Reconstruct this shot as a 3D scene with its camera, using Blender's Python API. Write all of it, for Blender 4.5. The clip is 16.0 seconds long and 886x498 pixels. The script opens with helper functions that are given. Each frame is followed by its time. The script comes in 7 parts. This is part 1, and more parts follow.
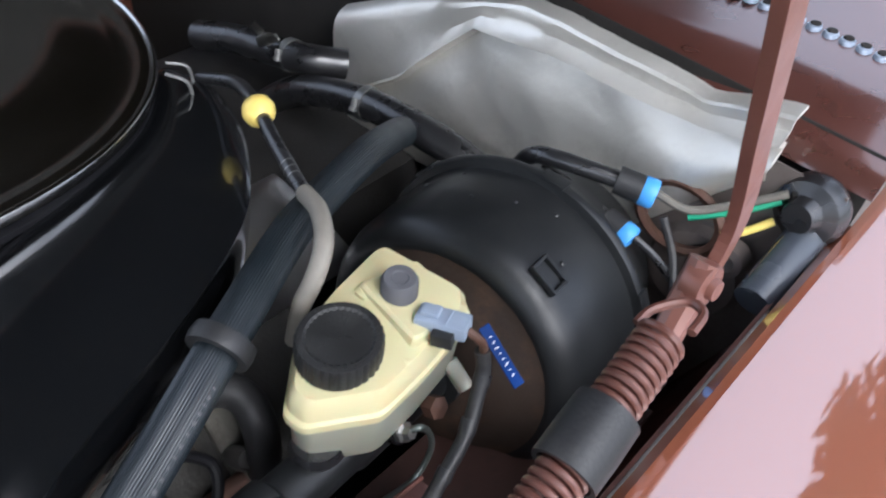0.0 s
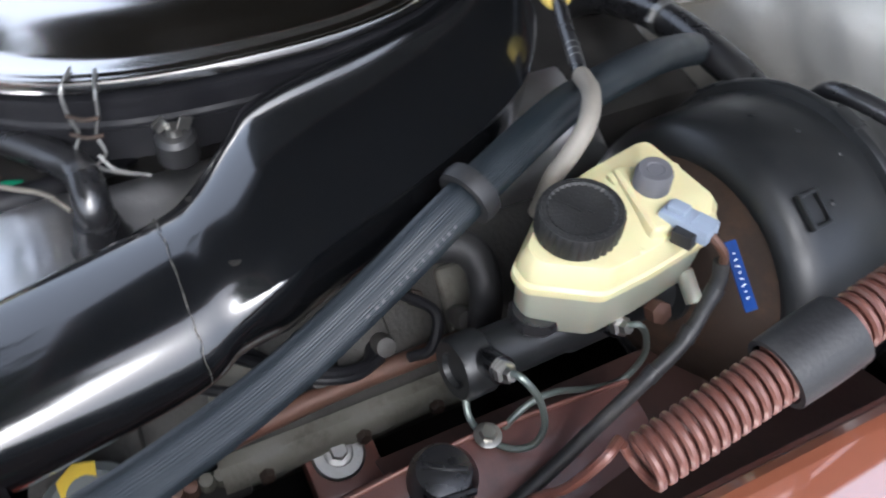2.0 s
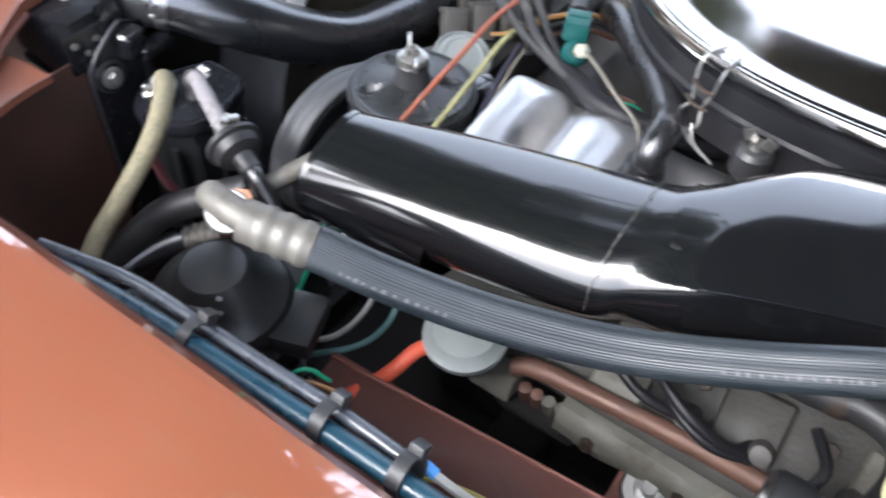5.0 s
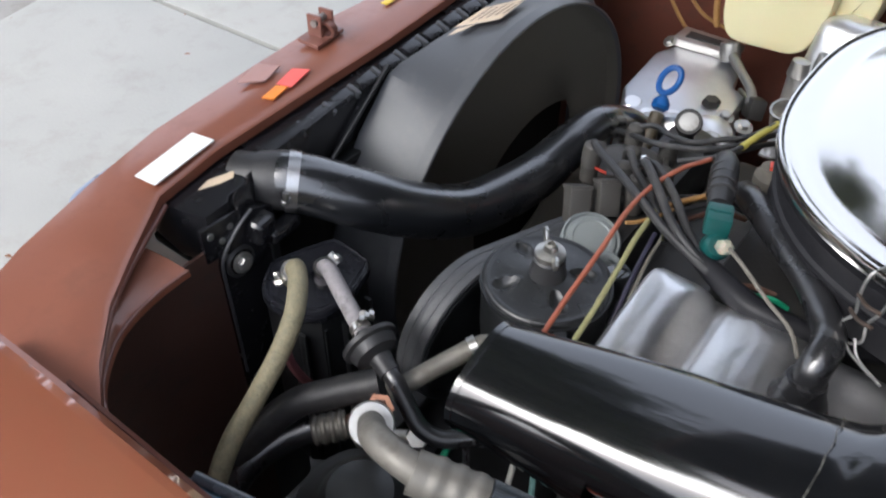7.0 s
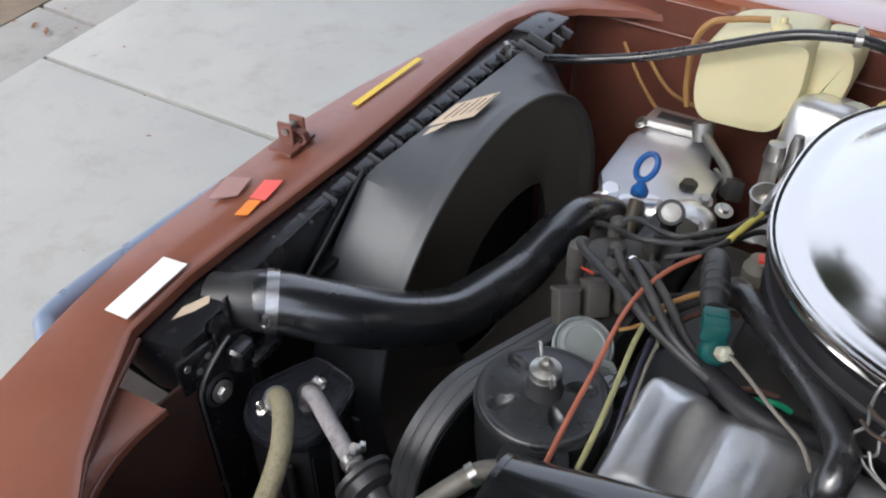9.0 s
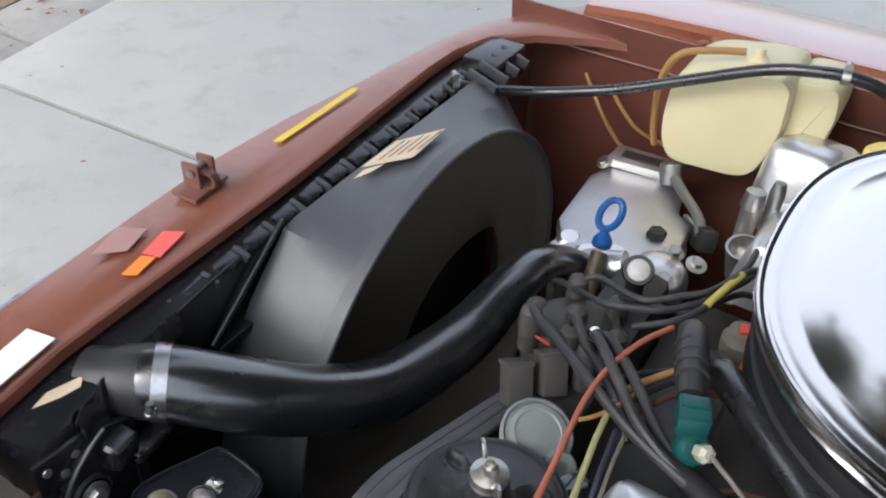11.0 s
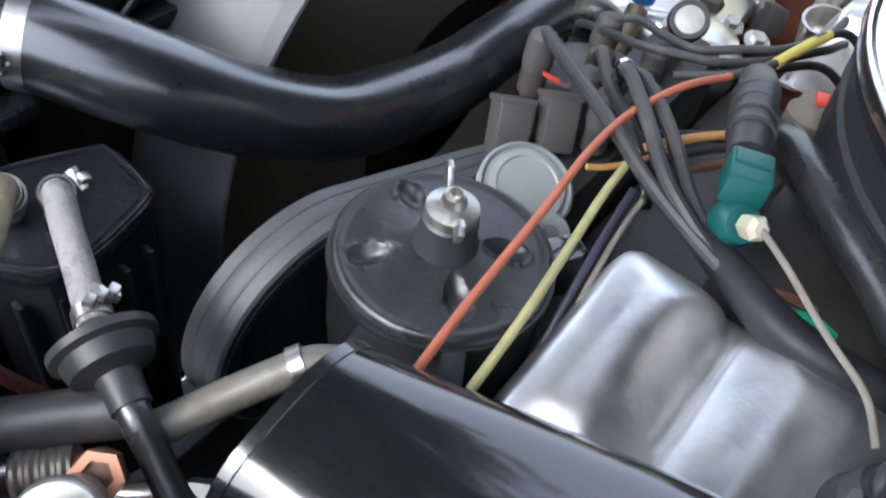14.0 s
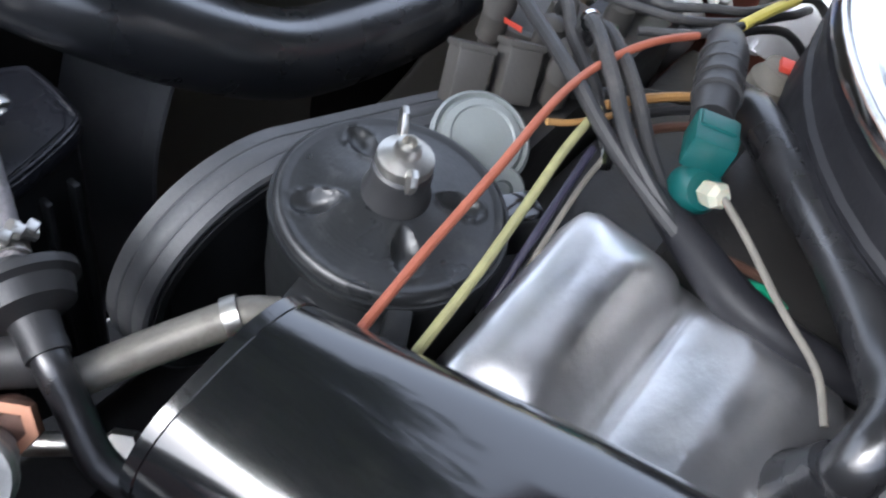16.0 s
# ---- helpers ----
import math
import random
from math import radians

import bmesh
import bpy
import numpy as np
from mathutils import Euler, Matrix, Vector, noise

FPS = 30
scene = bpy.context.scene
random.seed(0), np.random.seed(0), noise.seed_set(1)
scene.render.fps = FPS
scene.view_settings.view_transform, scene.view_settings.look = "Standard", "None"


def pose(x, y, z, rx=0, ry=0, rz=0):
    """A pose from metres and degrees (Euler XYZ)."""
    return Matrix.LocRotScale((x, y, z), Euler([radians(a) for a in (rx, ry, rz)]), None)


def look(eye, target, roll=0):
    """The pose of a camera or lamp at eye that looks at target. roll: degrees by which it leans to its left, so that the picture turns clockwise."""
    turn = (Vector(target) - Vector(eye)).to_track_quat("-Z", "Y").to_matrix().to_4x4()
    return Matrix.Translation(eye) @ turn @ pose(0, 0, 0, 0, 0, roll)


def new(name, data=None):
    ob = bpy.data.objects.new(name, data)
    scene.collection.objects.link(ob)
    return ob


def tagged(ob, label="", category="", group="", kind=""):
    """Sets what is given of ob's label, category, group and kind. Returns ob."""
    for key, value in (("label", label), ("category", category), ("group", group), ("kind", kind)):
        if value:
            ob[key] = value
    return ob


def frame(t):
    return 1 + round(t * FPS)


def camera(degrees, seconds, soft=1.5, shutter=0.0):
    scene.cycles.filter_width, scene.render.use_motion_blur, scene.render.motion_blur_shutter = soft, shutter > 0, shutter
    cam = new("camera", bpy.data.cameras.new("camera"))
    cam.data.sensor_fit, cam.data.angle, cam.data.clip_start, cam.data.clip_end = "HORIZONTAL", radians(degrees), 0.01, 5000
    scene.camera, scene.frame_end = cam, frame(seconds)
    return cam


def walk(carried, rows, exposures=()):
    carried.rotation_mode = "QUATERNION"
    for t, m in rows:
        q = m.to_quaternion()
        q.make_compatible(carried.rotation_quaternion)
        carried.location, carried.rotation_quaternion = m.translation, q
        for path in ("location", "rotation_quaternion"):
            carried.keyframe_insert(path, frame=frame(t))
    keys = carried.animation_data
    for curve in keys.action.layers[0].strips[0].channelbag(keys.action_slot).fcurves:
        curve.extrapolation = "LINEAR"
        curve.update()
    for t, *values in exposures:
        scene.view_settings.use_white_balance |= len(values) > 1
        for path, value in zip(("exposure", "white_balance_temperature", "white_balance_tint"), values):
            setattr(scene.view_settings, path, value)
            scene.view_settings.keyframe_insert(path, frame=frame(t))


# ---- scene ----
cam = camera(55.1, 16.0, soft=2.0, shutter=0.5)
PATH = [
    (0, (-0.712, 0.005, 1.362), (0.124, -1.174, -0.021), 9.2),
    (0.5, (-0.721, 0.029, 1.36), (0.151, -1.09, -0.05), 8.9),
    (1, (-0.723, 0.057, 1.353), (0.185, -1.001, -0.081), 8.6),
    (1.5, (-0.727, 0.068, 1.347), (0.245, -0.867, -0.13), 7.0),
    (2, (-0.751, 0.028, 1.334), (0.376, -0.649, -0.173), 5.7),
    (2.5, (-0.764, 0.012, 1.326), (0.445, -0.463, -0.195), 6.6),
    (3, (-0.772, 0.025, 1.322), (0.498, -0.267, -0.194), 4.5),
    (3.5, (-0.81, 0.009, 1.33), (0.51, -0.116, -0.168), 4.3),
    (4, (-0.831, -0.035, 1.339), (0.491, 0.078, -0.158), 4.8),
    (4.5, (-0.797, -0.098, 1.333), (0.429, 0.376, -0.175), 3.6),
    (5, (-0.801, -0.101, 1.334), (0.317, 0.62, -0.16), 3.5),
    (5.2, (-0.802, -0.1, 1.345), (0.281, 0.693, -0.137), 2.3),
    (7.3, (-0.776, 0.032, 1.398), (0.4, 0.912, 0.041), 0.9),
    (7.5, (-0.777, 0.039, 1.403), (0.428, 0.904, 0.061), 0.6),
    (8, (-0.767, 0.042, 1.413), (0.466, 0.887, 0.084), 0.3),
    (8.5, (-0.755, 0.055, 1.416), (0.492, 0.9, 0.101), 0.4),
    (9, (-0.741, 0.063, 1.416), (0.521, 0.927, 0.128), -0.3),
    (9.2, (-0.731, 0.065, 1.418), (0.534, 0.915, 0.122), -0.1),
    (11.5, (-0.601, 0.127, 1.307), (0.745, 0.932, 0.066), 2.3),
    (12, (-0.577, 0.142, 1.228), (0.665, 0.971, -0.102), 4.6),
    (12.5, (-0.57, 0.134, 1.212), (0.652, 0.898, -0.175), 7.4),
    (13, (-0.575, 0.138, 1.207), (0.608, 0.859, -0.235), 10.2),
    (13.5, (-0.574, 0.132, 1.197), (0.608, 0.807, -0.269), 10.3),
    (14, (-0.558, 0.12, 1.186), (0.6, 0.766, -0.311), 12.0),
    (14.5, (-0.577, 0.125, 1.179), (0.578, 0.711, -0.345), 14.2),
    (15, (-0.544, 0.138, 1.188), (0.665, 0.779, -0.27), 11.3),
    (15.5, (-0.536, 0.124, 1.176), (0.691, 0.643, -0.315), 17.4),
    (16, (-0.547, 0.132, 1.171), (0.63, 0.595, -0.378), 20.7),
]
EXPOSURES = [(0.0, 1.66, 5600, 9), (2.5, 2.03, 5650, 9), (4.0, 2.42, 5650, 9), (5.2, 2.72, 5800, 9), (6.2, 2.07, 5900, 9), (7.3, 1.76, 5950, 9), (9.2, 1.60, 6000, 9), (11.5, 1.68, 5900, 9), (12.0, 1.80, 5800, 9), (12.5, 2.42, 5750, 9), (16.0, 2.32, 5600, 9)]
walk(cam, [(t, look(eye, target, roll)) for t, eye, target, roll in PATH], EXPOSURES)

# ---- world, sun, exposure ----
world = bpy.data.worlds.new("sky")
scene.world = world
world.use_nodes = True
wn = world.node_tree.nodes
sky = wn.new("ShaderNodeTexSky")
sky.sky_type = "NISHITA"
sky.sun_disc = False
SUN_UP, SUN_TURN = radians(48), radians(-66)
sky.sun_elevation, sky.sun_rotation = SUN_UP, SUN_TURN
sky.air_density, sky.dust_density, sky.ozone_density = 1.0, 7.0, 1.0
wn["Background"].inputs["Strength"].default_value = 0.15
haze = wn.new("ShaderNodeHueSaturation")
haze.inputs["Saturation"].default_value = 0.75
world.node_tree.links.new(sky.outputs[0], haze.inputs["Color"])
veil = wn.new("ShaderNodeMix")   # thin cloud that evens the sky out
veil.data_type = "RGBA"
veil.inputs["Factor"].default_value = 0.5
veil.inputs["B"].default_value = (3.65, 3.55, 3.6, 1)
world.node_tree.links.new(haze.outputs[0], veil.inputs["A"])
world.node_tree.links.new(veil.outputs["Result"], wn["Background"].inputs["Color"])
sun = new("sun", bpy.data.lights.new("sun", "SUN"))
sun.data.energy, sun.data.angle, sun.data.color = 0.5, radians(32), (1.0, 0.98, 0.95)
sun.matrix_world = look((0, 0, 0), (-math.sin(SUN_TURN) * math.cos(SUN_UP), -math.cos(SUN_TURN) * math.cos(SUN_UP), -math.sin(SUN_UP)))


# ---- materials ----
def mat(name, color, rough=0.5, metal=0.0, var=0.25, scale=30.0, bump=0.15, grain=400.0, coat=0.0, spec=0.5, wear=None, wear_amount=0.5, wear_scale=25.0, sss=0.0, coat_ior=1.5, crumple=0.0, crumple_scale=30.0, coat_rough=0.04):
    m = bpy.data.materials.new(name)
    m.use_nodes = True
    n, l = m.node_tree.nodes, m.node_tree.links
    b = n["Principled BSDF"]
    tc = n.new("ShaderNodeTexCoord")
    vec = tc.outputs["Object"]
    big = n.new("ShaderNodeTexNoise")
    big.inputs["Scale"].default_value, big.inputs["Detail"].default_value = scale, 5.0
    fine = n.new("ShaderNodeTexNoise")
    fine.inputs["Scale"].default_value, fine.inputs["Detail"].default_value = grain, 3.0
    l.new(vec, big.inputs["Vector"]), l.new(vec, fine.inputs["Vector"])
    mix = n.new("ShaderNodeMix")
    mix.data_type = "RGBA"
    c = Vector(color)
    mix.inputs["A"].default_value = (*(c * (1 - var)), 1)
    mix.inputs["B"].default_value = (*[min(1, v) for v in c * (1 + var)], 1)
    l.new(big.outputs["Fac"], mix.inputs["Factor"])
    out = mix.outputs["Result"]
    rr = n.new("ShaderNodeMapRange")
    rr.inputs["From Min"].default_value, rr.inputs["From Max"].default_value = 0.3, 0.7
    rr.inputs["To Min"].default_value, rr.inputs["To Max"].default_value = max(0.02, rough * 0.8), min(1, rough * 1.25)
    l.new(big.outputs["Fac"], rr.inputs["Value"])
    rout = rr.outputs["Result"]
    if wear:
        wnz = n.new("ShaderNodeTexNoise")
        wnz.inputs["Scale"].default_value, wnz.inputs["Detail"].default_value, wnz.inputs["Roughness"].default_value = wear_scale, 8.0, 0.7
        l.new(vec, wnz.inputs["Vector"])
        wr = n.new("ShaderNodeMapRange")
        wr.inputs["From Min"].default_value, wr.inputs["From Max"].default_value = 0.52, 0.72
        wr.inputs["To Min"].default_value, wr.inputs["To Max"].default_value = 0.0, wear_amount
        l.new(wnz.outputs["Fac"], wr.inputs["Value"])
        m2 = n.new("ShaderNodeMix")
        m2.data_type = "RGBA"
        m2.inputs["B"].default_value = (*wear, 1)
        l.new(wr.outputs["Result"], m2.inputs["Factor"]), l.new(out, m2.inputs["A"])
        out = m2.outputs["Result"]
        ra = n.new("ShaderNodeMix")
        ra.inputs["B"].default_value = 0.75
        l.new(wr.outputs["Result"], ra.inputs["Factor"]), l.new(rout, ra.inputs["A"])
        rout = ra.outputs["Result"]
    l.new(out, b.inputs["Base Color"]), l.new(rout, b.inputs["Roughness"])
    b.inputs["Metallic"].default_value, b.inputs["Coat Weight"].default_value, b.inputs["Coat Roughness"].default_value = metal, coat, coat_rough
    b.inputs["Specular IOR Level"].default_value = spec
    b.inputs["Coat IOR"].default_value = coat_ior
    if sss:
        b.inputs["Subsurface Weight"].default_value, b.inputs["Subsurface Scale"].default_value = sss, 0.01
    if bump:
        bp = n.new("ShaderNodeBump")
        bp.inputs["Strength"].default_value, bp.inputs["Distance"].default_value = bump, 0.001
        l.new(fine.outputs["Fac"], bp.inputs["Height"]), l.new(bp.outputs["Normal"], b.inputs["Normal"])
        if crumple:
            dent = n.new("ShaderNodeTexNoise")
            dent.inputs["Scale"].default_value, dent.inputs["Detail"].default_value = crumple_scale, 2.0
            dp = n.new("ShaderNodeBump")
            dp.inputs["Strength"].default_value, dp.inputs["Distance"].default_value = 1.0, crumple
            l.new(vec, dent.inputs["Vector"]), l.new(dent.outputs["Fac"], dp.inputs["Height"]), l.new(dp.outputs["Normal"], bp.inputs["Normal"])
    return m


PAINT = mat("brown_metallic_paint", (0.32, 0.102, 0.052), 0.36, 0.25, 0.08, 6, 0.02, 2500, coat=1.0, coat_ior=3.4)
PAINT_TOP = mat("brown_header_paint", (0.25, 0.088, 0.052), 0.42, 0.2, 0.12, 9, 0.05, 700, coat=0.7, coat_ior=1.55, coat_rough=0.12, wear=(0.20, 0.08, 0.05), wear_amount=0.5, wear_scale=18)
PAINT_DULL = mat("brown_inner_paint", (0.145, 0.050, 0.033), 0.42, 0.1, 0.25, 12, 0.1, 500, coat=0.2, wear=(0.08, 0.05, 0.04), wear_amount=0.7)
# body brown, darkened to put the cowl's shade into the colour
PAINT_COWL_SHADE = mat("shaded_brown_cowl_paint", (0.115, 0.044, 0.034), 0.30, 0.35, 0.2, 12, 0.06, 600, coat=1.0, coat_ior=2.0, coat_rough=0.12)
RAIL = mat("dark_red_brown_rail_paint", (0.105, 0.042, 0.034), 0.38, 0.2, 0.25, 14, 0.12, 400, coat=0.3, wear=(0.055, 0.035, 0.03), wear_amount=0.6, wear_scale=26)
DUSTY_BROWN = mat("dusty_dark_brown_panel", (0.060, 0.030, 0.024), 0.55, 0.0, 0.35, 16, 0.25, 250, wear=(0.035, 0.027, 0.024), wear_amount=0.7, wear_scale=30)
DUSTY = mat("dusty_grey_brown_steel", (0.115, 0.095, 0.085), 0.7, 0.0, 0.35, 18, 0.3, 200, wear=(0.06, 0.045, 0.04), wear_amount=0.7, wear_scale=24)
# dirty brown with the shade of the corner hollow in its base colour
PAINT_SHADE = mat("dirty_shaded_brown_panel", (0.085, 0.042, 0.032), 0.6, 0.0, 0.4, 15, 0.2, 300, wear=(0.06, 0.05, 0.045), wear_amount=0.8)
BLACK_GLOSS = mat("black_gloss_enamel", (0.005, 0.0055, 0.0065), 0.20, 0.0, 0.2, 14, 0.04, 180, spec=0.4, coat=1.0, coat_ior=1.65, coat_rough=0.09, crumple=0.0002, crumple_scale=22, wear=(0.05, 0.045, 0.04), wear_amount=0.08, wear_scale=60)
BLACK_LID = mat("polished_dark_lid", (0.74, 0.72, 0.69), 0.15, 1.0, 0.06, 10, 0.02, 150)
BLACK_SATIN = mat("black_satin_paint", (0.013, 0.014, 0.0150), 0.36, 0.0, 0.25, 20, 0.1, 350, wear=(0.06, 0.057, 0.053), wear_amount=0.12, wear_scale=70)
BLACK_TANK = mat("black_painted_radiator_plastic", (0.011, 0.011, 0.013), 0.22, 0.0, 0.3, 30, 0.15, 260, spec=0.7, wear=(0.075, 0.073, 0.07), wear_amount=0.14, wear_scale=55)
BLACK_PLASTIC = mat("black_moulded_plastic", (0.023, 0.023, 0.024), 0.45, 0.0, 0.2, 30, 0.15, 600)
SHROUD = mat("dusty_grey_black_plastic", (0.075, 0.079, 0.086), 0.38, 0.0, 0.2, 9, 0.12, 500, wear=(0.16, 0.16, 0.165), wear_amount=0.5, wear_scale=11)
SHROUD_IN = mat("dusty_shroud_inside", (0.135, 0.125, 0.102), 0.6, 0.0, 0.2, 9, 0.12, 500, wear=(0.15, 0.135, 0.115), wear_amount=0.4, wear_scale=14)
RUBBER = mat("black_rubber", (0.015, 0.015, 0.0165), 0.28, 0.0, 0.25, 30, 0.12, 500, spec=0.95, wear=(0.06, 0.058, 0.055), wear_amount=0.25)
RUBBER_HOSE = mat("black_ribbed_hose_rubber", (0.010, 0.0145, 0.0185), 0.36, 0.0, 0.25, 40, 0.12, 500, spec=0.8, wear=(0.047, 0.056, 0.062), wear_amount=0.25, wear_scale=30)
RAD_HOSE = mat("polished_radiator_hose_rubber", (0.008, 0.009, 0.011), 0.28, 0.0, 0.2, 20, 0.06, 260, spec=0.9, coat=0.7, coat_ior=1.8, coat_rough=0.22)
SLEEVE = mat("matt_black_sleeve", (0.009, 0.009, 0.011), 0.55, 0.0, 0.25, 40, 0.2, 400, spec=0.3)
RUBBER_OLD = mat("faded_black_rubber", (0.020, 0.020, 0.021), 0.5, 0.0, 0.3, 30, 0.25, 400, wear=(0.11, 0.10, 0.09), wear_amount=0.4)
TAN_HOSE = mat("aged_tan_rubber", (0.23, 0.21, 0.18), 0.6, 0.0, 0.25, 60, 0.3, 500, wear=(0.18, 0.16, 0.13), wear_amount=0.6)
BEIGE_HOSE = mat("beige_stained_hose", (0.225, 0.20, 0.125), 0.7, 0.0, 0.45, 160, 0.9, 420, wear=(0.10, 0.085, 0.05), wear_amount=0.75, wear_scale=130)
GREY_HOSE = mat("grey_braided_hose", (0.235, 0.22, 0.225), 0.7, 0.0, 0.5, 120, 0.8, 600, wear=(0.05, 0.042, 0.042), wear_amount=0.9, wear_scale=105)
TAN_DARK = mat("dirty_brown_plastic_tube", (0.050, 0.040, 0.024), 0.45, 0.0, 0.3, 40, 0.2, 500)
COPPER_BRIGHT = mat("bright_copper", (0.42, 0.21, 0.13), 0.35, 0.8, 0.2, 60, 0.1, 500)
CREAM = mat("aged_cream_plastic", (0.60, 0.55, 0.32), 0.38, 0.0, 0.08, 18, 0.04, 300, sss=0.15, wear=(0.62, 0.42, 0.16), wear_amount=0.35, wear_scale=18)
CREAM_LOW = mat("translucent_cream_plastic", (0.33, 0.33, 0.26), 0.35, 0.0, 0.1, 18, 0.04, 300, sss=0.2)
CREAM_BOTTLE = mat("cream_bottle_plastic", (0.64, 0.59, 0.36), 0.4, 0.0, 0.10, 9, 0.04, 300, sss=0.12)
CAP_BLACK = mat("black_cap_plastic", (0.016, 0.016, 0.016), 0.5, 0.0, 0.3, 60, 0.3, 700, wear=(0.06, 0.06, 0.055), wear_amount=0.4)
KNOB_GREY = mat("grey_rubber", (0.10, 0.10, 0.11), 0.6, 0.0, 0.2, 60, 0.2, 600)
YELLOW = mat("pale_yellow_plastic", (0.80, 0.62, 0.16), 0.35, 0.0, 0.1, 60, 0.05, 600)
YELLOW_WIRE = mat("yellow_wire", (0.38, 0.33, 0.07), 0.5, 0.0, 0.15, 80, 0.1, 600)
OLIVE_TUBE = mat("faded_yellow_tube", (0.27, 0.26, 0.12), 0.6, 0.0, 0.4, 60, 0.3, 600, wear=(0.15, 0.14, 0.08), wear_amount=0.5, wear_scale=70)
ORANGE_TUBE = mat("faded_orange_tube", (0.29, 0.086, 0.047), 0.5, 0.0, 0.3, 40, 0.2, 600)
RED_HOSE = mat("red_rubber_hose", (0.62, 0.10, 0.05), 0.5, 0.0, 0.2, 40, 0.2, 600)
PINK = mat("faded_pink_rubber", (0.16, 0.055, 0.06), 0.55, 0.0, 0.25, 50, 0.2, 500)
RED = mat("red_plastic", (0.45, 0.05, 0.03), 0.5, 0.0, 0.2, 60, 0.1, 500)
ORANGE = mat("orange_plastic", (0.48, 0.17, 0.03), 0.5, 0.0, 0.2, 60, 0.1, 500)
TEAL = mat("teal_plastic", (0.004, 0.058, 0.055), 0.4, 0.0, 0.2, 60, 0.1, 500)
GREEN_WIRE = mat("green_wire", (0.02, 0.30, 0.16), 0.5, 0.0, 0.2, 60, 0.1, 500)
TEAL_WIRE = mat("grey_teal_wire", (0.13, 0.25, 0.24), 0.5, 0.0, 0.2, 60, 0.1, 500)
WHITE_WIRE = mat("dirty_white_wire", (0.42, 0.42, 0.38), 0.55, 0.0, 0.3, 60, 0.1, 500)
BLUE_TAG = mat("navy_plastic", (0.004, 0.03, 0.15), 0.7, 0.0, 0.2, 60, 0.1, 500, spec=0.2)
BLUE = mat("blue_plastic", (0.006, 0.075, 0.27), 0.4, 0.0, 0.2, 60, 0.1, 500)
BLUE_TAPE = mat("light_blue_band", (0.08, 0.32, 0.75), 0.45, 0.0, 0.15, 60, 0.1, 500)
BLUE_LOOM = mat("dark_blue_loom", (0.012, 0.042, 0.066), 0.28, 0.0, 0.25, 40, 0.1, 500)
VIOLET = mat("dark_violet_wire", (0.028, 0.026, 0.045), 0.4, 0.0, 0.25, 40, 0.1, 500)
PALE_BLUE = mat("pale_blue_plastic", (0.27, 0.32, 0.40), 0.5, 0.0, 0.15, 80, 0.1, 500)
ALU = mat("polished_aluminium", (0.78, 0.78, 0.79), 0.37, 1.0, 0.10, 30, 0.30, 160, wear=(0.55, 0.55, 0.56), wear_amount=0.28, wear_scale=38, crumple=0.00025, crumple_scale=45)
ALU_PLAIN = mat("machined_aluminium", (0.62, 0.63, 0.66), 0.40, 1.0, 0.06, 20, 0.08, 250, wear=(0.42, 0.42, 0.43), wear_amount=0.25, wear_scale=30)
CHROME = mat("chrome", (0.75, 0.75, 0.76), 0.13, 1.0, 0.08, 30, 0.03, 300)
STEEL = mat("zinc_plated_steel", (0.50, 0.49, 0.46), 0.35, 1.0, 0.2, 60, 0.15, 500, wear=(0.25, 0.22, 0.18), wear_amount=0.5)
STEEL_DULL = mat("dull_grey_steel", (0.32, 0.32, 0.31), 0.45, 0.9, 0.25, 50, 0.2, 400, wear=(0.16, 0.14, 0.12), wear_amount=0.6)
PIPE_GREY = mat("grey_beige_pipe", (0.16, 0.15, 0.13), 0.5, 0.45, 0.3, 70, 0.2, 500, wear=(0.08, 0.07, 0.055), wear_amount=0.6, wear_scale=60)
CAST_GREY = mat("grey_cast_cover", (0.22, 0.24, 0.24), 0.5, 0.3, 0.15, 40, 0.15, 400, wear=(0.25, 0.25, 0.24), wear_amount=0.4)
COPPER_SPRING = mat("copper_painted_spring", (0.14, 0.055, 0.04), 0.42, 0.25, 0.3, 60, 0.15, 500, coat=0.4, wear=(0.10, 0.06, 0.05), wear_amount=0.5, wear_scale=60)
COPPER_PIPE = mat("brown_coated_pipe", (0.115, 0.06, 0.042), 0.48, 0.25, 0.25, 60, 0.15, 500, wear=(0.08, 0.06, 0.05), wear_amount=0.6)
HINGE = mat("brown_painted_steel", (0.19, 0.08, 0.06), 0.4, 0.2, 0.15, 30, 0.1, 500, coat=0.4, wear=(0.13, 0.07, 0.055), wear_amount=0.4)
BRAKE_LINE = mat("grey_green_steel_line", (0.20, 0.23, 0.21), 0.4, 0.7, 0.2, 60, 0.15, 500)
ENGINE = mat("greenish_grey_cast_iron", (0.025, 0.023, 0.019), 0.65, 0.0, 0.5, 40, 0.7, 250, wear=(0.016, 0.015, 0.013), wear_amount=0.85, wear_scale=32)
ENGINE_DARK = mat("oily_dark_iron", (0.018, 0.017, 0.016), 0.5, 0.0, 0.4, 30, 0.4, 250, wear=(0.04, 0.036, 0.03), wear_amount=0.4)
FOIL = mat("crumpled_foil_insulation", (0.84, 0.815, 0.75), 0.40, 0.72, 0.10, 14, 0.25, 120, wear=(0.56, 0.53, 0.47), wear_amount=0.4, wear_scale=22, crumple=0.0012, crumple_scale=45)
FIREWALL_SHADE = mat("dark_insulation_and_shade", (0.030, 0.028, 0.026), 0.9, 0.0, 0.4, 25, 0.4, 250, spec=0.1)
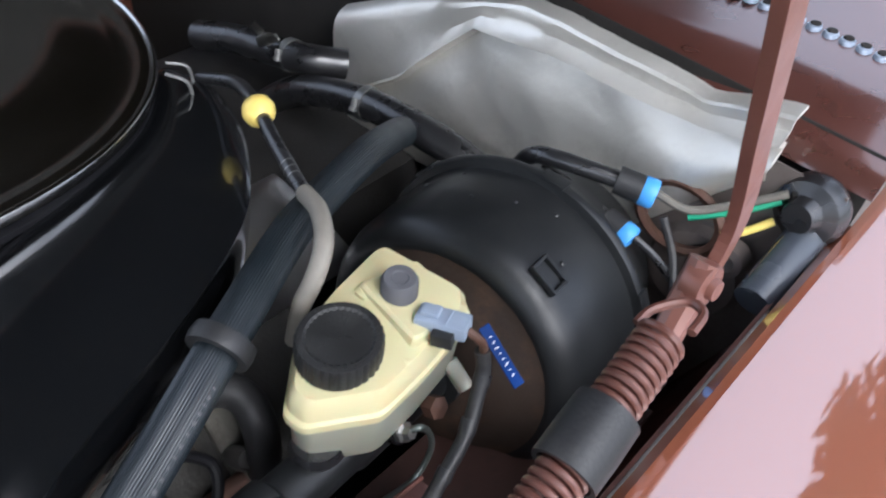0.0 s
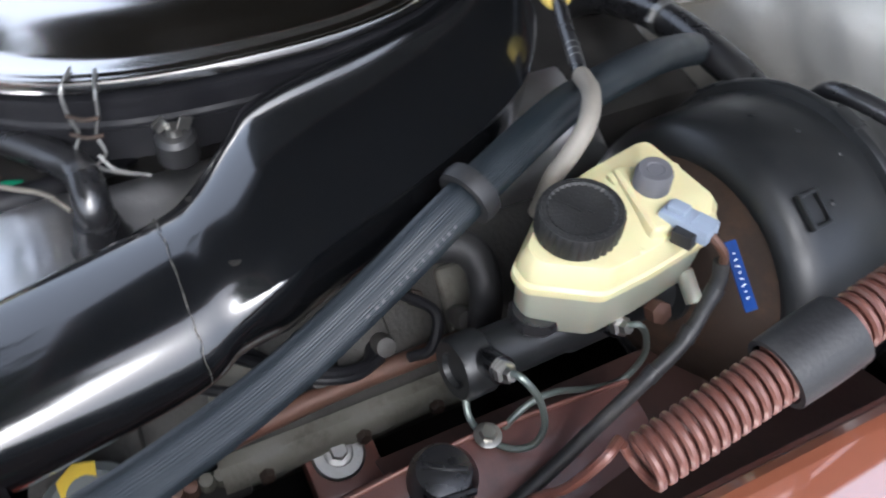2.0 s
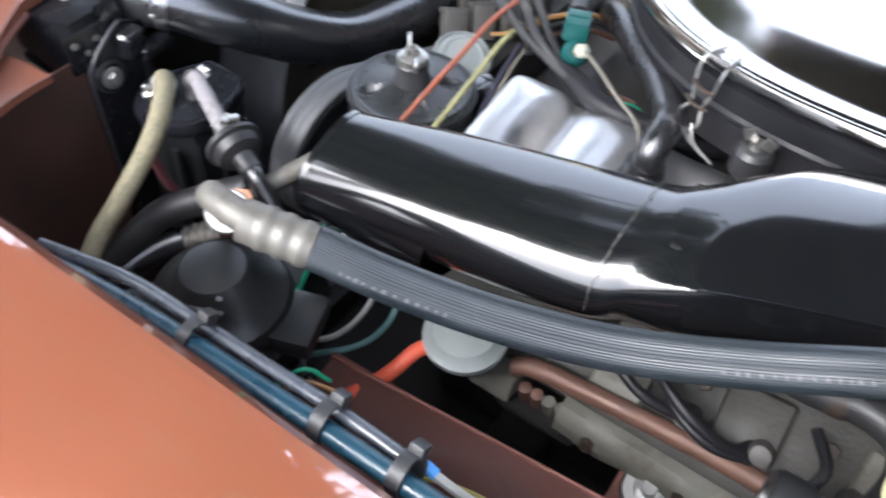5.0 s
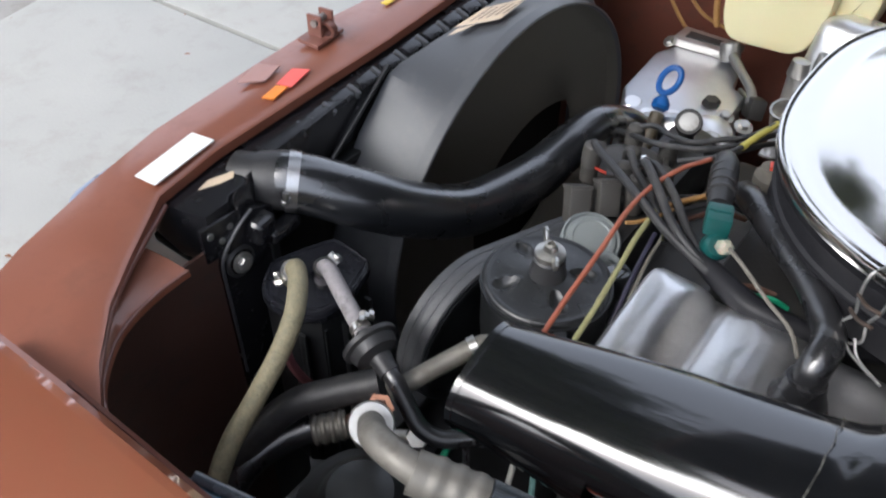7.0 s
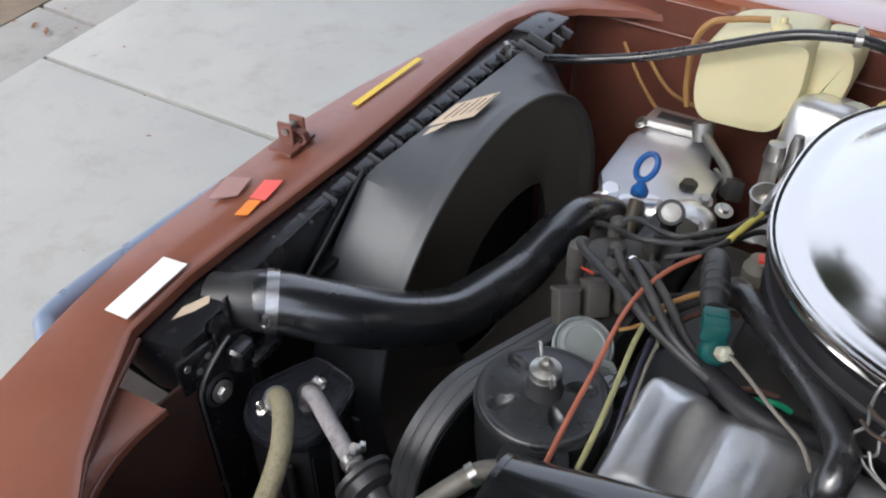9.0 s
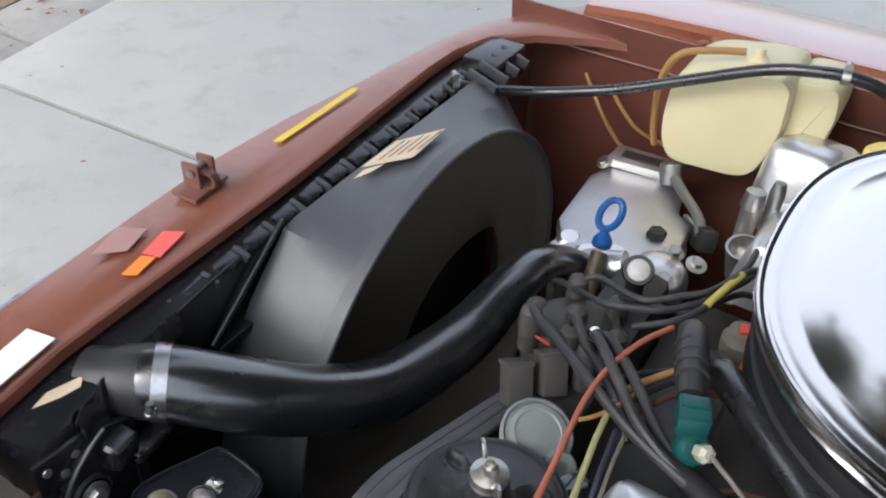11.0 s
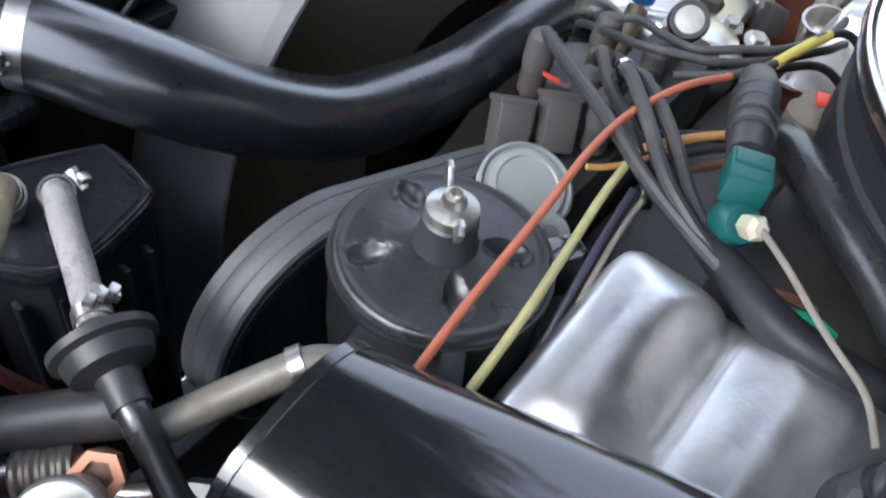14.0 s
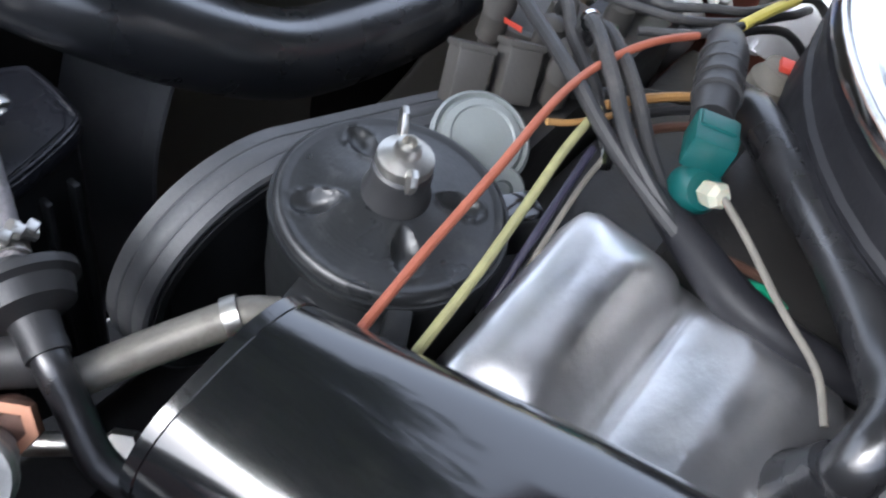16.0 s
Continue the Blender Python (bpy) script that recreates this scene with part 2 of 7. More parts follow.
# near-black olive, set by how dark the hood should look in reflections
HOOD_DARK = mat("dark_olive_hood_reflection", (0.012, 0.0105, 0.0075), 0.92, 0.0, 0.3, 12, 0.4, 250, spec=0.04)
TAB = mat("grey_black_nylon", (0.055, 0.057, 0.062), 0.34, 0.0, 0.25, 40, 0.15, 400)
TAN_CARD = mat("aged_paper_label", (0.62, 0.50, 0.36), 0.6, 0.0, 0.12, 60, 0.1, 500)
WHITE_CARD = mat("white_label", (0.80, 0.79, 0.76), 0.5, 0.0, 0.04, 30, 0.05, 500)
MAUVE_CARD = mat("faded_mauve_label", (0.36, 0.21, 0.19), 0.6, 0.0, 0.1, 60, 0.1, 500)
PLATED = mat("brushed_steel_band", (0.45, 0.45, 0.45), 0.3, 1.0, 0.2, 60, 0.2, 300, wear=(0.2, 0.19, 0.17), wear_amount=0.5, wear_scale=70)
YELLOW_CARD = mat("yellow_label", (0.75, 0.53, 0.06), 0.5, 0.0, 0.08, 60, 0.05, 500)
RED_CARD = mat("red_label", (0.78, 0.12, 0.10), 0.5, 0.0, 0.08, 60, 0.05, 500)
ORANGE_CARD = mat("orange_label", (0.78, 0.24, 0.03), 0.5, 0.0, 0.08, 60, 0.05, 500)
PRINT = mat("faded_print", (0.12, 0.12, 0.125), 0.6, 0.0, 0.1, 80, 0.0, 500)
PRINT_DARK = mat("dark_print", (0.16, 0.12, 0.10), 0.6, 0.0, 0.1, 80, 0.0, 500)
WHITE_PRINT = mat("white_print", (0.72, 0.74, 0.78), 0.6, 0.0, 0.05, 80, 0.0, 500)
CONCRETE = mat("pale_concrete", (0.36, 0.36, 0.335), 0.85, 0.0, 0.18, 3.0, 0.7, 90, wear=(0.28, 0.265, 0.235), wear_amount=0.6, wear_scale=7)
CONCRETE_OLD = mat("weathered_concrete", (0.30, 0.29, 0.27), 0.9, 0.0, 0.25, 5, 0.6, 70, wear=(0.18, 0.16, 0.13), wear_amount=0.6, wear_scale=9)
JOINT = mat("dirty_joint", (0.16, 0.155, 0.145), 0.95, 0.0, 0.35, 20, 0.5, 90)
LITTER = mat("leaf_litter", (0.17, 0.13, 0.09), 0.95, 0.0, 0.5, 14, 0.8, 60)
LEAF = mat("dry_leaf", (0.22, 0.10, 0.05), 0.8, 0.0, 0.4, 40, 0.3, 200)
BUMPER_BLUE = mat("blue_grey_rubber_strip", (0.20, 0.25, 0.34), 0.3, 0.0, 0.2, 30, 0.1, 400, coat=0.3)
BELT = mat("worn_belt_rubber", (0.054, 0.056, 0.060), 0.5, 0.0, 0.3, 25, 0.25, 300, wear=(0.10, 0.102, 0.105), wear_amount=0.5, wear_scale=22)
BOOT_GREY = mat("dusty_grey_boot_rubber", (0.052, 0.049, 0.045), 0.55, 0.0, 0.25, 50, 0.2, 400)
BOOT_PALE = mat("dusty_pale_boot_rubber", (0.13, 0.12, 0.10), 0.7, 0.0, 0.3, 60, 0.3, 400, wear=(0.06, 0.055, 0.05), wear_amount=0.6, wear_scale=50)
TAN_TUBE = mat("tan_rubber_tube", (0.33, 0.18, 0.06), 0.5, 0.0, 0.2, 40, 0.2, 600)
PALE_CAST = mat("pale_green_grey_casting", (0.105, 0.10, 0.082), 0.62, 0.0, 0.3, 40, 0.5, 250, wear=(0.04, 0.033, 0.026), wear_amount=0.8, wear_scale=40)
RUSTY = mat("rusty_dark_steel", (0.03, 0.019, 0.013), 0.6, 0.0, 0.4, 30, 0.3, 300, wear=(0.10, 0.05, 0.025), wear_amount=0.6)
DIST = mat("brown_grey_dusty_plastic", (0.036, 0.033, 0.029), 0.5, 0.0, 0.3, 40, 0.3, 300, wear=(0.09, 0.082, 0.072), wear_amount=0.35)
CAN_LID = mat("blue_black_plastic", (0.017, 0.018, 0.023), 0.25, 0.0, 0.2, 20, 0.06, 500)
PUMP_LID = mat("dusty_black_pump_lid", (0.016, 0.017, 0.018), 0.30, 0.0, 0.3, 25, 0.15, 300, wear=(0.10, 0.10, 0.10), wear_amount=0.35, wear_scale=45)
CLEAR_GREY = mat("grey_plastic_sleeve", (0.055, 0.062, 0.075), 0.25, 0.0, 0.15, 30, 0.05, 400, coat=0.3)


# ---- building helpers ----
SPOT = {}


def thing(name, base, label, category, group="", kind=""):
    e = new(name)
    e.empty_display_size = 0.02
    e.location = base
    SPOT[e] = Vector(base)
    return tagged(e, label, category, group, kind)


def part(name, bm, material, parent=None, label="", smooth=True, sharp=35):
    bm.normal_update()
    me = bpy.data.meshes.new(name)
    mid = Vector((0, 0, 0))
    if bm.verts:
        lo = [min(v.co[i] for v in bm.verts) for i in range(3)]
        hi = [max(v.co[i] for v in bm.verts) for i in range(3)]
        mid = Vector([(a + b) / 2 for a, b in zip(lo, hi)])
    for v in bm.verts:
        v.co -= mid
    for f in bm.faces:
        f.smooth = smooth
    lim = radians(sharp)
    for e in bm.edges:
        if len(e.link_faces) == 2 and e.calc_face_angle(0) > lim:
            e.smooth = False
    bm.to_mesh(me)
    bm.free()
    me.materials.append(material)
    ob = new(name, me)
    SPOT[ob] = mid
    if parent:
        ob.parent = parent
        ob.location = mid - SPOT[parent]
    else:
        ob.location = mid
    if label:
        ob["label"] = label
    return ob


def glide(points, steps=8):
    """Catmull-Rom through the points; extra values past x, y, z are blended too."""
    p = [np.array(q, float) for q in points]
    if len(p) < 3:
        return [p[0] + (p[1] - p[0]) * i / steps for i in range(steps + 1)]
    q = [2 * p[0] - p[1], *p, 2 * p[-1] - p[-2]]
    out = []
    for i in range(1, len(q) - 2):
        a, b, c, d = q[i - 1 : i + 3]
        for k in range(steps):
            t = k / steps
            out.append(0.5 * (2 * b + (c - a) * t + (2 * a - 5 * b + 4 * c - d) * t * t + (3 * b - a - 3 * c + d) * t**3))
    out.append(p[-1])
    return out


def rings(bm, loops, closed=True, cap=True, wrap=False):
    vs = [[bm.verts.new(p) for p in loop] for loop in loops]
    n = len(vs[0])
    for a, b in zip(vs, vs[1:] + (vs[:1] if wrap else [])):
        for i in range(n if closed else n - 1):
            j = (i + 1) % n
            bm.faces.new((a[i], a[j], b[j], b[i]))
    if cap and closed and not wrap:
        bm.faces.new(vs[0][::-1]), bm.faces.new(vs[-1])
    bmesh.ops.recalc_face_normals(bm, faces=bm.faces)
    return bm


def tube(points, r, seg=12, steps=8, ribs=0, rib_depth=0.0, bm=None, wall=0.0):
    """A round hose or rod along the points. ribs: lengthwise ridges. wall: an open end of that thickness."""
    bm = bm or bmesh.new()
    path = glide([tuple(p) + ((r,) if len(p) == 3 else ()) for p in points], steps)
    seg = max(seg, 2 * ribs)
    pts = [Vector(p[:3]) for p in path]
    rad = [p[3] for p in path]
    tangent = [(pts[min(i + 1, len(pts) - 1)] - pts[max(i - 1, 0)]).normalized() for i in range(len(pts))]
    up = Vector((0, 0, 1)) if abs(tangent[0].z) < 0.9 else Vector((1, 0, 0))
    u = tangent[0].cross(up).normalized()
    loops = []
    for p, t, q in zip(pts, tangent, rad):
        u = (u - t * u.dot(t)).normalized()
        w = t.cross(u)
        loops.append([p + (u * math.cos(a) + w * math.sin(a)) * (q - (rib_depth if ribs and i % 2 else 0)) for i, a in ((i, 2 * math.pi * i / seg) for i in range(seg))])
    if wall:
        c = sum(loops[-1], Vector()) / seg
        back = tangent[-1] * wall * 4
        loops += [[c + (v - c) * (1 - wall / rad[-1]) for v in loops[-1]], [c + (v - c) * (1 - wall / rad[-1]) - back for v in loops[-1]]]
    return rings(bm, loops)


def lathe(profile, at, axis=(0, 0, 1), seg=32, bm=None, squash=1.0):
    """Turns (radius, height) pairs round an axis through at."""
    bm = bm or bmesh.new()
    z = Vector(axis).normalized()
    x = z.cross(Vector((0, 1, 0)) if abs(z.y) < 0.9 else Vector((1, 0, 0))).normalized()
    y = z.cross(x)
    at = Vector(at)
    loops = [[at + z * h + (x * math.cos(2 * math.pi * i / seg) + y * math.sin(2 * math.pi * i / seg) * squash) * max(r, 1e-5) for i in range(seg)] for r, h in profile]
    return rings(bm, loops, wrap=profile[0][0] > 1e-4 and profile[-1][0] > 1e-4)


def box(at, size, bevel=0.002, turn=(0, 0, 0), bm=None, seg=2):
    bm = bm or bmesh.new()
    part_bm = bmesh.new()
    bmesh.ops.create_cube(part_bm, size=1.0, matrix=Matrix.Diagonal((*size, 1)))
    if bevel:
        bmesh.ops.bevel(part_bm, geom=part_bm.edges[:], offset=bevel, segments=seg, affect="EDGES", profile=0.6)
    part_bm.transform(pose(*at, *turn))
    me = bpy.data.meshes.new("tmp")
    part_bm.to_mesh(me)
    bm.from_mesh(me)
    part_bm.free()
    bpy.data.meshes.remove(me)
    return bm


def slab(outline, z0, z1, bevel=0.0, bm=None, m=None):
    """A plate with the outline (x, y), from z0 to z1."""
    bm = bm or bmesh.new()
    b = bmesh.new()
    low, top = ([b.verts.new((x, y, z)) for x, y in outline] for z in (z0, z1))
    b.faces.new(low[::-1]), b.faces.new(top)
    for i in range(len(low)):
        j = (i + 1) % len(low)
        b.faces.new((low[i], low[j], top[j], top[i]))
    bmesh.ops.recalc_face_normals(b, faces=b.faces)
    if bevel:
        flat = [e for e in b.edges if abs(e.verts[0].co.z - e.verts[1].co.z) < 1e-6]
        bmesh.ops.bevel(b, geom=flat, offset=bevel, segments=2, affect="EDGES", profile=0.6)
    if m:
        b.transform(m)
    me = bpy.data.meshes.new("tmp")
    b.to_mesh(me)
    bm.from_mesh(me)
    b.free()
    bpy.data.meshes.remove(me)
    return bm


def rounded(pts, r, n=4):
    """The outline with its corners rounded by r."""
    out = []
    for i in range(len(pts)):
        a, b, c = (Vector(pts[k % len(pts)]) for k in (i - 1, i, i + 1))
        p = b + (a - b) * min(0.45, r / (a - b).length)
        q = b + (c - b) * min(0.45, r / (c - b).length)
        for k in range(n + 1):
            t = k / n
            v = p * (1 - t) ** 2 + b * 2 * t * (1 - t) + q * t * t
            out.append((v.x, v.y))
    return out


def sheet(rows, thick, bm=None):
    """A bent panel through rows of points, with thickness along its normal."""
    bm = bm or bmesh.new()
    vs = [[bm.verts.new(p) for p in row] for row in rows]
    faces = [bm.faces.new((a[i], a[i + 1], b[i + 1], b[i])) for a, b in zip(vs, vs[1:]) for i in range(len(a) - 1)]
    bmesh.ops.recalc_face_normals(bm, faces=bm.faces)
    bmesh.ops.solidify(bm, geom=faces, thickness=thick)
    bmesh.ops.recalc_face_normals(bm, faces=bm.faces)
    return bm


def bolt(at, axis, r, material, parent, name="bolt"):
    bm = lathe([(0, 0), (r * 1.5, 0), (r * 1.6, r * 0.25), (r * 1.4, r * 0.35), (r, r * 0.35)], at, axis, 20)
    lathe([(r, r * 0.3), (r, r * 0.9), (r * 0.85, r * 1.1), (0, r * 1.1)], at, axis, 6, bm)
    return part(name, bm, material, parent)


def clamp_ring(at, axis, r, width, material, parent, name="clamp", screw=None):
    """A worm-drive hose clamp: a band, and its screw housing towards screw."""
    t = 0.0012
    bm = lathe([(r, -width / 2), (r + t, -width / 2), (r + t, width / 2), (r, width / 2)], at, axis, 32)
    if screw:
        s = Vector(screw).normalized()
        z = Vector(axis).normalized()
        c = Vector(at) + s * (r + 0.004)
        d = z.cross(s).normalized()
        lathe([(0, -0.006), (0.003, -0.006), (0.003, 0.003), (0.0042, 0.003), (0.0042, 0.006), (0, 0.006)], c, d, 8, bm)
    return part(name, bm, material, parent)

# ---- setting: ground ----
ground = part("ground", slab([(-40, -40), (40, -40), (40, 60), (-40, 60)], -0.12, -0.03), JOINT, label="")
tagged(ground, "dirty soil and joint filler under the driveway slabs", "ground", kind="structure")
drive = tagged(new("pavement"), "pale grey concrete driveway of large cast slabs", "pavement", kind="structure")
SPOT[drive] = Vector((0, 0, 0))
LEANY = math.tan(radians(3.2))   # the joints lean a little against the car
edge = lambda x: 2.635 + 0.185 * x   # where the drive meets the gutter
joints = [-14.2, -11.2, -8.2, -5.2, -2.23, 0.89, 3.9, 6.9, 9.9, 12.9]
for a, b in zip(joints, joints[1:]):
    g = 0.010
    for y0, y1 in ((-9.0, -3.3), (-3.3, None)):
        c = [(x - LEANY * y, y) for x, y in ((a + g, y0 + g), (b - g, y0 + g))]
        top = [((x - LEANY * (y1 if y1 is not None else edge(x))), (y1 if y1 is not None else edge(x)) - g) for x in (b - g, a + g)]
        part("slab", slab(c + top, -0.05, 0.0, 0.006), CONCRETE, drive)
gutter = tagged(new("kerb"), "weathered concrete gutter strip with leaf litter", "kerb", kind="structure")
SPOT[gutter] = Vector((0, 0, 0))
for a, b in zip(range(-14, 14, 3), range(-11, 17, 3)):
    part("gutter_stone", slab([(a + 0.01, edge(a) + 0.02), (b - 0.01, edge(b) + 0.02), (b - 0.01, edge(b) + 0.36), (a + 0.01, edge(a) + 0.36)], -0.06, -0.004, 0.012), CONCRETE_OLD, gutter)
verge = part("verge", slab([(-30, edge(-30) + 0.38), (30, edge(30) + 0.38), (30, 50), (-30, 50)], -0.1, -0.012), LITTER)
tagged(verge, "brown leaf litter and earth beyond the gutter", "ground", kind="structure")
rnd = random.Random(4)
bm = bmesh.new()
for i in range(260):
    x = rnd.uniform(-0.5, 3.0)
    y = edge(x) + rnd.uniform(0.05, 1.4) if i > 30 else rnd.uniform(1.0, 2.7)
    s = rnd.uniform(0.008, 0.03) * (0.45 if i <= 30 else 1)
    a = rnd.uniform(0, 6.3)
    vs = [bm.verts.new((x + s * k * math.cos(a) - s * 0.45 * w * math.sin(a), y + s * k * math.sin(a) + s * 0.45 * w * math.cos(a), 0.002 + (0.35 * s if abs(w) else 0))) for k, w in ((-1, 0), (0, -1), (1, 0), (0, 1))]
    bm.faces.new(vs)
tagged(part("fallen_leaves", bm, LEAF), "scattered dry brown leaves on the concrete", "leaves", kind="stuff")

# ---- setting: the car's body round the engine bay ----
MID = -0.155   # the car's centre line


def mirror(x):
    return 2 * MID - x


def fender(side, lip=False):
    s = (lambda x: x) if side < 0 else mirror
    prof = [(-0.655, 0.915), (-0.656, 0.944), (-0.662, 0.951), (-0.668, 0.952), (-0.70, 0.953), (-0.76, 0.948), (-0.82, 0.934), (-0.87, 0.905), (-0.90, 0.86), (-0.915, 0.78), (-0.92, 0.65), (-0.91, 0.45), (-0.88, 0.25)]
    prof = prof[:4] if lip else prof[3:]
    rows = []
    for y in (-1.3, -0.9, -0.5, -0.2, 0.1, 0.3, 0.42, 0.50):
        drop = 0.0 if y < 0.3 else 0.28 * (y - 0.3) ** 2
        rows.append([(s(x), y, z - drop) for x, z in prof])
    return sheet(rows, 0.004)


lf = thing("front_fender", (-0.8, 0, 0.25), "glossy copper-brown metallic car fender beside the engine bay", "fender", "car fenders")
part("skin", fender(-1), PAINT, lf)
part("edge_flange", fender(-1, True), PAINT, lf)
rf = thing("front_fender", (0.49, 0, 0.25), "glossy copper-brown metallic car fender across the engine bay", "fender", "car fenders")
part("skin", fender(1), PAINT, rf)
part("edge_flange", fender(1, True), PAINT, rf)
for y in (0.02, 0.34, -0.3):
    bolt((mirror(-0.652), y, 0.928), (-1, 0, 0.1), 0.006, PAINT_DULL, rf)

# header panel over the grille: one band that bends from fender to fender
inner = [(-0.668, 0.36), (-0.652, 0.40), (-0.622, 0.444), (-0.582, 0.484), (-0.540, 0.513), (-0.480, 0.552), (-0.405, 0.562), (-0.280, 0.565), (-0.155, 0.568), (-0.060, 0.574), (0.040, 0.581), (0.120, 0.587), (0.180, 0.588), (0.240, 0.575), (0.290, 0.535), (0.330, 0.47), (0.352, 0.40), (0.358, 0.36)]
outer = [(-0.86, 0.46), (-0.80, 0.50), (-0.72, 0.54), (-0.65, 0.567), (-0.59, 0.592), (-0.50, 0.617), (-0.42, 0.634), (-0.28, 0.645), (-0.155, 0.653), (-0.060, 0.648), (0.040, 0.636), (0.120, 0.630), (0.200, 0.622), (0.280, 0.606), (0.345, 0.578), (0.41, 0.54), (0.49, 0.50), (0.55, 0.46)]
rows = [[], [], [], [], [], [], []]
for (xi, yi), (xo, yo) in zip(inner, outer):
    far = min(1.0, abs(xi - MID) / 0.51)
    z = 0.921 - 0.012 * far**4
    mx, my = (xi + xo) / 2, (yi + yo) / 2
    rows[0].append((xi, yi, z - 0.013))
    rows[1].append((xi, yi, z - 0.003))
    rows[2].append((xi + (xo - xi) * 0.05, yi + (yo - yi) * 0.05, z))
    rows[3].append((mx, my, z + 0.002))
    rows[4].append((xo, yo, z - 0.004))
    rows[5].append((xo, yo + 0.02, z - 0.03))
    rows[6].append((xo, yo + 0.06, 0.45))
header = thing("header_panel", (MID, 0.62, 0.45), "copper-brown painted panel over the grille, with paper labels", "car panel")
part("panel", sheet(rows, 0.003), PAINT_TOP, header)
# flange that runs down inside each corner, and the well, blackened for its shade
curve = [(-0.668, 0.34), (-0.650, 0.405), (-0.620, 0.446), (-0.580, 0.486), (-0.538, 0.515), (-0.478, 0.550)]
part("hem", tube([(x, y, 0.905) for x, y in curve], 0.0026, 8, 4), PAINT_DULL, header)
back = [(-0.516, 0.533), (-0.551, 0.518), (-0.577, 0.503), (-0.605, 0.476), (-0.640, 0.434), (-0.665, 0.38)]
arch = [(-0.507, 0.491), (-0.540, 0.490), (-0.573, 0.483), (-0.601, 0.468), (-0.632, 0.436), (-0.655, 0.38)]
part("gusset", sheet([[(xb, yb, 0.893), ((xb + xa) / 2, (yb + ya) / 2, 0.890), (xa, ya, 0.884), (xa + 0.001, ya - 0.001, 0.878)] for (xb, yb), (xa, ya) in zip(glide(back, 4), glide(arch, 4))], 0.002), PAINT_TOP, header, "brown corner flange with an arched edge")
part("gusset_edge", tube([(x, y, 0.8845) for x, y in glide(arch, 4)], 0.0016, 8, 1), HINGE, header)
# near-black sheet paints the shade of the hollow behind the gusset
part("well", sheet([[(x - 0.05, y + 0.05, 0.89) for x, y in curve], [(x - 0.05, y + 0.05, 0.35) for x, y in curve]], 0.003), FIREWALL_SHADE, header)
labels = [
    ("white_label", [(-0.481, 0.581), (-0.408, 0.592), (-0.403, 0.567), (-0.478, 0.557)], WHITE_CARD, "plain white paper label"),
    ("yellow_label", [(-0.108, 0.620), (0.023, 0.623), (0.025, 0.616), (-0.106, 0.612)], YELLOW_CARD, "narrow yellow label"),
    ("red_label", [(-0.301, 0.591), (-0.271, 0.599), (-0.261, 0.583), (-0.296, 0.575)], RED_CARD, "faded red label"),
    ("orange_label", [(-0.328, 0.584), (-0.304, 0.589), (-0.298, 0.578), (-0.322, 0.573)], ORANGE_CARD, "orange label"),
    ("mauve_label", [(-0.325, 0.622), (-0.289, 0.633), (-0.277, 0.611), (-0.306, 0.602)], MAUVE_CARD, "faded mauve label"),
]
for nm, pts, m, lab in labels:
    t = thing(nm, (*pts[0], 0.924), lab + " stuck on the brown header panel", "label")
    lift = 0.0010 if nm == "mauve_label" else 0.0
    part("card", slab(pts, 0.9245 + lift, 0.9257 + lift), m, t)
latch = thing("latch_striker", (-0.20, 0.622, 0.924), "brown painted hood latch striker on the header panel", "latch")
part("foot", slab([(-0.228, 0.604), (-0.182, 0.610), (-0.185, 0.638), (-0.228, 0.634)], 0.9245, 0.929, 0.001), HINGE, latch)
for dx in (-0.012, 0.012):
    part("cheek", box((-0.203 + dx * 0.75, 0.622, 0.940), (0.004, 0.018, 0.026), 0.0015, (0, 0, 8)), HINGE, latch)
part("pin", tube([(-0.217, 0.619, 0.945), (-0.189, 0.625, 0.945)], 0.004), STEEL_DULL, latch)
part("spring_loop", lathe([(0.006, -0.004), (0.009, -0.004), (0.009, 0.004), (0.006, 0.004)], (-0.203, 0.610, 0.936), (1, 0.1, 0), 16), COPPER_SPRING, latch)
bumper = thing("bumper_strip", (-0.22, 0.87, 0.62), "blue-grey glossy rub strip of the front bumper", "bumper")
part("arm", box((-0.2, 0.775, 0.66), (0.05, 0.19, 0.05), 0.004), STEEL_DULL, bumper)
part("strip", tube([(-0.44, 0.80, 0.70), (-0.425, 0.846, 0.70), (-0.38, 0.872, 0.70), (-0.15, 0.880, 0.70), (0.07, 0.872, 0.70)], 0.013, 12), BUMPER_BLUE, bumper)

# inner walls of the bay
lw = thing("inner_fender", (-0.63, 0, 0.3), "brown painted inner fender wall, dusty, with a stepped ledge", "car panel", "inner fenders")
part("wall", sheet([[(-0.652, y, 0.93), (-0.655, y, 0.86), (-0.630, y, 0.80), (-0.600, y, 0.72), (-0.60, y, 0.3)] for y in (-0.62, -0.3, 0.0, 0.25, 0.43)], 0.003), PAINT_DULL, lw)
# this panel's dark brown stands for the shaded hollow
part("front_panel", sheet([[(x, y, 0.3), (x, y, 0.868)] for x, y in ((-0.68, 0.40), (-0.67, 0.47), (-0.62, 0.51), (-0.55, 0.515), (-0.455, 0.515))], 0.003), PAINT_SHADE, lw, "brown panel beside the radiator, darkened to paint in the hollow's shade")
rw = thing("inner_fender", (0.33, 0, 0.3), "dull red-brown painted inner fender wall", "car panel", "inner fenders")
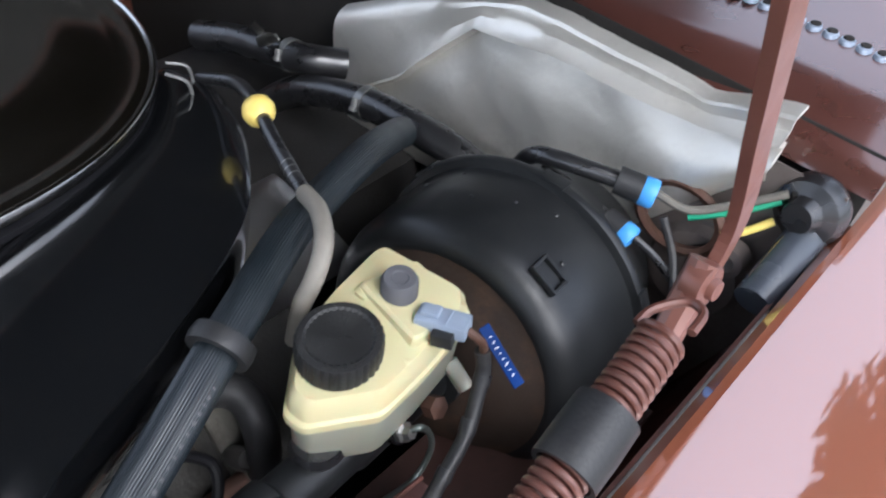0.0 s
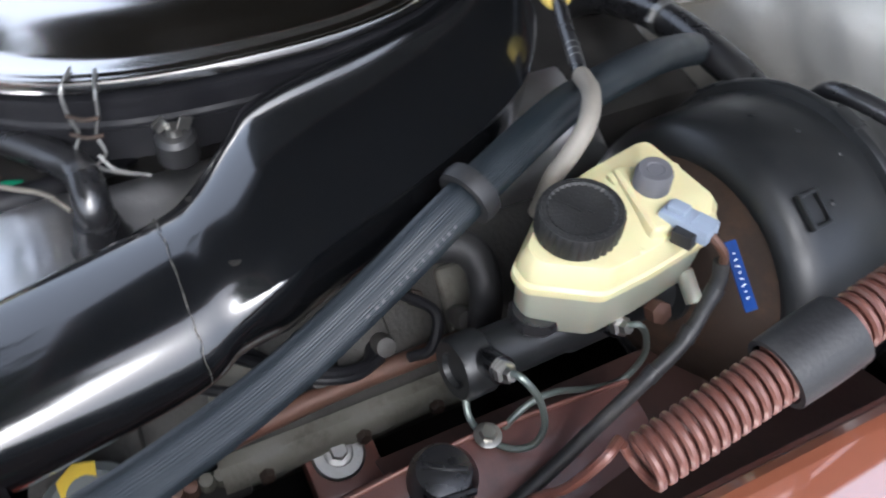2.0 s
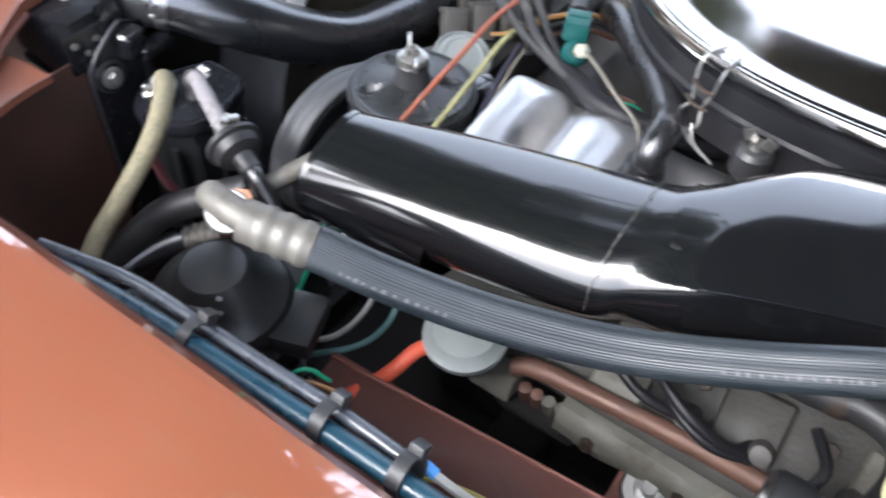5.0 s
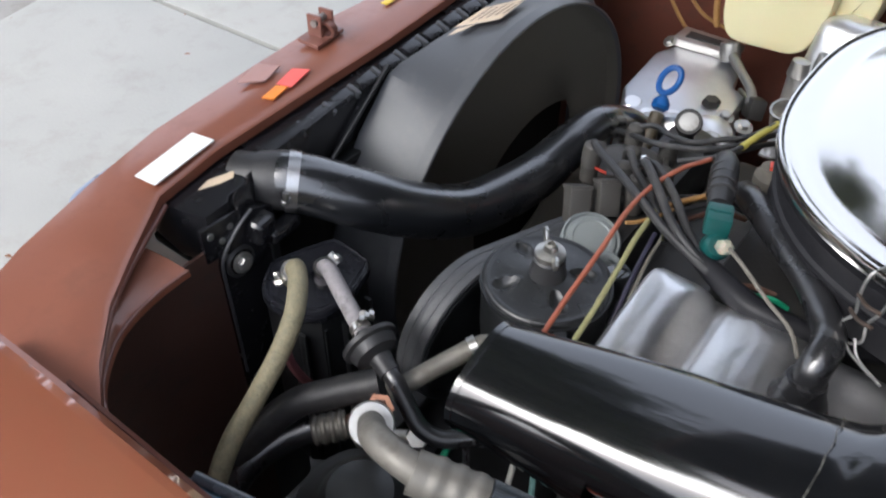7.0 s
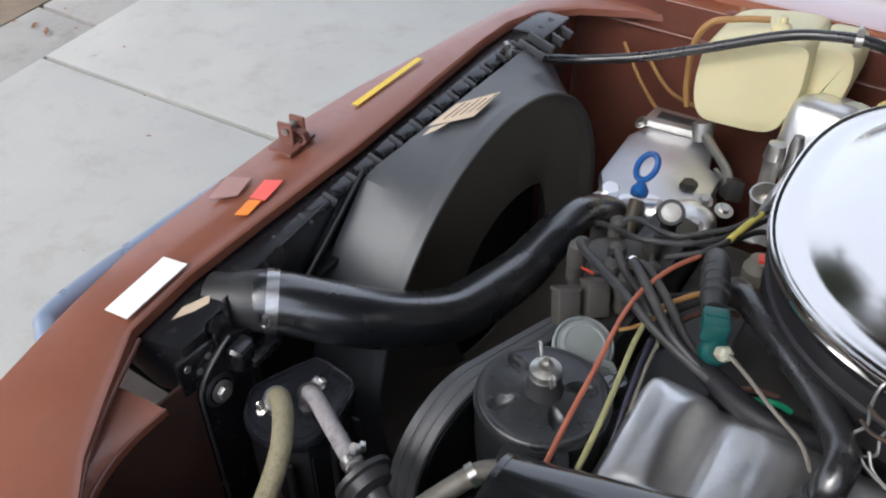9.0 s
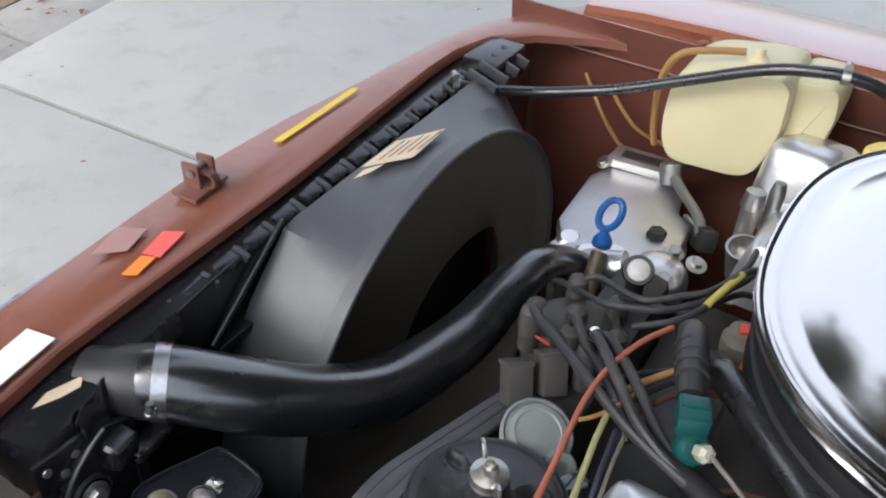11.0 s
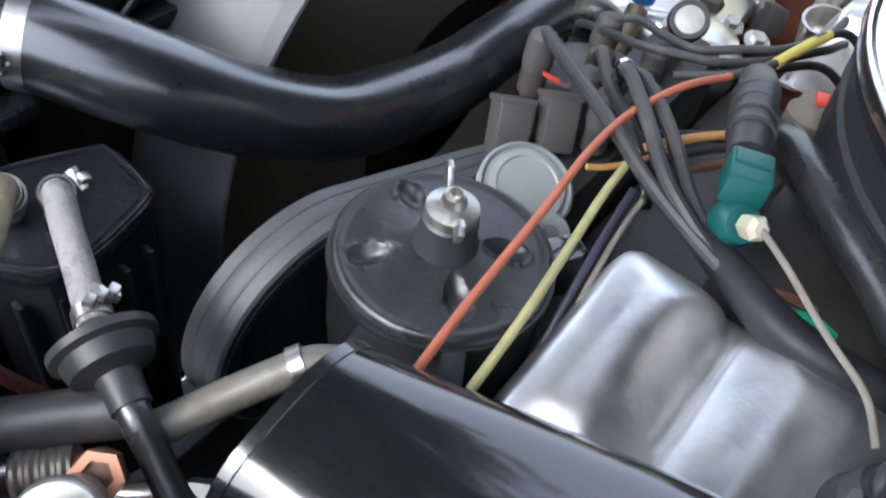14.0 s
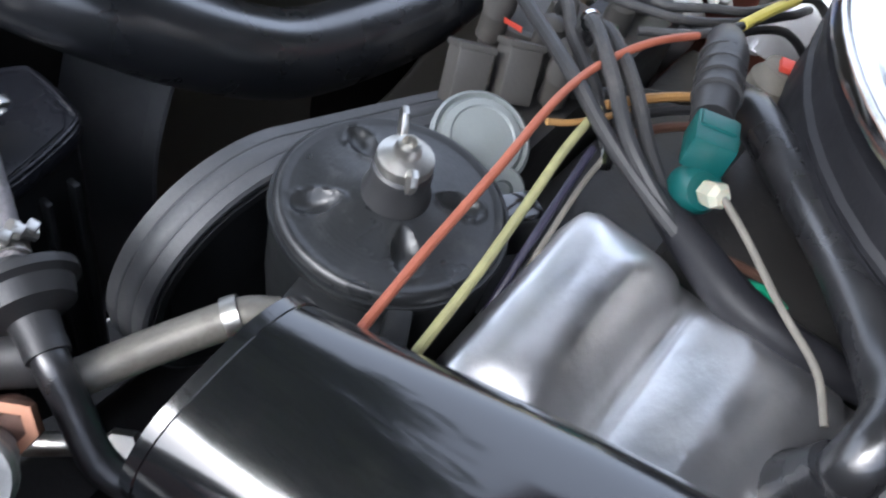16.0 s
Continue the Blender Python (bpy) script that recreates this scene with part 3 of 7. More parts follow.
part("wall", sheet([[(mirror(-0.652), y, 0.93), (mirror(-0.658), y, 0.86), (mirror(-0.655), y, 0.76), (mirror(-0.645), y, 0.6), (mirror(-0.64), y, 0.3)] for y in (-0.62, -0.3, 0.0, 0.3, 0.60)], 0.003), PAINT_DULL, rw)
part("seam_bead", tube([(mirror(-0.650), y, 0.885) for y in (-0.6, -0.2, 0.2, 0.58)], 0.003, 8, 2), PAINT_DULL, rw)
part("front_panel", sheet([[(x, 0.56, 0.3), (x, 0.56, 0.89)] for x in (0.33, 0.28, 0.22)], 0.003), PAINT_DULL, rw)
rail = thing("frame_rail", (-0.56, 0, 0.7), "brown painted structural rail with folded flanges", "car panel")
part("upper_flange", sheet([[(-0.528, y, z - 0.03), (-0.530, y, z), (-0.555, y, z - 0.004), (-0.610, y, z - 0.03)] for y, z in ((0.17, 0.778), (0.10, 0.791), (0.04, 0.803), (-0.03, 0.815), (-0.08, 0.824), (-0.134, 0.832), (-0.20, 0.826), (-0.27, 0.815))], 0.003), RAIL, rail)
part("lower_flange", sheet([[(-0.518, y, z), (-0.522, y, z - 0.02), (-0.510, y, z - 0.04), (-0.510, y, z - 0.2)] for y, z in ((0.18, 0.760), (0.10, 0.770), (0.02, 0.782), (-0.06, 0.795), (-0.09, 0.80))], 0.003), RAIL, rail)
# lighter tubes along both flanges paint the highlight on their edges
part("flange_highlight", tube([(-0.5305, y, z + 0.0015 + 0.0012 * math.sin(y * 90)) for y, z in ((0.17, 0.778), (0.10, 0.791), (0.04, 0.803), (-0.03, 0.815), (-0.08, 0.824), (-0.134, 0.832), (-0.20, 0.826), (-0.27, 0.815))], 0.0019, 8, 5), HINGE, rail, "pinkish line along the flange edge that paints its highlight")
part("flange_highlight", tube([(-0.5185, y, z + 0.0015) for y, z in ((0.18, 0.760), (0.10, 0.770), (0.02, 0.782), (-0.06, 0.795), (-0.09, 0.80))], 0.0017, 8, 5), HINGE, rail)
part("shelf", sheet([[(-0.490, y, 0.770), (-0.530, y, 0.785), (-0.575, y, 0.800), (-0.62, y, 0.815)] for y in (-0.09, -0.2, -0.3, -0.45)], 0.003), DUSTY_BROWN, rail, "dusty brown shelf below the brake lines")
bracket = thing("mount_bracket", (-0.445, -0.08, 0.66), "brown painted engine mount bracket with a large zinc washer", "bracket")
part("plate", box((-0.452, -0.08, 0.690), (0.075, 0.058, 0.03), 0.003, (0, -12, 0)), HINGE, bracket)
part("washer", lathe([(0.006, 0), (0.021, 0), (0.022, 0.002), (0.020, 0.004), (0.006, 0.004)], (-0.444, -0.078, 0.708), (-0.25, 0, 1), 28), STEEL, bracket)
bolt((-0.4445, -0.078, 0.7115), (-0.25, 0, 1), 0.0075, STEEL, bracket)

firewall = thing("firewall", (MID, -0.62, 0.3), "dark steel firewall behind the engine", "car panel")
part("sound_pad", box((-0.30, -0.588, 0.62), (0.56, 0.014, 0.36), 0.005), FIREWALL_SHADE, firewall)
part("wall", sheet([[(x, -0.60, 0.25), (x, -0.60, 0.80), (x, -0.605, 0.93), (x, -0.63, 1.005)] for x in (-0.66, -0.4, -0.155, 0.1, 0.35)], 0.004), FIREWALL_SHADE, firewall)
cowl = thing("cowl_panel", (MID, -0.75, 0.98), "copper-brown painted cowl with ventilation slots", "car panel")
rows = [[(x, -0.605, z - 0.02), (x, -0.612, z - 0.004), (x, -0.625, z + 0.004), (x, -0.70, z + 0.012), (x, -0.85, 1.01), (x, -1.15, 1.06)] for x, z in ((-0.665, 1.0), (-0.55, 1.0), (-0.4, 0.985), (-0.29, 0.975), (-0.155, 0.96), (0.1, 0.985), (0.355, 1.0))]
part("panel", sheet(rows, 0.003), PAINT_COWL_SHADE, cowl)
for i in range(18):
    x = -0.63 + 0.016 * i
    louvre = part("vent", lathe([(0, 0), (0.0070, 0), (0.0070, 0.003), (0.0062, 0.0045), (0, 0.0045)], (x, -0.765, 1.010), (0.04, -0.10, 1), 20, squash=1.4), PALE_BLUE, cowl, "pale-edged louvre")
    part("slot", lathe([(0, 0), (0.0050, 0), (0.0050, 0.004), (0.0044, 0.0052), (0, 0.0052)], (x + 0.0005, -0.7675, 1.0103), (0.04, -0.10, 1), 20, squash=1.4), FIREWALL_SHADE, louvre, "dark louvre opening")
part("corner_plate", sheet([[(x, y, z) for z, y in ((0.70, -0.570), (0.85, -0.572), (0.93, -0.575), (0.985, -0.588))] for x in (-0.50, -0.56, -0.62, -0.652)], 0.004), DUSTY, firewall, "dusty grey-brown steel in the corner below the cowl")
part("pressed_boss", lathe([(0.045, 0), (0.040, 0.010), (0.018, 0.014), (0, 0.014)], (-0.575, -0.568, 0.865), (0, 1, 0.05), 28), DUSTY, firewall)
part("pressed_boss", lathe([(0.016, 0), (0.014, 0.016), (0.008, 0.018), (0, 0.012)], (-0.600, -0.560, 0.905), (0, 1, 0.1), 20), DUSTY, firewall)
foil = thing("foil_insulation", (-0.4, -0.58, 0.8), "crumpled silver foil heat insulation on the firewall", "insulation")
rows = []
for i in range(49):
    u = i / 48
    x = -0.12 - 0.476 * u
    bead = float(np.interp(-x, (0.12, 0.226, 0.243, 0.268, 0.308, 0.391, 0.476, 0.538, 0.567, 0.62), (0.80, 0.884, 0.907, 0.935, 0.978, 0.992, 0.995, 0.998, 1.008, 1.02)))
    top = float(np.interp(-x, (0.12, 0.194, 0.26, 0.344, 0.391, 0.481, 0.531, 0.564, 0.600, 0.62), (0.91, 0.952, 0.985, 1.017, 1.021, 1.021, 1.017, 1.032, 1.040, 1.04)))
    top = max(top, bead + 0.012)
    low = float(np.interp(-x, (0.12, 0.44, 0.50, 0.55, 0.58, 0.62), (0.76, 0.82, 0.86, 0.925, 0.965, 1.0)))
    low = min(low, bead - 0.01)
    row = []
    for k in range(17):
        v = k / 16
        y = -0.566 + 0.012 * math.sin(math.pi * v) - 0.004 * v
        row.append((x, y, low + (bead - 0.006 - low) * v))
    row += [(x, -0.561, bead - 0.003), (x, -0.556, bead), (x, -0.560, bead + 0.003)]
    for v, y in ((0.3, -0.566), (0.55, -0.566), (0.75, -0.565), (0.88, -0.567), (0.96, -0.573), (1.0, -0.584)):
        row.append((x, y, bead + 0.003 + (top - bead - 0.003) * v))
    rows.append([(a, b + 0.005 * noise.noise((a * 14, c * 14, 0)) + 0.0022 * noise.noise((a * 45, c * 45, 3)) + 0.0012 * abs(noise.noise((a * 90, c * 60, 7))), c) for a, b, c in row])
part("blanket", sheet(rows, 0.003), FOIL, foil)
part("grommet_ring", lathe([(0.026, -0.002), (0.032, -0.002), (0.034, 0.003), (0.030, 0.006), (0.026, 0.004)], (-0.548, -0.556, 0.915), (0, 1, 0.12), 28, squash=1.25), COPPER_PIPE, foil, "rust-brown ring round an opening")
hood = thing("hood", (MID, -0.86, 1.05), "raised copper-brown car hood, seen in reflections", "hood")
hp = lambda x, v, d: (x, -0.84 + 1.6 * v * 0.77 + d * 0.64, 1.10 + 1.6 * v * 0.64 + 0.03 * (1 - ((x - MID) / 0.6) ** 2) - d * 0.77)
part("skin", sheet([[hp(x, v, 0) for v in (0, 0.33, 0.66, 1)] for x in (-0.615, -0.45, -0.155, 0.14, 0.39)], 0.02), PAINT_DULL, hood)
# sheet added below the skin so glossy parts reflect dark
part("pad", sheet([[hp(x, v, 0.03) for v in (0.04, 0.33, 0.66, 0.96)] for x in (-0.575, -0.45, -0.155, 0.14, 0.35)], 0.01), HOOD_DARK, hood, "unseen dark sheet added under the hood to darken reflections")

# ---- radiator, shroud and front hoses ----
rad = thing("radiator", (-0.11, 0.55, 0.4), "black painted radiator with a crimped plastic top tank", "radiator")
part("core", box((-0.11, 0.566, 0.62), (0.66, 0.036, 0.46), 0.004), FIREWALL_SHADE, rad)
tank = [(-0.476, 0.548), (-0.466, 0.512), (-0.438, 0.513), (-0.433, 0.519), (-0.414, 0.520), (-0.404, 0.528), (-0.362, 0.531), (-0.20, 0.548), (0.05, 0.556), (0.235, 0.560), (0.240, 0.600), (-0.470, 0.600)]
part("top_tank", slab(tank, 0.845, 0.904, 0.004), BLACK_TANK, rad)
part("tank_ridge", sheet([[(x, y - 0.001, z), (x + 0.001, y - 0.005, z + 0.004), (x + 0.002, y - 0.009, z - 0.002), (x + 0.002, y - 0.010, z - 0.016)] for x, y, z in ((-0.438, 0.514, 0.900), (-0.427, 0.520, 0.904), (-0.417, 0.519, 0.902), (-0.406, 0.527, 0.906), (-0.394, 0.530, 0.905), (-0.374, 0.532, 0.907), (-0.350, 0.534, 0.906), (-0.325, 0.538, 0.905))], 0.003), BLACK_TANK, rad, "wavy black crimp along the tank edge")
part("end_face", box((-0.456, 0.5115, 0.874), (0.040, 0.006, 0.040), 0.003, (0, 0, -4)), BLACK_TANK, rad)
for x, z in ((-0.468, 0.884), (-0.457, 0.872), (-0.446, 0.882)):
    part("rivet", lathe([(0.0035, 0), (0.0032, 0.0012), (0, 0.0016)], (x, 0.5085, z), (0, -1, 0.1), 12), STEEL_DULL, rad)
part("header_seam", box((-0.11, 0.566, 0.834), (0.72, 0.070, 0.010), 0.003), BLACK_SATIN, rad)
plate = [(-0.399, 0.600), (-0.466, 0.600), (-0.466, 0.845), (-0.462, 0.860), (-0.452, 0.872), (-0.436, 0.884), (-0.424, 0.890), (-0.399, 0.880)]
bm = slab([(x, z) for x, z in plate], -0.004, 0.004, 0.0015, m=pose(0, 0.507, 0, 90, 0, 0))
part("side_bracket", bm, BLACK_TANK, rad, "upright black side bracket with a paler edge")
edge_line = [(-0.4665, 0.5025, 0.70), (-0.4665, 0.5025, 0.80), (-0.4665, 0.5025, 0.845), (-0.4625, 0.5025, 0.860), (-0.452, 0.5025, 0.8725), (-0.436, 0.5025, 0.8845), (-0.424, 0.5025, 0.8905)]
part("pale_edge", tube(edge_line, 0.0016, 8, 4), TAB, rad)
part("rib", box((-0.405, 0.506, 0.73), (0.010, 0.012, 0.24), 0.003), BLACK_SATIN, rad)
part("moulded_knob", box((-0.420, 0.498, 0.868), (0.026, 0.018, 0.028), 0.007, (12, 0, 8), seg=3), BLACK_TANK, rad)
part("moulded_knob", box((-0.396, 0.498, 0.852), (0.040, 0.016, 0.016), 0.006, (12, 0, 4), seg=3), BLACK_TANK, rad)
part("end_tank", box((-0.425, 0.545, 0.62), (0.06, 0.06, 0.43), 0.012), BLACK_SATIN, rad)
part("bolt_boss", lathe([(0.0165, -0.002), (0.0165, 0.001), (0.0145, 0.003), (0.0125, 0.003)], (-0.447, 0.5025, 0.843), (0, -1, 0.1), 24), RUBBER_OLD, rad)
bolt((-0.447, 0.5000, 0.843), (-0.05, -1, 0.15), 0.0068, STEEL_DULL, rad)
for i in range(13):
    x = -0.330 + i * 0.0385
    y, z = 0.547 + 0.010 * min(1, max(0, (x + 0.33) / 0.45)), 0.896 + 0.010 * min(1, (x + 0.34) / 0.2)
    part("crimp_tab", box((x, y, z), (0.028, 0.015, 0.009), 0.0035, (26, 0, 2 + 3 * (i % 2)), seg=2), BLACK_TANK, rad)
    part("crimp_lip", box((x + 0.0165, y - 0.001, z + 0.001), (0.0045, 0.017, 0.009), 0.0016, (26, 0, 12)), TAB, rad)
part("neck", tube([(-0.395, 0.552, 0.886), (-0.388, 0.534, 0.888), (-0.378, 0.519, 0.888), (-0.368, 0.506, 0.885)], 0.0245, 24), RUBBER_OLD, rad)
part("far_bracket", box((0.215, 0.555, 0.895), (0.075, 0.05, 0.040), 0.006), BLACK_TANK, rad)
part("filler_bar", box((0.16, 0.535, 0.885), (0.11, 0.02, 0.02), 0.004), BLACK_PLASTIC, rad)
for i in range(4):
    part("bracket_fin", box((0.150 + 0.026 * i, 0.534, 0.906), (0.005, 0.040, 0.012), 0.001, (18, 0, 0)), TAB, rad)
flake = thing("paint_chip", (-0.428, 0.543, 0.904), "tan patch of worn paint on the radiator tank", "label")
part("chip", slab([(-0.446, 0.545), (-0.431, 0.549), (-0.406, 0.541), (-0.414, 0.534), (-0.428, 0.537)], 0.9043, 0.9050), TAN_CARD, flake)

shroud = thing("fan_shroud", (-0.09, 0.45, 0.45), "dusty grey-black plastic fan shroud with a round opening", "fan shroud")
RC, RR, RY = (-0.036, 0.674), 0.256, 0.457   # ring centre (x, z), radius, front
BASE = [(-0.185, 0.905), (-0.243, 0.850), (-0.275, 0.80), (-0.305, 0.70), (-0.305, 0.42), (0.225, 0.42), (0.225, 0.86), (0.16, 0.909)]   # outline against the radiator
N = 96


def reach(c, s):
    for (ax, az), (bx, bz) in zip(BASE, BASE[1:] + BASE[:1]):
        ex, ez = bx - ax, bz - az
        det = c * -ez + s * ex
        if abs(det) > 1e-9:
            px, pz = ax - RC[0], az - RC[1]
            k, w = (px * -ez + pz * ex) / det, (c * pz - s * px) / det
            if k > 0 and -1e-6 <= w <= 1 + 1e-6:
                return k
    return RR


turn = [2 * math.pi * i / N for i in range(N)]
ringv = [(RC[0] + RR * math.cos(a), RY, RC[1] + RR * math.sin(a)) for a in turn]
basev = [(RC[0] + reach(math.cos(a), math.sin(a)) * math.cos(a), 0.541, RC[1] + reach(math.cos(a), math.sin(a)) * math.sin(a)) for a in turn]
rimv = [(RC[0] + RR * math.cos(a), RY + 0.012, RC[1] + RR * math.sin(a)) for a in turn]
midv = [tuple(0.5 * (a + b) for a, b in zip(p, q)) for p, q in zip(rimv, basev)]
part("body", rings(bmesh.new(), [basev, midv, rimv, ringv], cap=False), SHROUD, shroud, sharp=14)
part("ring", lathe([(RR + 0.0015, -0.010), (RR + 0.0015, 0.003), (RR - 0.001, 0.004), (RR - 0.003, 0.0), (RR - 0.003, -0.010)], (RC[0], RY, RC[1]), (0, -1, 0), 96), SHROUD, shroud)
# dusty bowl inside the ring, with the low opening for the fan
bowl = [[(RC[0] + r * math.cos(a), y, RC[1] + r * math.sin(a)) for a in turn] for r, y in ((RR - 0.003, RY + 0.001), (RR - 0.005, 0.474))]
steps = 9
for k in range(steps):
    u = (k + 1) / steps
    far = lambda a: 0.5 + 0.5 * math.cos(a - radians(15))
    deep = lambda a: 0.474 + (0.545 - 0.474) * math.sin(min(1, 2.2 * u) * math.pi / 2) * (1 - far(a)) + (0.508 - 0.474) * math.sin(u * math.pi / 2) * far(a)
    r = RR - 0.005 - 0.095 * u
    bowl.append([(RC[0] + 0.06 * u * u + r * math.cos(a), deep(a), RC[1] - 0.05 * u * u + r * math.sin(a)) for a in turn])
bowl += [[(0.118 + 0.148 * math.cos(a), y + 0.020 * (0.5 - 0.5 * math.cos(a)), 0.552 + 0.150 * math.sin(a)) for a in turn] for y in (0.510, 0.524)]
part("bowl", rings(bmesh.new(), bowl, cap=False), SHROUD_IN, shroud, "dusty beige-grey inside of the shroud", sharp=50)
part("brace", tube([(-0.188, 0.541, 0.912), (-0.294, 0.535, 0.845)], 0.0028, 8), BLACK_SATIN, shroud)
lab = thing("shroud_label", (-0.05, 0.50, 0.93), "aged tan paper label on the fan shroud", "label")
lz = lambda y: 0.9125 + (0.541 - y) * 0.33
bm = bmesh.new()
bm.faces.new([bm.verts.new((x, y, lz(y))) for x, y in ((-0.086, 0.531), (-0.028, 0.531), (0.004, 0.492), (-0.062, 0.487))])
part("card", bm, TAN_CARD, lab)
for i in range(5):
    bm = bmesh.new()
    y0 = 0.522 - 0.007 * i
    dx = 0.0075 * i
    bm.faces.new([bm.verts.new((x + dx * 0.8, y, lz(y) + 0.0005)) for x, y in ((-0.070, y0), (-0.026 - 0.006 * (i % 2), y0), (-0.026 - 0.006 * (i % 2), y0 - 0.0022), (-0.070, y0 - 0.0022))])
    part("print_bar", bm, PRINT_DARK, lab)
lab2 = thing("torn_label", (-0.10, 0.52, 0.92), "torn scrap of tan paper on the fan shroud", "label")
bm = bmesh.new()
bm.faces.new([bm.verts.new((x, y, lz(y))) for x, y in ((-0.110, 0.522), (-0.090, 0.524), (-0.076, 0.509), (-0.094, 0.513))])
part("card", bm, TAN_CARD, lab2)
hose = thing("upper_radiator_hose", (-0.18, 0.44, 0.74), "smooth black rubber upper radiator hose", "hose")
pts = [(-0.384, 0.526, 0.8885), (-0.366, 0.500, 0.886), (-0.332, 0.460, 0.866), (-0.283, 0.430, 0.833), (-0.222, 0.409, 0.803), (-0.165, 0.395, 0.797), (-0.114, 0.385, 0.799), (-0.063, 0.377, 0.813), (-0.018, 0.369, 0.819), (0.020, 0.356, 0.806), (0.045, 0.340, 0.785), (0.055, 0.325, 0.76)]
part("tube", tube([(x, y, z, (0.0272, 0.0288, 0.0294, 0.0290, 0.0288, 0.0284, 0.0270, 0.0240, 0.0205, 0.019, 0.018, 0.018)[i]) for i, (x, y, z) in enumerate(pts)], 0.0235, 32), RAD_HOSE, hose)
part("mouth", tube([(-0.388, 0.532, 0.8885, 0.0262), (-0.380, 0.520, 0.8883, 0.0282), (-0.371, 0.5075, 0.8872, 0.0290)], 0.027, 32, 3), RUBBER_OLD, hose, "dusty hose end on the radiator neck")
clamp_ring((-0.3690, 0.5045, 0.8868), (0.64, -0.75, -0.16), 0.0286, 0.011, PLATED, hose, screw=(-0.70, -0.45, 0.15))
part("clamp_screw", lathe([(0, 0), (0.0040, 0), (0.0040, 0.004), (0.0032, 0.005), (0, 0.005)], (-0.3935, 0.4905, 0.888), (-0.3, -0.5, -0.8), 8), STEEL_DULL, hose)

can = thing("vapor_canister", (-0.40, 0.44, 0.62), "black plastic canister with two hose barbs on its lid", "canister")
lid_ring = [(-0.438, 0.487), (-0.416, 0.496), (-0.362, 0.474), (-0.354, 0.464), (-0.357, 0.427), (-0.366, 0.415), (-0.415, 0.403), (-0.440, 0.410), (-0.458, 0.438), (-0.455, 0.470)]
shrink = lambda k: [(-0.406 + (x + 0.406) * k, 0.447 + (y - 0.447) * k) for x, y in lid_ring]
part("body", slab(shrink(0.93), 0.58, 0.818, 0.006), BLACK_SATIN, can)
part("lid", slab(rounded(lid_ring, 0.012), 0.812, 0.825, 0.004), CAN_LID, can)
rim_pts = [(x, y, 0.8255) for x, y in shrink(0.90)]
part("lid_rim", tube(rim_pts + rim_pts[:1], 0.0016, 8, 3), CAN_LID, can)
part("lid_panel", slab(shrink(0.84), 0.824, 0.8262, 0.001), CAN_LID, can)
for i in range(5):
    part("side_rib", box((-0.452 + 0.018 * i, 0.412 - 0.004 * i + 0.006 * abs(i - 2), 0.70), (0.004, 0.008, 0.20), 0.0015), BLACK_SATIN, can)
for at in ((-0.412, 0.433, 0.825), (-0.430, 0.452, 0.825)):
    part("barb", tube([at, (at[0], at[1], at[2] + 0.026)], 0.0055), BLACK_PLASTIC, can)
h1 = thing("beige_hose", (-0.50, 0.37, 0.75), "stained beige rubber hose clamped to the canister", "hose")
part("tube", tube([(-0.430, 0.452, 0.834), (-0.430, 0.450, 0.848), (-0.436, 0.438, 0.864), (-0.450, 0.421, 0.868), (-0.475, 0.402, 0.862), (-0.505, 0.392, 0.846), (-0.540, 0.387, 0.826), (-0.575, 0.383, 0.806), (-0.605, 0.376, 0.775), (-0.62, 0.37, 0.73)], 0.0088, 16), BEIGE_HOSE, h1)
part("collar", tube([(-0.430, 0.4518, 0.838), (-0.4305, 0.4485, 0.850), (-0.4325, 0.4445, 0.856)], 0.0100, 16, 3), STEEL, h1, "bright sheet-metal hose end")
clamp_ring((-0.4305, 0.4495, 0.848), (-0.1, -0.45, 0.9), 0.0104, 0.007, STEEL, h1, screw=(-1, 0.3, 0))
for k in range(4):
    a = radians(90 * k + 20)
    part("clamp_ear", box((-0.4445 + 0.004 * math.cos(a), 0.4530, 0.848 + 0.004 * math.sin(a)), (0.004, 0.006, 0.004), 0.001, (10 * k, 25 * k, 0)), STEEL, h1)
ph = thing("pink_hose", (-0.50, 0.40, 0.80), "thin faded pink hose low behind the beige hose", "hose")
part("tube", tube([(-0.500, 0.398, 0.850), (-0.491, 0.400, 0.828), (-0.486, 0.401, 0.806), (-0.475, 0.402, 0.775), (-0.46, 0.40, 0.74)], 0.0042, 10), PINK, ph)
h2 = thing("grey_hose", (-0.44, 0.37, 0.85), "mottled grey rubber hose between canister and check valve", "hose")
part("tube", tube([(-0.412, 0.433, 0.834), (-0.4125, 0.430, 0.850), (-0.417, 0.418, 0.862), (-0.427, 0.398, 0.864), (-0.438, 0.374, 0.860), (-0.452, 0.345, 0.858)], 0.0076, 16), GREY_HOSE, h2)
clamp_ring((-0.4135, 0.427, 0.855), (-0.15, -0.6, 0.75), 0.0080, 0.007, STEEL, h2, screw=(1, -0.1, 0.2))
part("clamp_ear", box((-0.3995, 0.424, 0.858), (0.007, 0.006, 0.006), 0.0015, (20, 30, 10)), STEEL, h2)
clamp_ring((-0.4495, 0.350, 0.858), (-0.45, -0.9, 0), 0.0080, 0.007, STEEL, h2, screw=(0.8, 0, 0.8))
for dx, dz in ((0.004, 0.012), (0.010, 0.009), (-0.002, 0.013)):
    part("clamp_ear", box((-0.4475 + dx, 0.349, 0.858 + dz), (0.006, 0.005, 0.005), 0.0012, (20, 900 * dx, 30)), STEEL, h2)
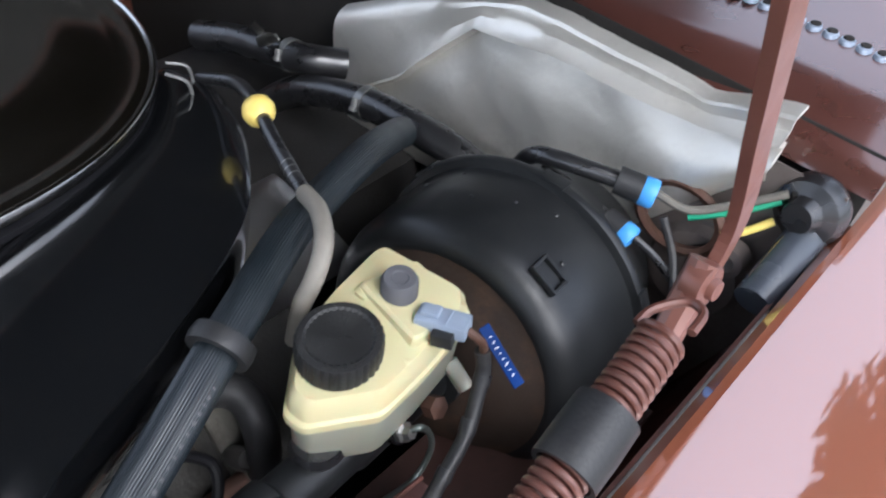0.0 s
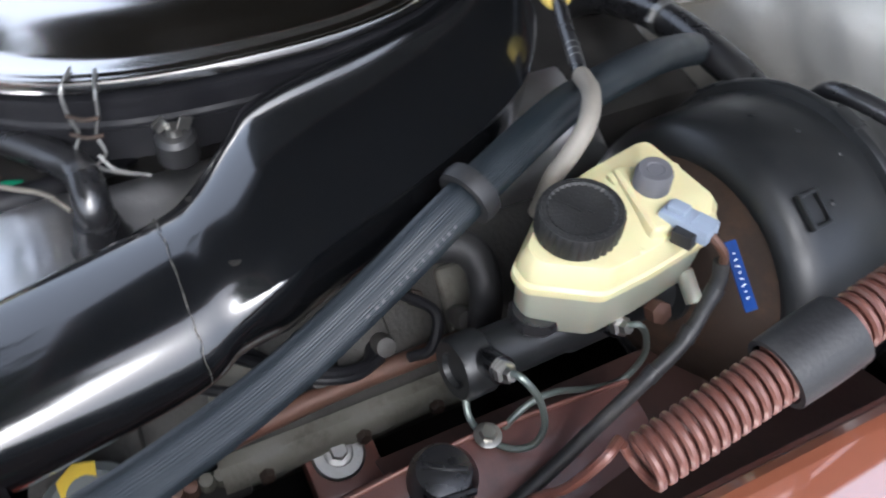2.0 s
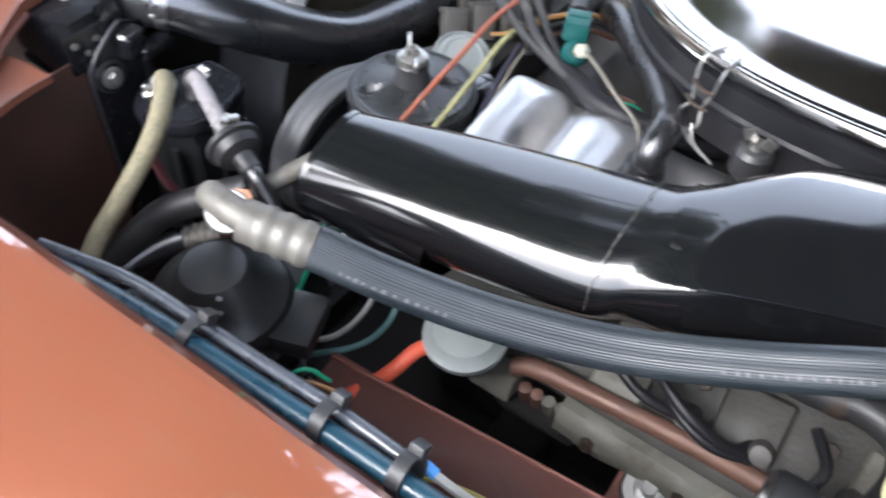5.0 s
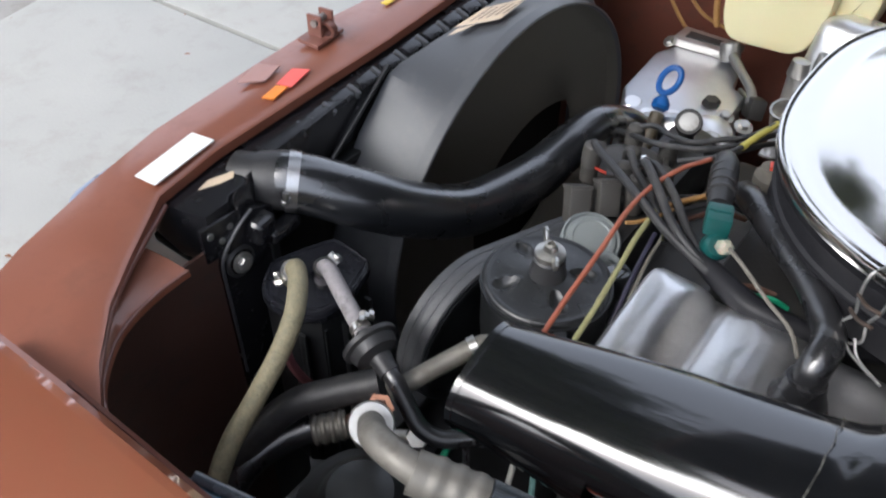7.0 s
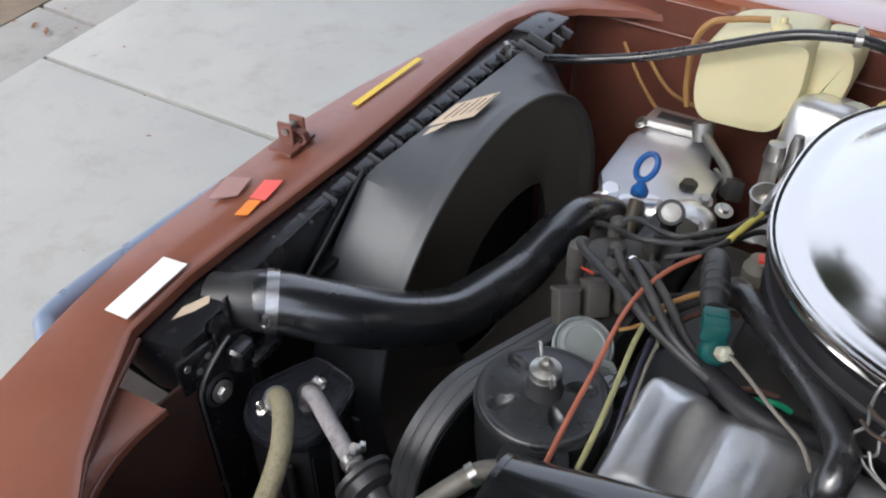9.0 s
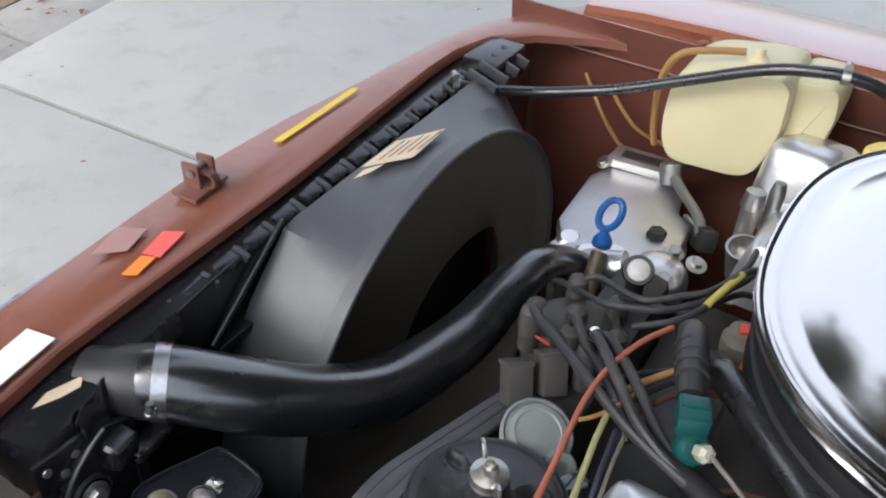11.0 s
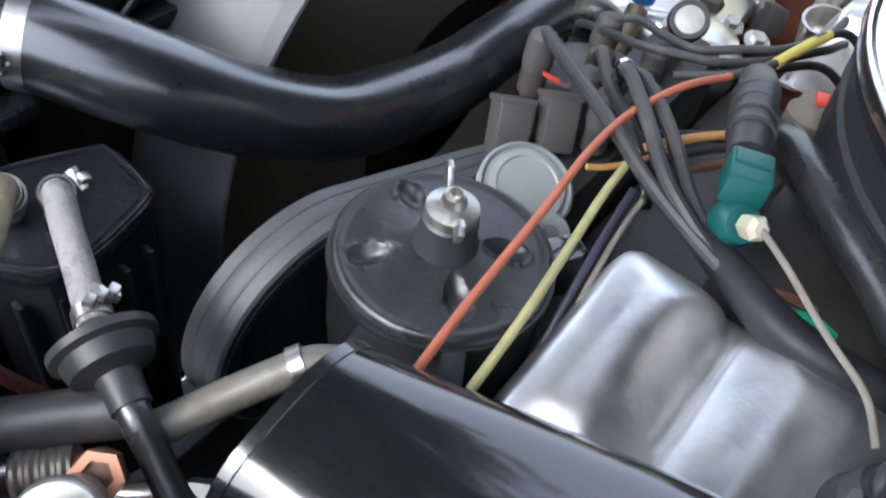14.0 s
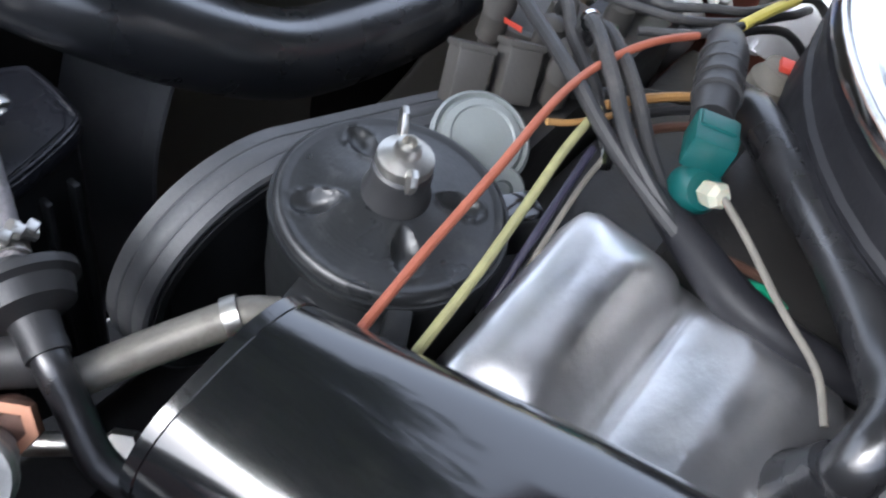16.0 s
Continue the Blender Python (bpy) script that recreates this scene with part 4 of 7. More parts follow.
valve = thing("check_valve", (-0.46, 0.325, 0.855), "black plastic disc-shaped check valve with elbow hose", "valve")
ax = Vector((-0.30, -0.92, -0.22)).normalized()
vc = Vector((-0.456, 0.334, 0.858))
part("disc", lathe([(0.006, -0.012), (0.008, -0.006), (0.020, -0.004), (0.0245, -0.002), (0.0245, 0.002), (0.021, 0.004), (0.019, 0.012), (0.010, 0.016), (0.009, 0.026), (0, 0.026)], vc, ax, 32), BLACK_PLASTIC, valve)
e0 = vc + ax * 0.022
part("elbow_hose", tube([e0, e0 + ax * 0.016, (-0.470, 0.287, 0.838), (-0.474, 0.268, 0.820), (-0.468, 0.250, 0.812), (-0.452, 0.232, 0.812), (-0.43, 0.20, 0.815)], 0.0075, 14), RUBBER, valve)
part("collar", tube([e0 + ax * 0.004, e0 + ax * 0.010], 0.0092, 16), BLACK_PLASTIC, valve)
pipe = thing("preheat_pipe", (-0.43, 0.28, 0.84), "short bright metal pipe behind the air duct", "pipe")
part("tube", tube([(-0.470, 0.302, 0.832), (-0.448, 0.293, 0.836), (-0.425, 0.282, 0.842), (-0.400, 0.266, 0.852), (-0.388, 0.255, 0.852)], 0.0085, 16), PIPE_GREY, pipe)
clamp_ring((-0.402, 0.268, 0.851), (0.75, -0.5, 0.3), 0.0088, 0.007, STEEL, pipe)
big = thing("black_lower_hose", (-0.55, 0.33, 0.80), "thick dull black hose low beside the radiator", "hose")
part("tube", tube([(-0.455, 0.325, 0.812), (-0.48, 0.355, 0.800), (-0.51, 0.385, 0.785), (-0.56, 0.405, 0.75)], 0.0135, 16), RUBBER_OLD, big)

ac = thing("suction_hose", (-0.50, 0, 0.93), "thick ribbed black air-conditioning hose with faded print", "hose")
ach = [(-0.557, 0.150, 0.945), (-0.538, 0.101, 0.928), (-0.514, 0.039, 0.915), (-0.488, -0.030, 0.914), (-0.461, -0.102, 0.929), (-0.431, -0.178, 0.950), (-0.386, -0.268, 0.951), (-0.367, -0.313, 0.946), (-0.337, -0.392, 0.931), (-0.318, -0.440, 0.914), (-0.306, -0.475, 0.900)]
part("tube", tube(ach, 0.0144, 96, 8, ribs=48, rib_depth=0.0003), RUBBER_HOSE, ac, sharp=24)
crimp = [(-0.557 - 0.016 * k / 22, 0.150 + 0.0415 * k / 22, 0.945 + 0.0115 * k / 22, 0.0150 if k in (2, 3, 4, 8, 9, 10, 14, 15, 16) else 0.0140) for k in range(23)]
part("crimp", tube(crimp, 0.016, 20, 1), PIPE_GREY, ac, "dull grey crimped metal ferrule")
part("metal_pipe", tube([(-0.571, 0.188, 0.955), (-0.572, 0.205, 0.958), (-0.566, 0.226, 0.950), (-0.551, 0.244, 0.925), (-0.534, 0.261, 0.895), (-0.520, 0.276, 0.868), (-0.511, 0.286, 0.845)], 0.0100, 18), PIPE_GREY, ac, "grey metal pipe elbow")
fa = Vector((0.42, 0.45, -0.79)).normalized()
part("service_cap", lathe([(0.0105, -0.004), (0.0165, -0.004), (0.0178, -0.001), (0.0178, 0.003), (0.0165, 0.005), (0.0105, 0.005)], (-0.518, 0.278, 0.864), fa, 28), STEEL, ac, "bright ring round the pipe end")
part("fitting_block", lathe([(0, 0.008), (0.014, 0.008), (0.015, 0.012), (0.013, 0.030), (0, 0.030)], (-0.518, 0.278, 0.864), fa, 20), STEEL_DULL, ac)
rp = random.Random(3)
for y0, y1 in ((-0.155, -0.085), (0.070, 0.135)):
    p = y0
    while p < y1:
        q = [Vector(v[:3]) for v in glide(ach, 8)]
        k = min(range(len(q) - 1), key=lambda i: abs(q[i].y - p))
        d = (q[k + 1] - q[k]).normalized()
        c = q[k] + d * (p - q[k].y) / d.y
        o = Vector((-0.90, 0.0, 0.42))
        o = (o - d * o.dot(d)).normalized()
        m = Matrix((( *d, 0), (*d.cross(o), 0), (*o, 0), (0, 0, 0, 1))).transposed()
        b = box((0, 0, 0), (rp.uniform(0.0012, 0.003), rp.uniform(0.0016, 0.003), 0.0004), 0)
        b.transform(Matrix.Translation(c + o * 0.0143) @ m)
        part("printed_mark", b, PRINT, ac)
        p += rp.uniform(0.004, 0.007)
ring = thing("hose_ring", (-0.431, -0.18, 0.953), "black rubber ring clamp round the thick hose", "clamp")
part("band", lathe([(0.0142, -0.006), (0.0205, -0.006), (0.0215, 0), (0.0205, 0.006), (0.0142, 0.006)], (-0.431, -0.180, 0.953), (0.36, -0.90, 0.25), 32), RUBBER_OLD, ring)
acl = thing("liquid_hose", (-0.62, 0.27, 0.72), "black hose with a ribbed metal end beside the radiator", "hose")
part("tube", tube([(-0.500, 0.369, 0.758), (-0.525, 0.385, 0.752), (-0.56, 0.395, 0.742), (-0.60, 0.392, 0.72)], 0.0130, 16), RUBBER, acl)
part("ferrule", tube([(-0.4955 + 0.0225 * k / 16 - 0.0075, 0.3665 - 0.0205 * k / 16, 0.758 + 0.004 * k / 16, 0.0145 if k % 4 in (1, 2) else 0.0128) for k in range(17)], 0.013, 20, 1), PIPE_GREY, acl, "ribbed pale metal ferrule")
part("stem", tube([(-0.480, 0.346, 0.762), (-0.476, 0.335, 0.775), (-0.478, 0.318, 0.800), (-0.487, 0.300, 0.830), (-0.495, 0.292, 0.846)], 0.0075), COPPER_PIPE, acl)
part("copper_nut", lathe([(0.007, -0.008), (0.0115, -0.008), (0.0115, 0.008), (0.007, 0.008)], (-0.492, 0.294, 0.842), (-0.3, -0.35, 0.75), 6), COPPER_BRIGHT, acl, "bright copper-coloured nut")
hx = thing("hex_fitting", (-0.448, 0.292, 0.745), "bright hexagonal metal fitting on a thin pipe below the duct", "fitting")
part("nut", lathe([(0, 0), (0.010, 0), (0.0115, 0.003), (0.0115, 0.012), (0.010, 0.015), (0, 0.015)], (-0.448, 0.292, 0.752), (-0.4, -0.3, 0.8), 6), STEEL, hx)
part("line", tube([(-0.448, 0.292, 0.752), (-0.458, 0.303, 0.757), (-0.472, 0.318, 0.757), (-0.482, 0.334, 0.748)], 0.006, 12), STEEL, hx)

# ---- air cleaner and its intake duct ----
LC, LA, LB, LN = (-0.030, -0.093), 0.240, 0.256, 2.5


def oval(k, z, n=72, d=0.0):
    out = []
    for i in range(n):
        a = 2 * math.pi * i / n
        c, s = math.cos(a), math.sin(a)
        r = 1 / (abs(c) ** LN + abs(s) ** LN) ** (1 / LN)
        out.append((LC[0] + (LA * k + d) * c * r, LC[1] + (LB * k + d) * s * r, z))
    return out


ac_box = thing("air_cleaner", (*LC, 0.87), "black enamelled air cleaner housing with a bright beaded lid", "air cleaner")
bm = rings(bmesh.new(), [oval(0.55, 0.885), oval(0.90, 0.885), oval(0.965, 0.895), oval(0.965, 0.922), oval(0.974, 0.925), oval(0.974, 0.928), oval(0.965, 0.931), oval(0.965, 0.945), oval(0.985, 0.948), oval(0.985, 0.953), oval(0.95, 0.955), oval(0.95, 0.960), oval(0.5, 0.960)])
part("bowl", bm, SLEEVE, ac_box)
lid = [oval(k, z, 96) for k, z in ((1.0, 0.963), (1.0, 0.9690), (0.997, 0.9712), (0.990, 0.9719), (0.984, 0.9712), (0.979, 0.9704), (0.974, 0.9704), (0.968, 0.9711), (0.958, 0.9716), (0.948, 0.9715), (0.938, 0.9711), (0.92, 0.9709), (0.895, 0.9710), (0.880, 0.9727), (0.860, 0.9749), (0.840, 0.9771), (0.820, 0.9791), (0.800, 0.9809), (0.780, 0.9825), (0.760, 0.9839), (0.730, 0.9853), (0.700, 0.9861), (0.660, 0.9862), (0.600, 0.9862))]
ctr = lambda r, z: [(LC[0] + 0.005 + r * math.cos(2 * math.pi * i / 96), LC[1] - 0.005 + r * math.sin(2 * math.pi * i / 96), z) for i in range(96)]
lid += [ctr(0.130, 0.9864), ctr(0.127, 0.9873), ctr(0.122, 0.9873), ctr(0.117, 0.9862), ctr(0.05, 0.9861), ctr(0.02, 0.9861)]
part("lid", rings(bmesh.new(), lid), BLACK_LID, ac_box, "polished dark lid with raised edge beads")
for p in ((-0.256, 0.020, 0.955), (-0.200, -0.322, 0.955)):
    d = Vector((p[0] - LC[0], p[1] - LC[1], 0)).normalized()
    q = Vector((-d.y, d.x, 0))
    o = Vector((p[0], p[1], 0.0))
    pin = lambda along, out, z: tuple(o + q * along + d * out + Vector((0, 0, z)))
    part("wire_clip", tube([pin(-0.008, -0.012, 0.974), pin(-0.011, 0.004, 0.968), pin(-0.010, 0.008, 0.950), pin(-0.006, 0.010, 0.935), pin(-0.010, 0.014, 0.922), pin(0.0, 0.017, 0.914), pin(0.010, 0.014, 0.922), pin(0.006, 0.010, 0.935), pin(0.010, 0.008, 0.950), pin(0.011, 0.004, 0.968), pin(0.008, -0.012, 0.974)], 0.0013, 8), STEEL_DULL, ac_box, "bent steel wire clip")
    for z, o_ in ((0.950, 0.009), (0.936, 0.011)):
        part("clip_bar", tube([pin(-0.011, o_, z), pin(0.0, o_ + 0.002, z - 0.001), pin(0.011, o_, z)], 0.0016, 8), RUSTY, ac_box)
    for k in (-0.004, 0.005):
        part("clip_foot", tube([pin(k, 0.015, 0.921), pin(0.012 + k, 0.020, 0.913), pin(0.036 + k, 0.022, 0.911)], 0.0013, 8), STEEL_DULL, ac_box)

duct = thing("intake_duct", (-0.40, -0.05, 0.84), "glossy black sheet-metal air intake duct, scuffed along its edge", "air duct")
sec = {
    0.228: [(-.400, .858), (-.399, .896), (-.412, .917), (-.430, .9235), (-.452, .920), (-.476, .909), (-.488, .887), (-.480, .859), (-.445, .838), (-.413, .840)],
    0.120: [(-.377, .866), (-.374, .906), (-.386, .928), (-.408, .9345), (-.440, .934), (-.469, .923), (-.482, .899), (-.474, .877), (-.438, .850), (-.398, .852)],
    0.012: [(-.357, .878), (-.354, .918), (-.367, .939), (-.392, .9475), (-.425, .946), (-.455, .935), (-.469, .913), (-.462, .889), (-.428, .866), (-.382, .866)],
    -0.020: [(-.336, .885), (-.339, .921), (-.352, .942), (-.378, .955), (-.415, .953), (-.444, .942), (-.457, .925), (-.448, .892), (-.415, .874), (-.370, .876)],
    -0.055: [(-.300, .880), (-.306, .926), (-.318, .9475), (-.343, .961), (-.398, .9625), (-.440, .9505), (-.4475, .942), (-.440, .890), (-.400, .866), (-.330, .868)],
    -0.090: [(-.230, .88), (-.262, .920), (-.277, .942), (-.306, .9575), (-.366, .9645), (-.426, .9525), (-.4325, .945), (-.426, .890), (-.385, .868), (-.300, .870)],
    -0.190: [(-.170, .88), (-.228, .922), (-.241, .941), (-.267, .956), (-.325, .964), (-.385, .9525), (-.3915, .945), (-.386, .892), (-.345, .872), (-.240, .874)],
    -0.270: [(-.150, .88), (-.178, .925), (-.195, .940), (-.228, .953), (-.280, .959), (-.337, .9495), (-.3425, .942), (-.336, .895), (-.295, .880), (-.210, .882)],
    -0.325: [(-.150, .905), (-.155, .945), (-.180, .954), (-.205, .956), (-.235, .953), (-.270, .944), (-.275, .936), (-.264, .914), (-.235, .902), (-.190, .900)],
    -0.350: [(-.155, .915), (-.160, .935), (-.175, .942), (-.190, .944), (-.205, .942), (-.222, .936), (-.225, .931), (-.218, .920), (-.200, .912), (-.175, .910)],
}
ys = sorted(sec, reverse=True)


def smooth_ring(pts, y, n=4):
    q = glide([*pts[-1:], *pts, *pts[:2]], n)
    return [(p[0], y, p[1]) for p in [(v[0], v[1]) for v in q[n : n + n * len(pts)]]]


path = glide([(y, *[c for p in sec[y] for c in p]) for y in ys], 5)
loops = [smooth_ring([(v[1 + 2 * i], v[2 + 2 * i]) for i in range(10)], v[0]) for v in path]
body_bm = rings(bmesh.new(), loops, cap=False)
bmesh.ops.holes_fill(body_bm, edges=[e for e in body_bm.edges if e.is_boundary and e.verts[0].co.y < -0.3])
part("shell", body_bm, BLACK_GLOSS, duct, sharp=50)
inner_loop = lambda k, y: [(-.444 + (x + .444) * k, y, .884 + (z - .884) * k) for x, _, z in loops[0]]
part("mouth_rim", rings(bmesh.new(), [inner_loop(1.0, 0.227), inner_loop(1.018, 0.2275), inner_loop(1.018, 0.2325), inner_loop(0.965, 0.233), inner_loop(0.96, 0.12)], cap=False), BLACK_GLOSS, duct)
seam_path = [(x, 0.0015 if i % 2 else -0.001, z) for i, (x, y, z) in enumerate(smooth_ring(sec[0.012], 0.0))][6:27]
seam_z = [(x * 1.0, 0.004 + 0.003 * noise.noise((i * 0.7, 0, 0)), z + 0.0035) for i, (x, _, z) in enumerate(seam_path)]
part("weld_seam", tube([(*q, 0.0002 + 0.0014 * max(0, noise.noise((i * 0.9, 2, 0)))) for i, q in enumerate(glide(seam_z, 4))], 0.0013, 6, 1), PIPE_GREY, duct, "rough weld seam across the duct")
for p in ((-0.366, -0.020, 0.9505), (-0.396, 0.145, 0.9265), (-0.425, -0.029, 0.9515)):
    part("hole", lathe([(0, -0.001), (0.0035, -0.001), (0.004, 0.0006), (0, 0.0006)], p, (0.3, 0, 1), 14), FIREWALL_SHADE, duct)
scuff = thing("edge_scuff", (-0.38, -0.19, 0.95), "pale scuffed streak along the duct edge", "scuff")
bm = bmesh.new()
rn = random.Random(8)
for i in range(110):
    u = rn.random() ** 0.8
    y = -0.07 - 0.19 * u
    x = -0.4365 + 0.100 * u - 0.018 * u * (1 - u)
    l = rn.uniform(0.001, 0.0045) * (0.5 + u)
    tube([(x - 0.0012, y, 0.9507), (x + 0.0004 - 0.0026, y - 0.2 * l, 0.9500 - 0.5 * l), (x - 0.0032, y - 0.4 * l, 0.9490 - l)], rn.uniform(0.00025, 0.0005), 4, 1, bm=bm)
part("streak", bm, STEEL_DULL, scuff)
side = thing("side_scuff", (-0.48, 0.14, 0.89), "pale scratches along the lower side of the duct", "scuff")
bm = bmesh.new()
for i in range(60):
    y = rn.uniform(0.05, 0.222)
    x = float(np.interp(y, (0.012, 0.120, 0.228), (-0.467, -0.480, -0.487)))
    z = float(np.interp(y, (0.012, 0.120, 0.228), (0.911, 0.897, 0.885))) - rn.uniform(0.001, 0.006)
    l = rn.uniform(0.001, 0.004)
    tube([(x - 0.0001, y, z), (x + 0.0001, y + rn.uniform(-1, 1) * l, z - 0.4 * l), (x + 0.0004, y + rn.uniform(-1, 1) * l, z - 0.8 * l)], rn.uniform(0.0002, 0.0004), 4, 1, bm=bm)
part("streak", bm, STEEL_DULL, side)

wing = thing("wing_nut_post", (-0.272, -0.03, 0.90), "small black post with a worn bright wing nut", "wing nut")
part("post", lathe([(0.015, 0), (0.015, 0.018), (0.012, 0.022), (0, 0.022)], (-0.275, -0.030, 0.905), (0, 0, 1), 18), BLACK_PLASTIC, wing)
part("nut", lathe([(0, 0), (0.006, 0), (0.005, 0.006), (0, 0.007)], (-0.275, -0.030, 0.927), (0, 0, 1), 10), STEEL, wing)
for s in (-1, 1):
    part("wing", box((-0.275 + s * 0.002, -0.030 + s * 0.008, 0.935), (0.003, 0.010, 0.010), 0.0012, (s * -25, 0, 10)), STEEL, wing)

# ---- brake booster, master cylinder ----
BX, BD = Vector((-0.465, -0.46, 0.832)), Vector((-0.11, 0.985, 0.115)).normalized()
boost = thing("brake_booster", (-0.465, -0.45, 0.70), "round black brake booster drum on the firewall", "brake booster")
part("drum", lathe([(0, -0.09), (0.07, -0.09), (0.098, -0.06), (0.108, -0.02), (0.112, -0.004), (0.1195, 0.008), (0.120, 0.012), (0.119, 0.06), (0.117, 0.095), (0.113, 0.108), (0.106, 0.116), (0.098, 0.119), (0.094, 0.119), (0.090, 0.117), (0, 0.117)], BX, BD, 64), BLACK_SATIN, boost)
part("front_plate", lathe([(0.093, 0.1185), (0.085, 0.1195), (0.070, 0.128), (0.05, 0.134), (0.03, 0.136), (0, 0.136)], BX, BD, 48), RUSTY, boost, "rust-brown front of the drum")
o = Vector((-0.532, -0.343, 0.950)) - BX
o = (o - BD * o.dot(BD)).normalized()
cm = Matrix(((*BD, 0), (*o.cross(BD), 0), (*o, 0), (0, 0, 0, 1))).transposed()
for dx, dy, sx, sy in ((-0.009, 0, 0.003, 0.026), (0.009, 0, 0.003, 0.026), (0, -0.0115, 0.018, 0.003), (0, 0.0115, 0.018, 0.003)):
    b = box((dx, dy, 0), (sx, sy, 0.005), 0.001)
    b.transform(Matrix.Translation(BX + BD * 0.094 + o * 0.1185) @ cm)
    part("pressed_tab_edge", b, BLACK_SATIN, boost)
part("flange", lathe([(0.112, 0.011), (0.1265, 0.011), (0.128, 0.014), (0.128, 0.018), (0.1265, 0.021), (0.117, 0.022)], BX, BD, 72), BLACK_SATIN, boost)
side = BD.cross(Vector((0, 0, 1))).normalized()
upw = side.cross(BD).normalized()
for a in (38, 95, 150, 200, 300):
    d = side * math.cos(radians(a)) + upw * math.sin(radians(a))
    t = BD.cross(d)
    m = Matrix((( *t, 0), (*d, 0), (*BD, 0), (0, 0, 0, 1))).transposed()
    m = Matrix.Translation(BX + d * 0.1275 + BD * 0.016) @ m
    b = box((0, 0, 0), (0.022, 0.003, 0.013), 0.001)
    b.transform(m)
    part("crimp_tab", b, BLACK_SATIN, boost)
for i in range(8):
    d = side * math.cos(radians(20 + 14 * i)) + upw * math.sin(radians(20 + 14 * i))
    part("dimple", lathe([(0, 0), (0.0025, 0), (0.001, 0.0012), (0, 0.0012)], BX + d * 0.119 + BD * (0.03 + 0.05 * ((i * 37) % 10) / 10), d, 8), BLACK_SATIN, boost)

mc = thing("master_cylinder", (-0.495, -0.24, 0.84), "black brake master cylinder with steel line fittings", "master cylinder")
part("body", lathe([(0, 0), (0.030, 0), (0.030, 0.008), (0.021, 0.010), (0.021, 0.10), (0.019, 0.104), (0.019, 0.165), (0.0225, 0.168), (0.0225, 0.186), (0.020, 0.190), (0.013, 0.190), (0.012, 0.186), (0, 0.186)], (-0.482, -0.330, 0.848), (-0.075, 0.985, 0.085), 28), BLACK_SATIN, mc)
part("outlet_boss", tube([(-0.495, -0.160, 0.870), (-0.524, -0.160, 0.892)], 0.0095, 14), BLACK_GLOSS, mc)
part("outlet_boss", tube([(-0.490, -0.255, 0.858), (-0.517, -0.255, 0.878)], 0.0095, 14), BLACK_GLOSS, mc)
for p in ((-0.527, -0.160, 0.894), (-0.520, -0.255, 0.880)):
    part("fitting", lathe([(0.005, -0.006), (0.0075, -0.006), (0.0075, 0.002), (0.005, 0.004), (0.004, 0.009), (0, 0.009)], p, (-0.7, 0, 0.55), 6), STEEL, mc)
part("plug", lathe([(0.006, -0.01), (0.0085, -0.01), (0.0085, 0), (0, 0.002)], (-0.526, -0.283, 0.886), (-0.8, 0, 0.5), 6), COPPER_PIPE, mc)
part("spigot", tube([(-0.512, -0.305, 0.905), (-0.530, -0.305, 0.892)], 0.006, 12), CREAM_LOW, mc)
part("neck_seal", lathe([(0.017, 0), (0.019, 0.004), (0.017, 0.012), (0, 0.012)], (-0.490, -0.205, 0.880), (0, 0, 1), 20), RUBBER, mc)

res = thing("brake_fluid_reservoir", (-0.485, -0.255, 0.89), "aged cream plastic brake fluid reservoir with black screw cap", "reservoir")
top = [(-0.479, -0.186), (-0.495, -0.187), (-0.524, -0.226), (-0.523, -0.262), (-0.517, -0.313), (-0.505, -0.325), (-0.437, -0.316), (-0.434, -0.308), (-0.439, -0.262), (-0.448, -0.222)]


def res_loop(k, z, dx=0.0, dy=0.0):
    cx, cy = -0.482, -0.255
    return [(cx + (x - cx) * k + dx, cy + (y - cy) * k + dy, z - 0.13 * (y - cy)) for x, y in top]


def fine(loop, n=4):
    out = []
    m = len(loop)
    for i in range(m):
        a, b, c = Vector(loop[i - 1]), Vector(loop[i]), Vector(loop[(i + 1) % m])
        p, q = b + (a - b) * min(0.35, 0.005 / (a - b).length), b + (c - b) * min(0.35, 0.005 / (c - b).length)
        for k in range(n):
            t = k / (n - 1)
            out.append(p * (1 - t) ** 2 + b * 2 * t * (1 - t) + q * t * t)
    return out


part("upper_half", rings(bmesh.new(), [fine(res_loop(*a)) for a in ((0.95, 0.929), (1.0, 0.929), (1.005, 0.932), (1.0, 0.935), (0.955, 0.937), (0.945, 0.947), (0.875, 0.954), (0.70, 0.956), (0.3, 0.956))]), CREAM, res)
part("lower_half", rings(bmesh.new(), [fine(res_loop(*a)) for a in ((0.55, 0.884), (0.86, 0.886), (0.90, 0.890), (0.94, 0.929))]), CREAM_LOW, res, "translucent lower half")
CP = (-0.4815, -0.229, 0.9495)
CAX = (0.0, 0.09, 1.0)
bm = bmesh.new()
loops = []
for r, h in ((0.0265, 0), (0.0275, 0.002), (0.0275, 0.015), (0.026, 0.0175), (0.022, 0.018), (0.021, 0.0165), (0.012, 0.0165), (0.003, 0.0165)):
    loops.append([(CP[0] + (r - (0.0015 if (i % 3 < 1 and 0.001 < h < 0.0172) else 0)) * math.cos(2 * math.pi * i / 96), CP[1] + (r - (0.0015 if (i % 3 < 1 and 0.001 < h < 0.0172) else 0)) * math.sin(2 * math.pi * i / 96), CP[2] + h - 0.09 * (r * math.sin(2 * math.pi * i / 96))) for i in range(96)])
part("screw_cap", rings(bm, loops), CAP_BLACK, res, "black ribbed screw cap with raised lettering")
cap_top = lambda x, y: (CP[0] + x, CP[1] + y, CP[2] + 0.0176 - 0.09 * y)
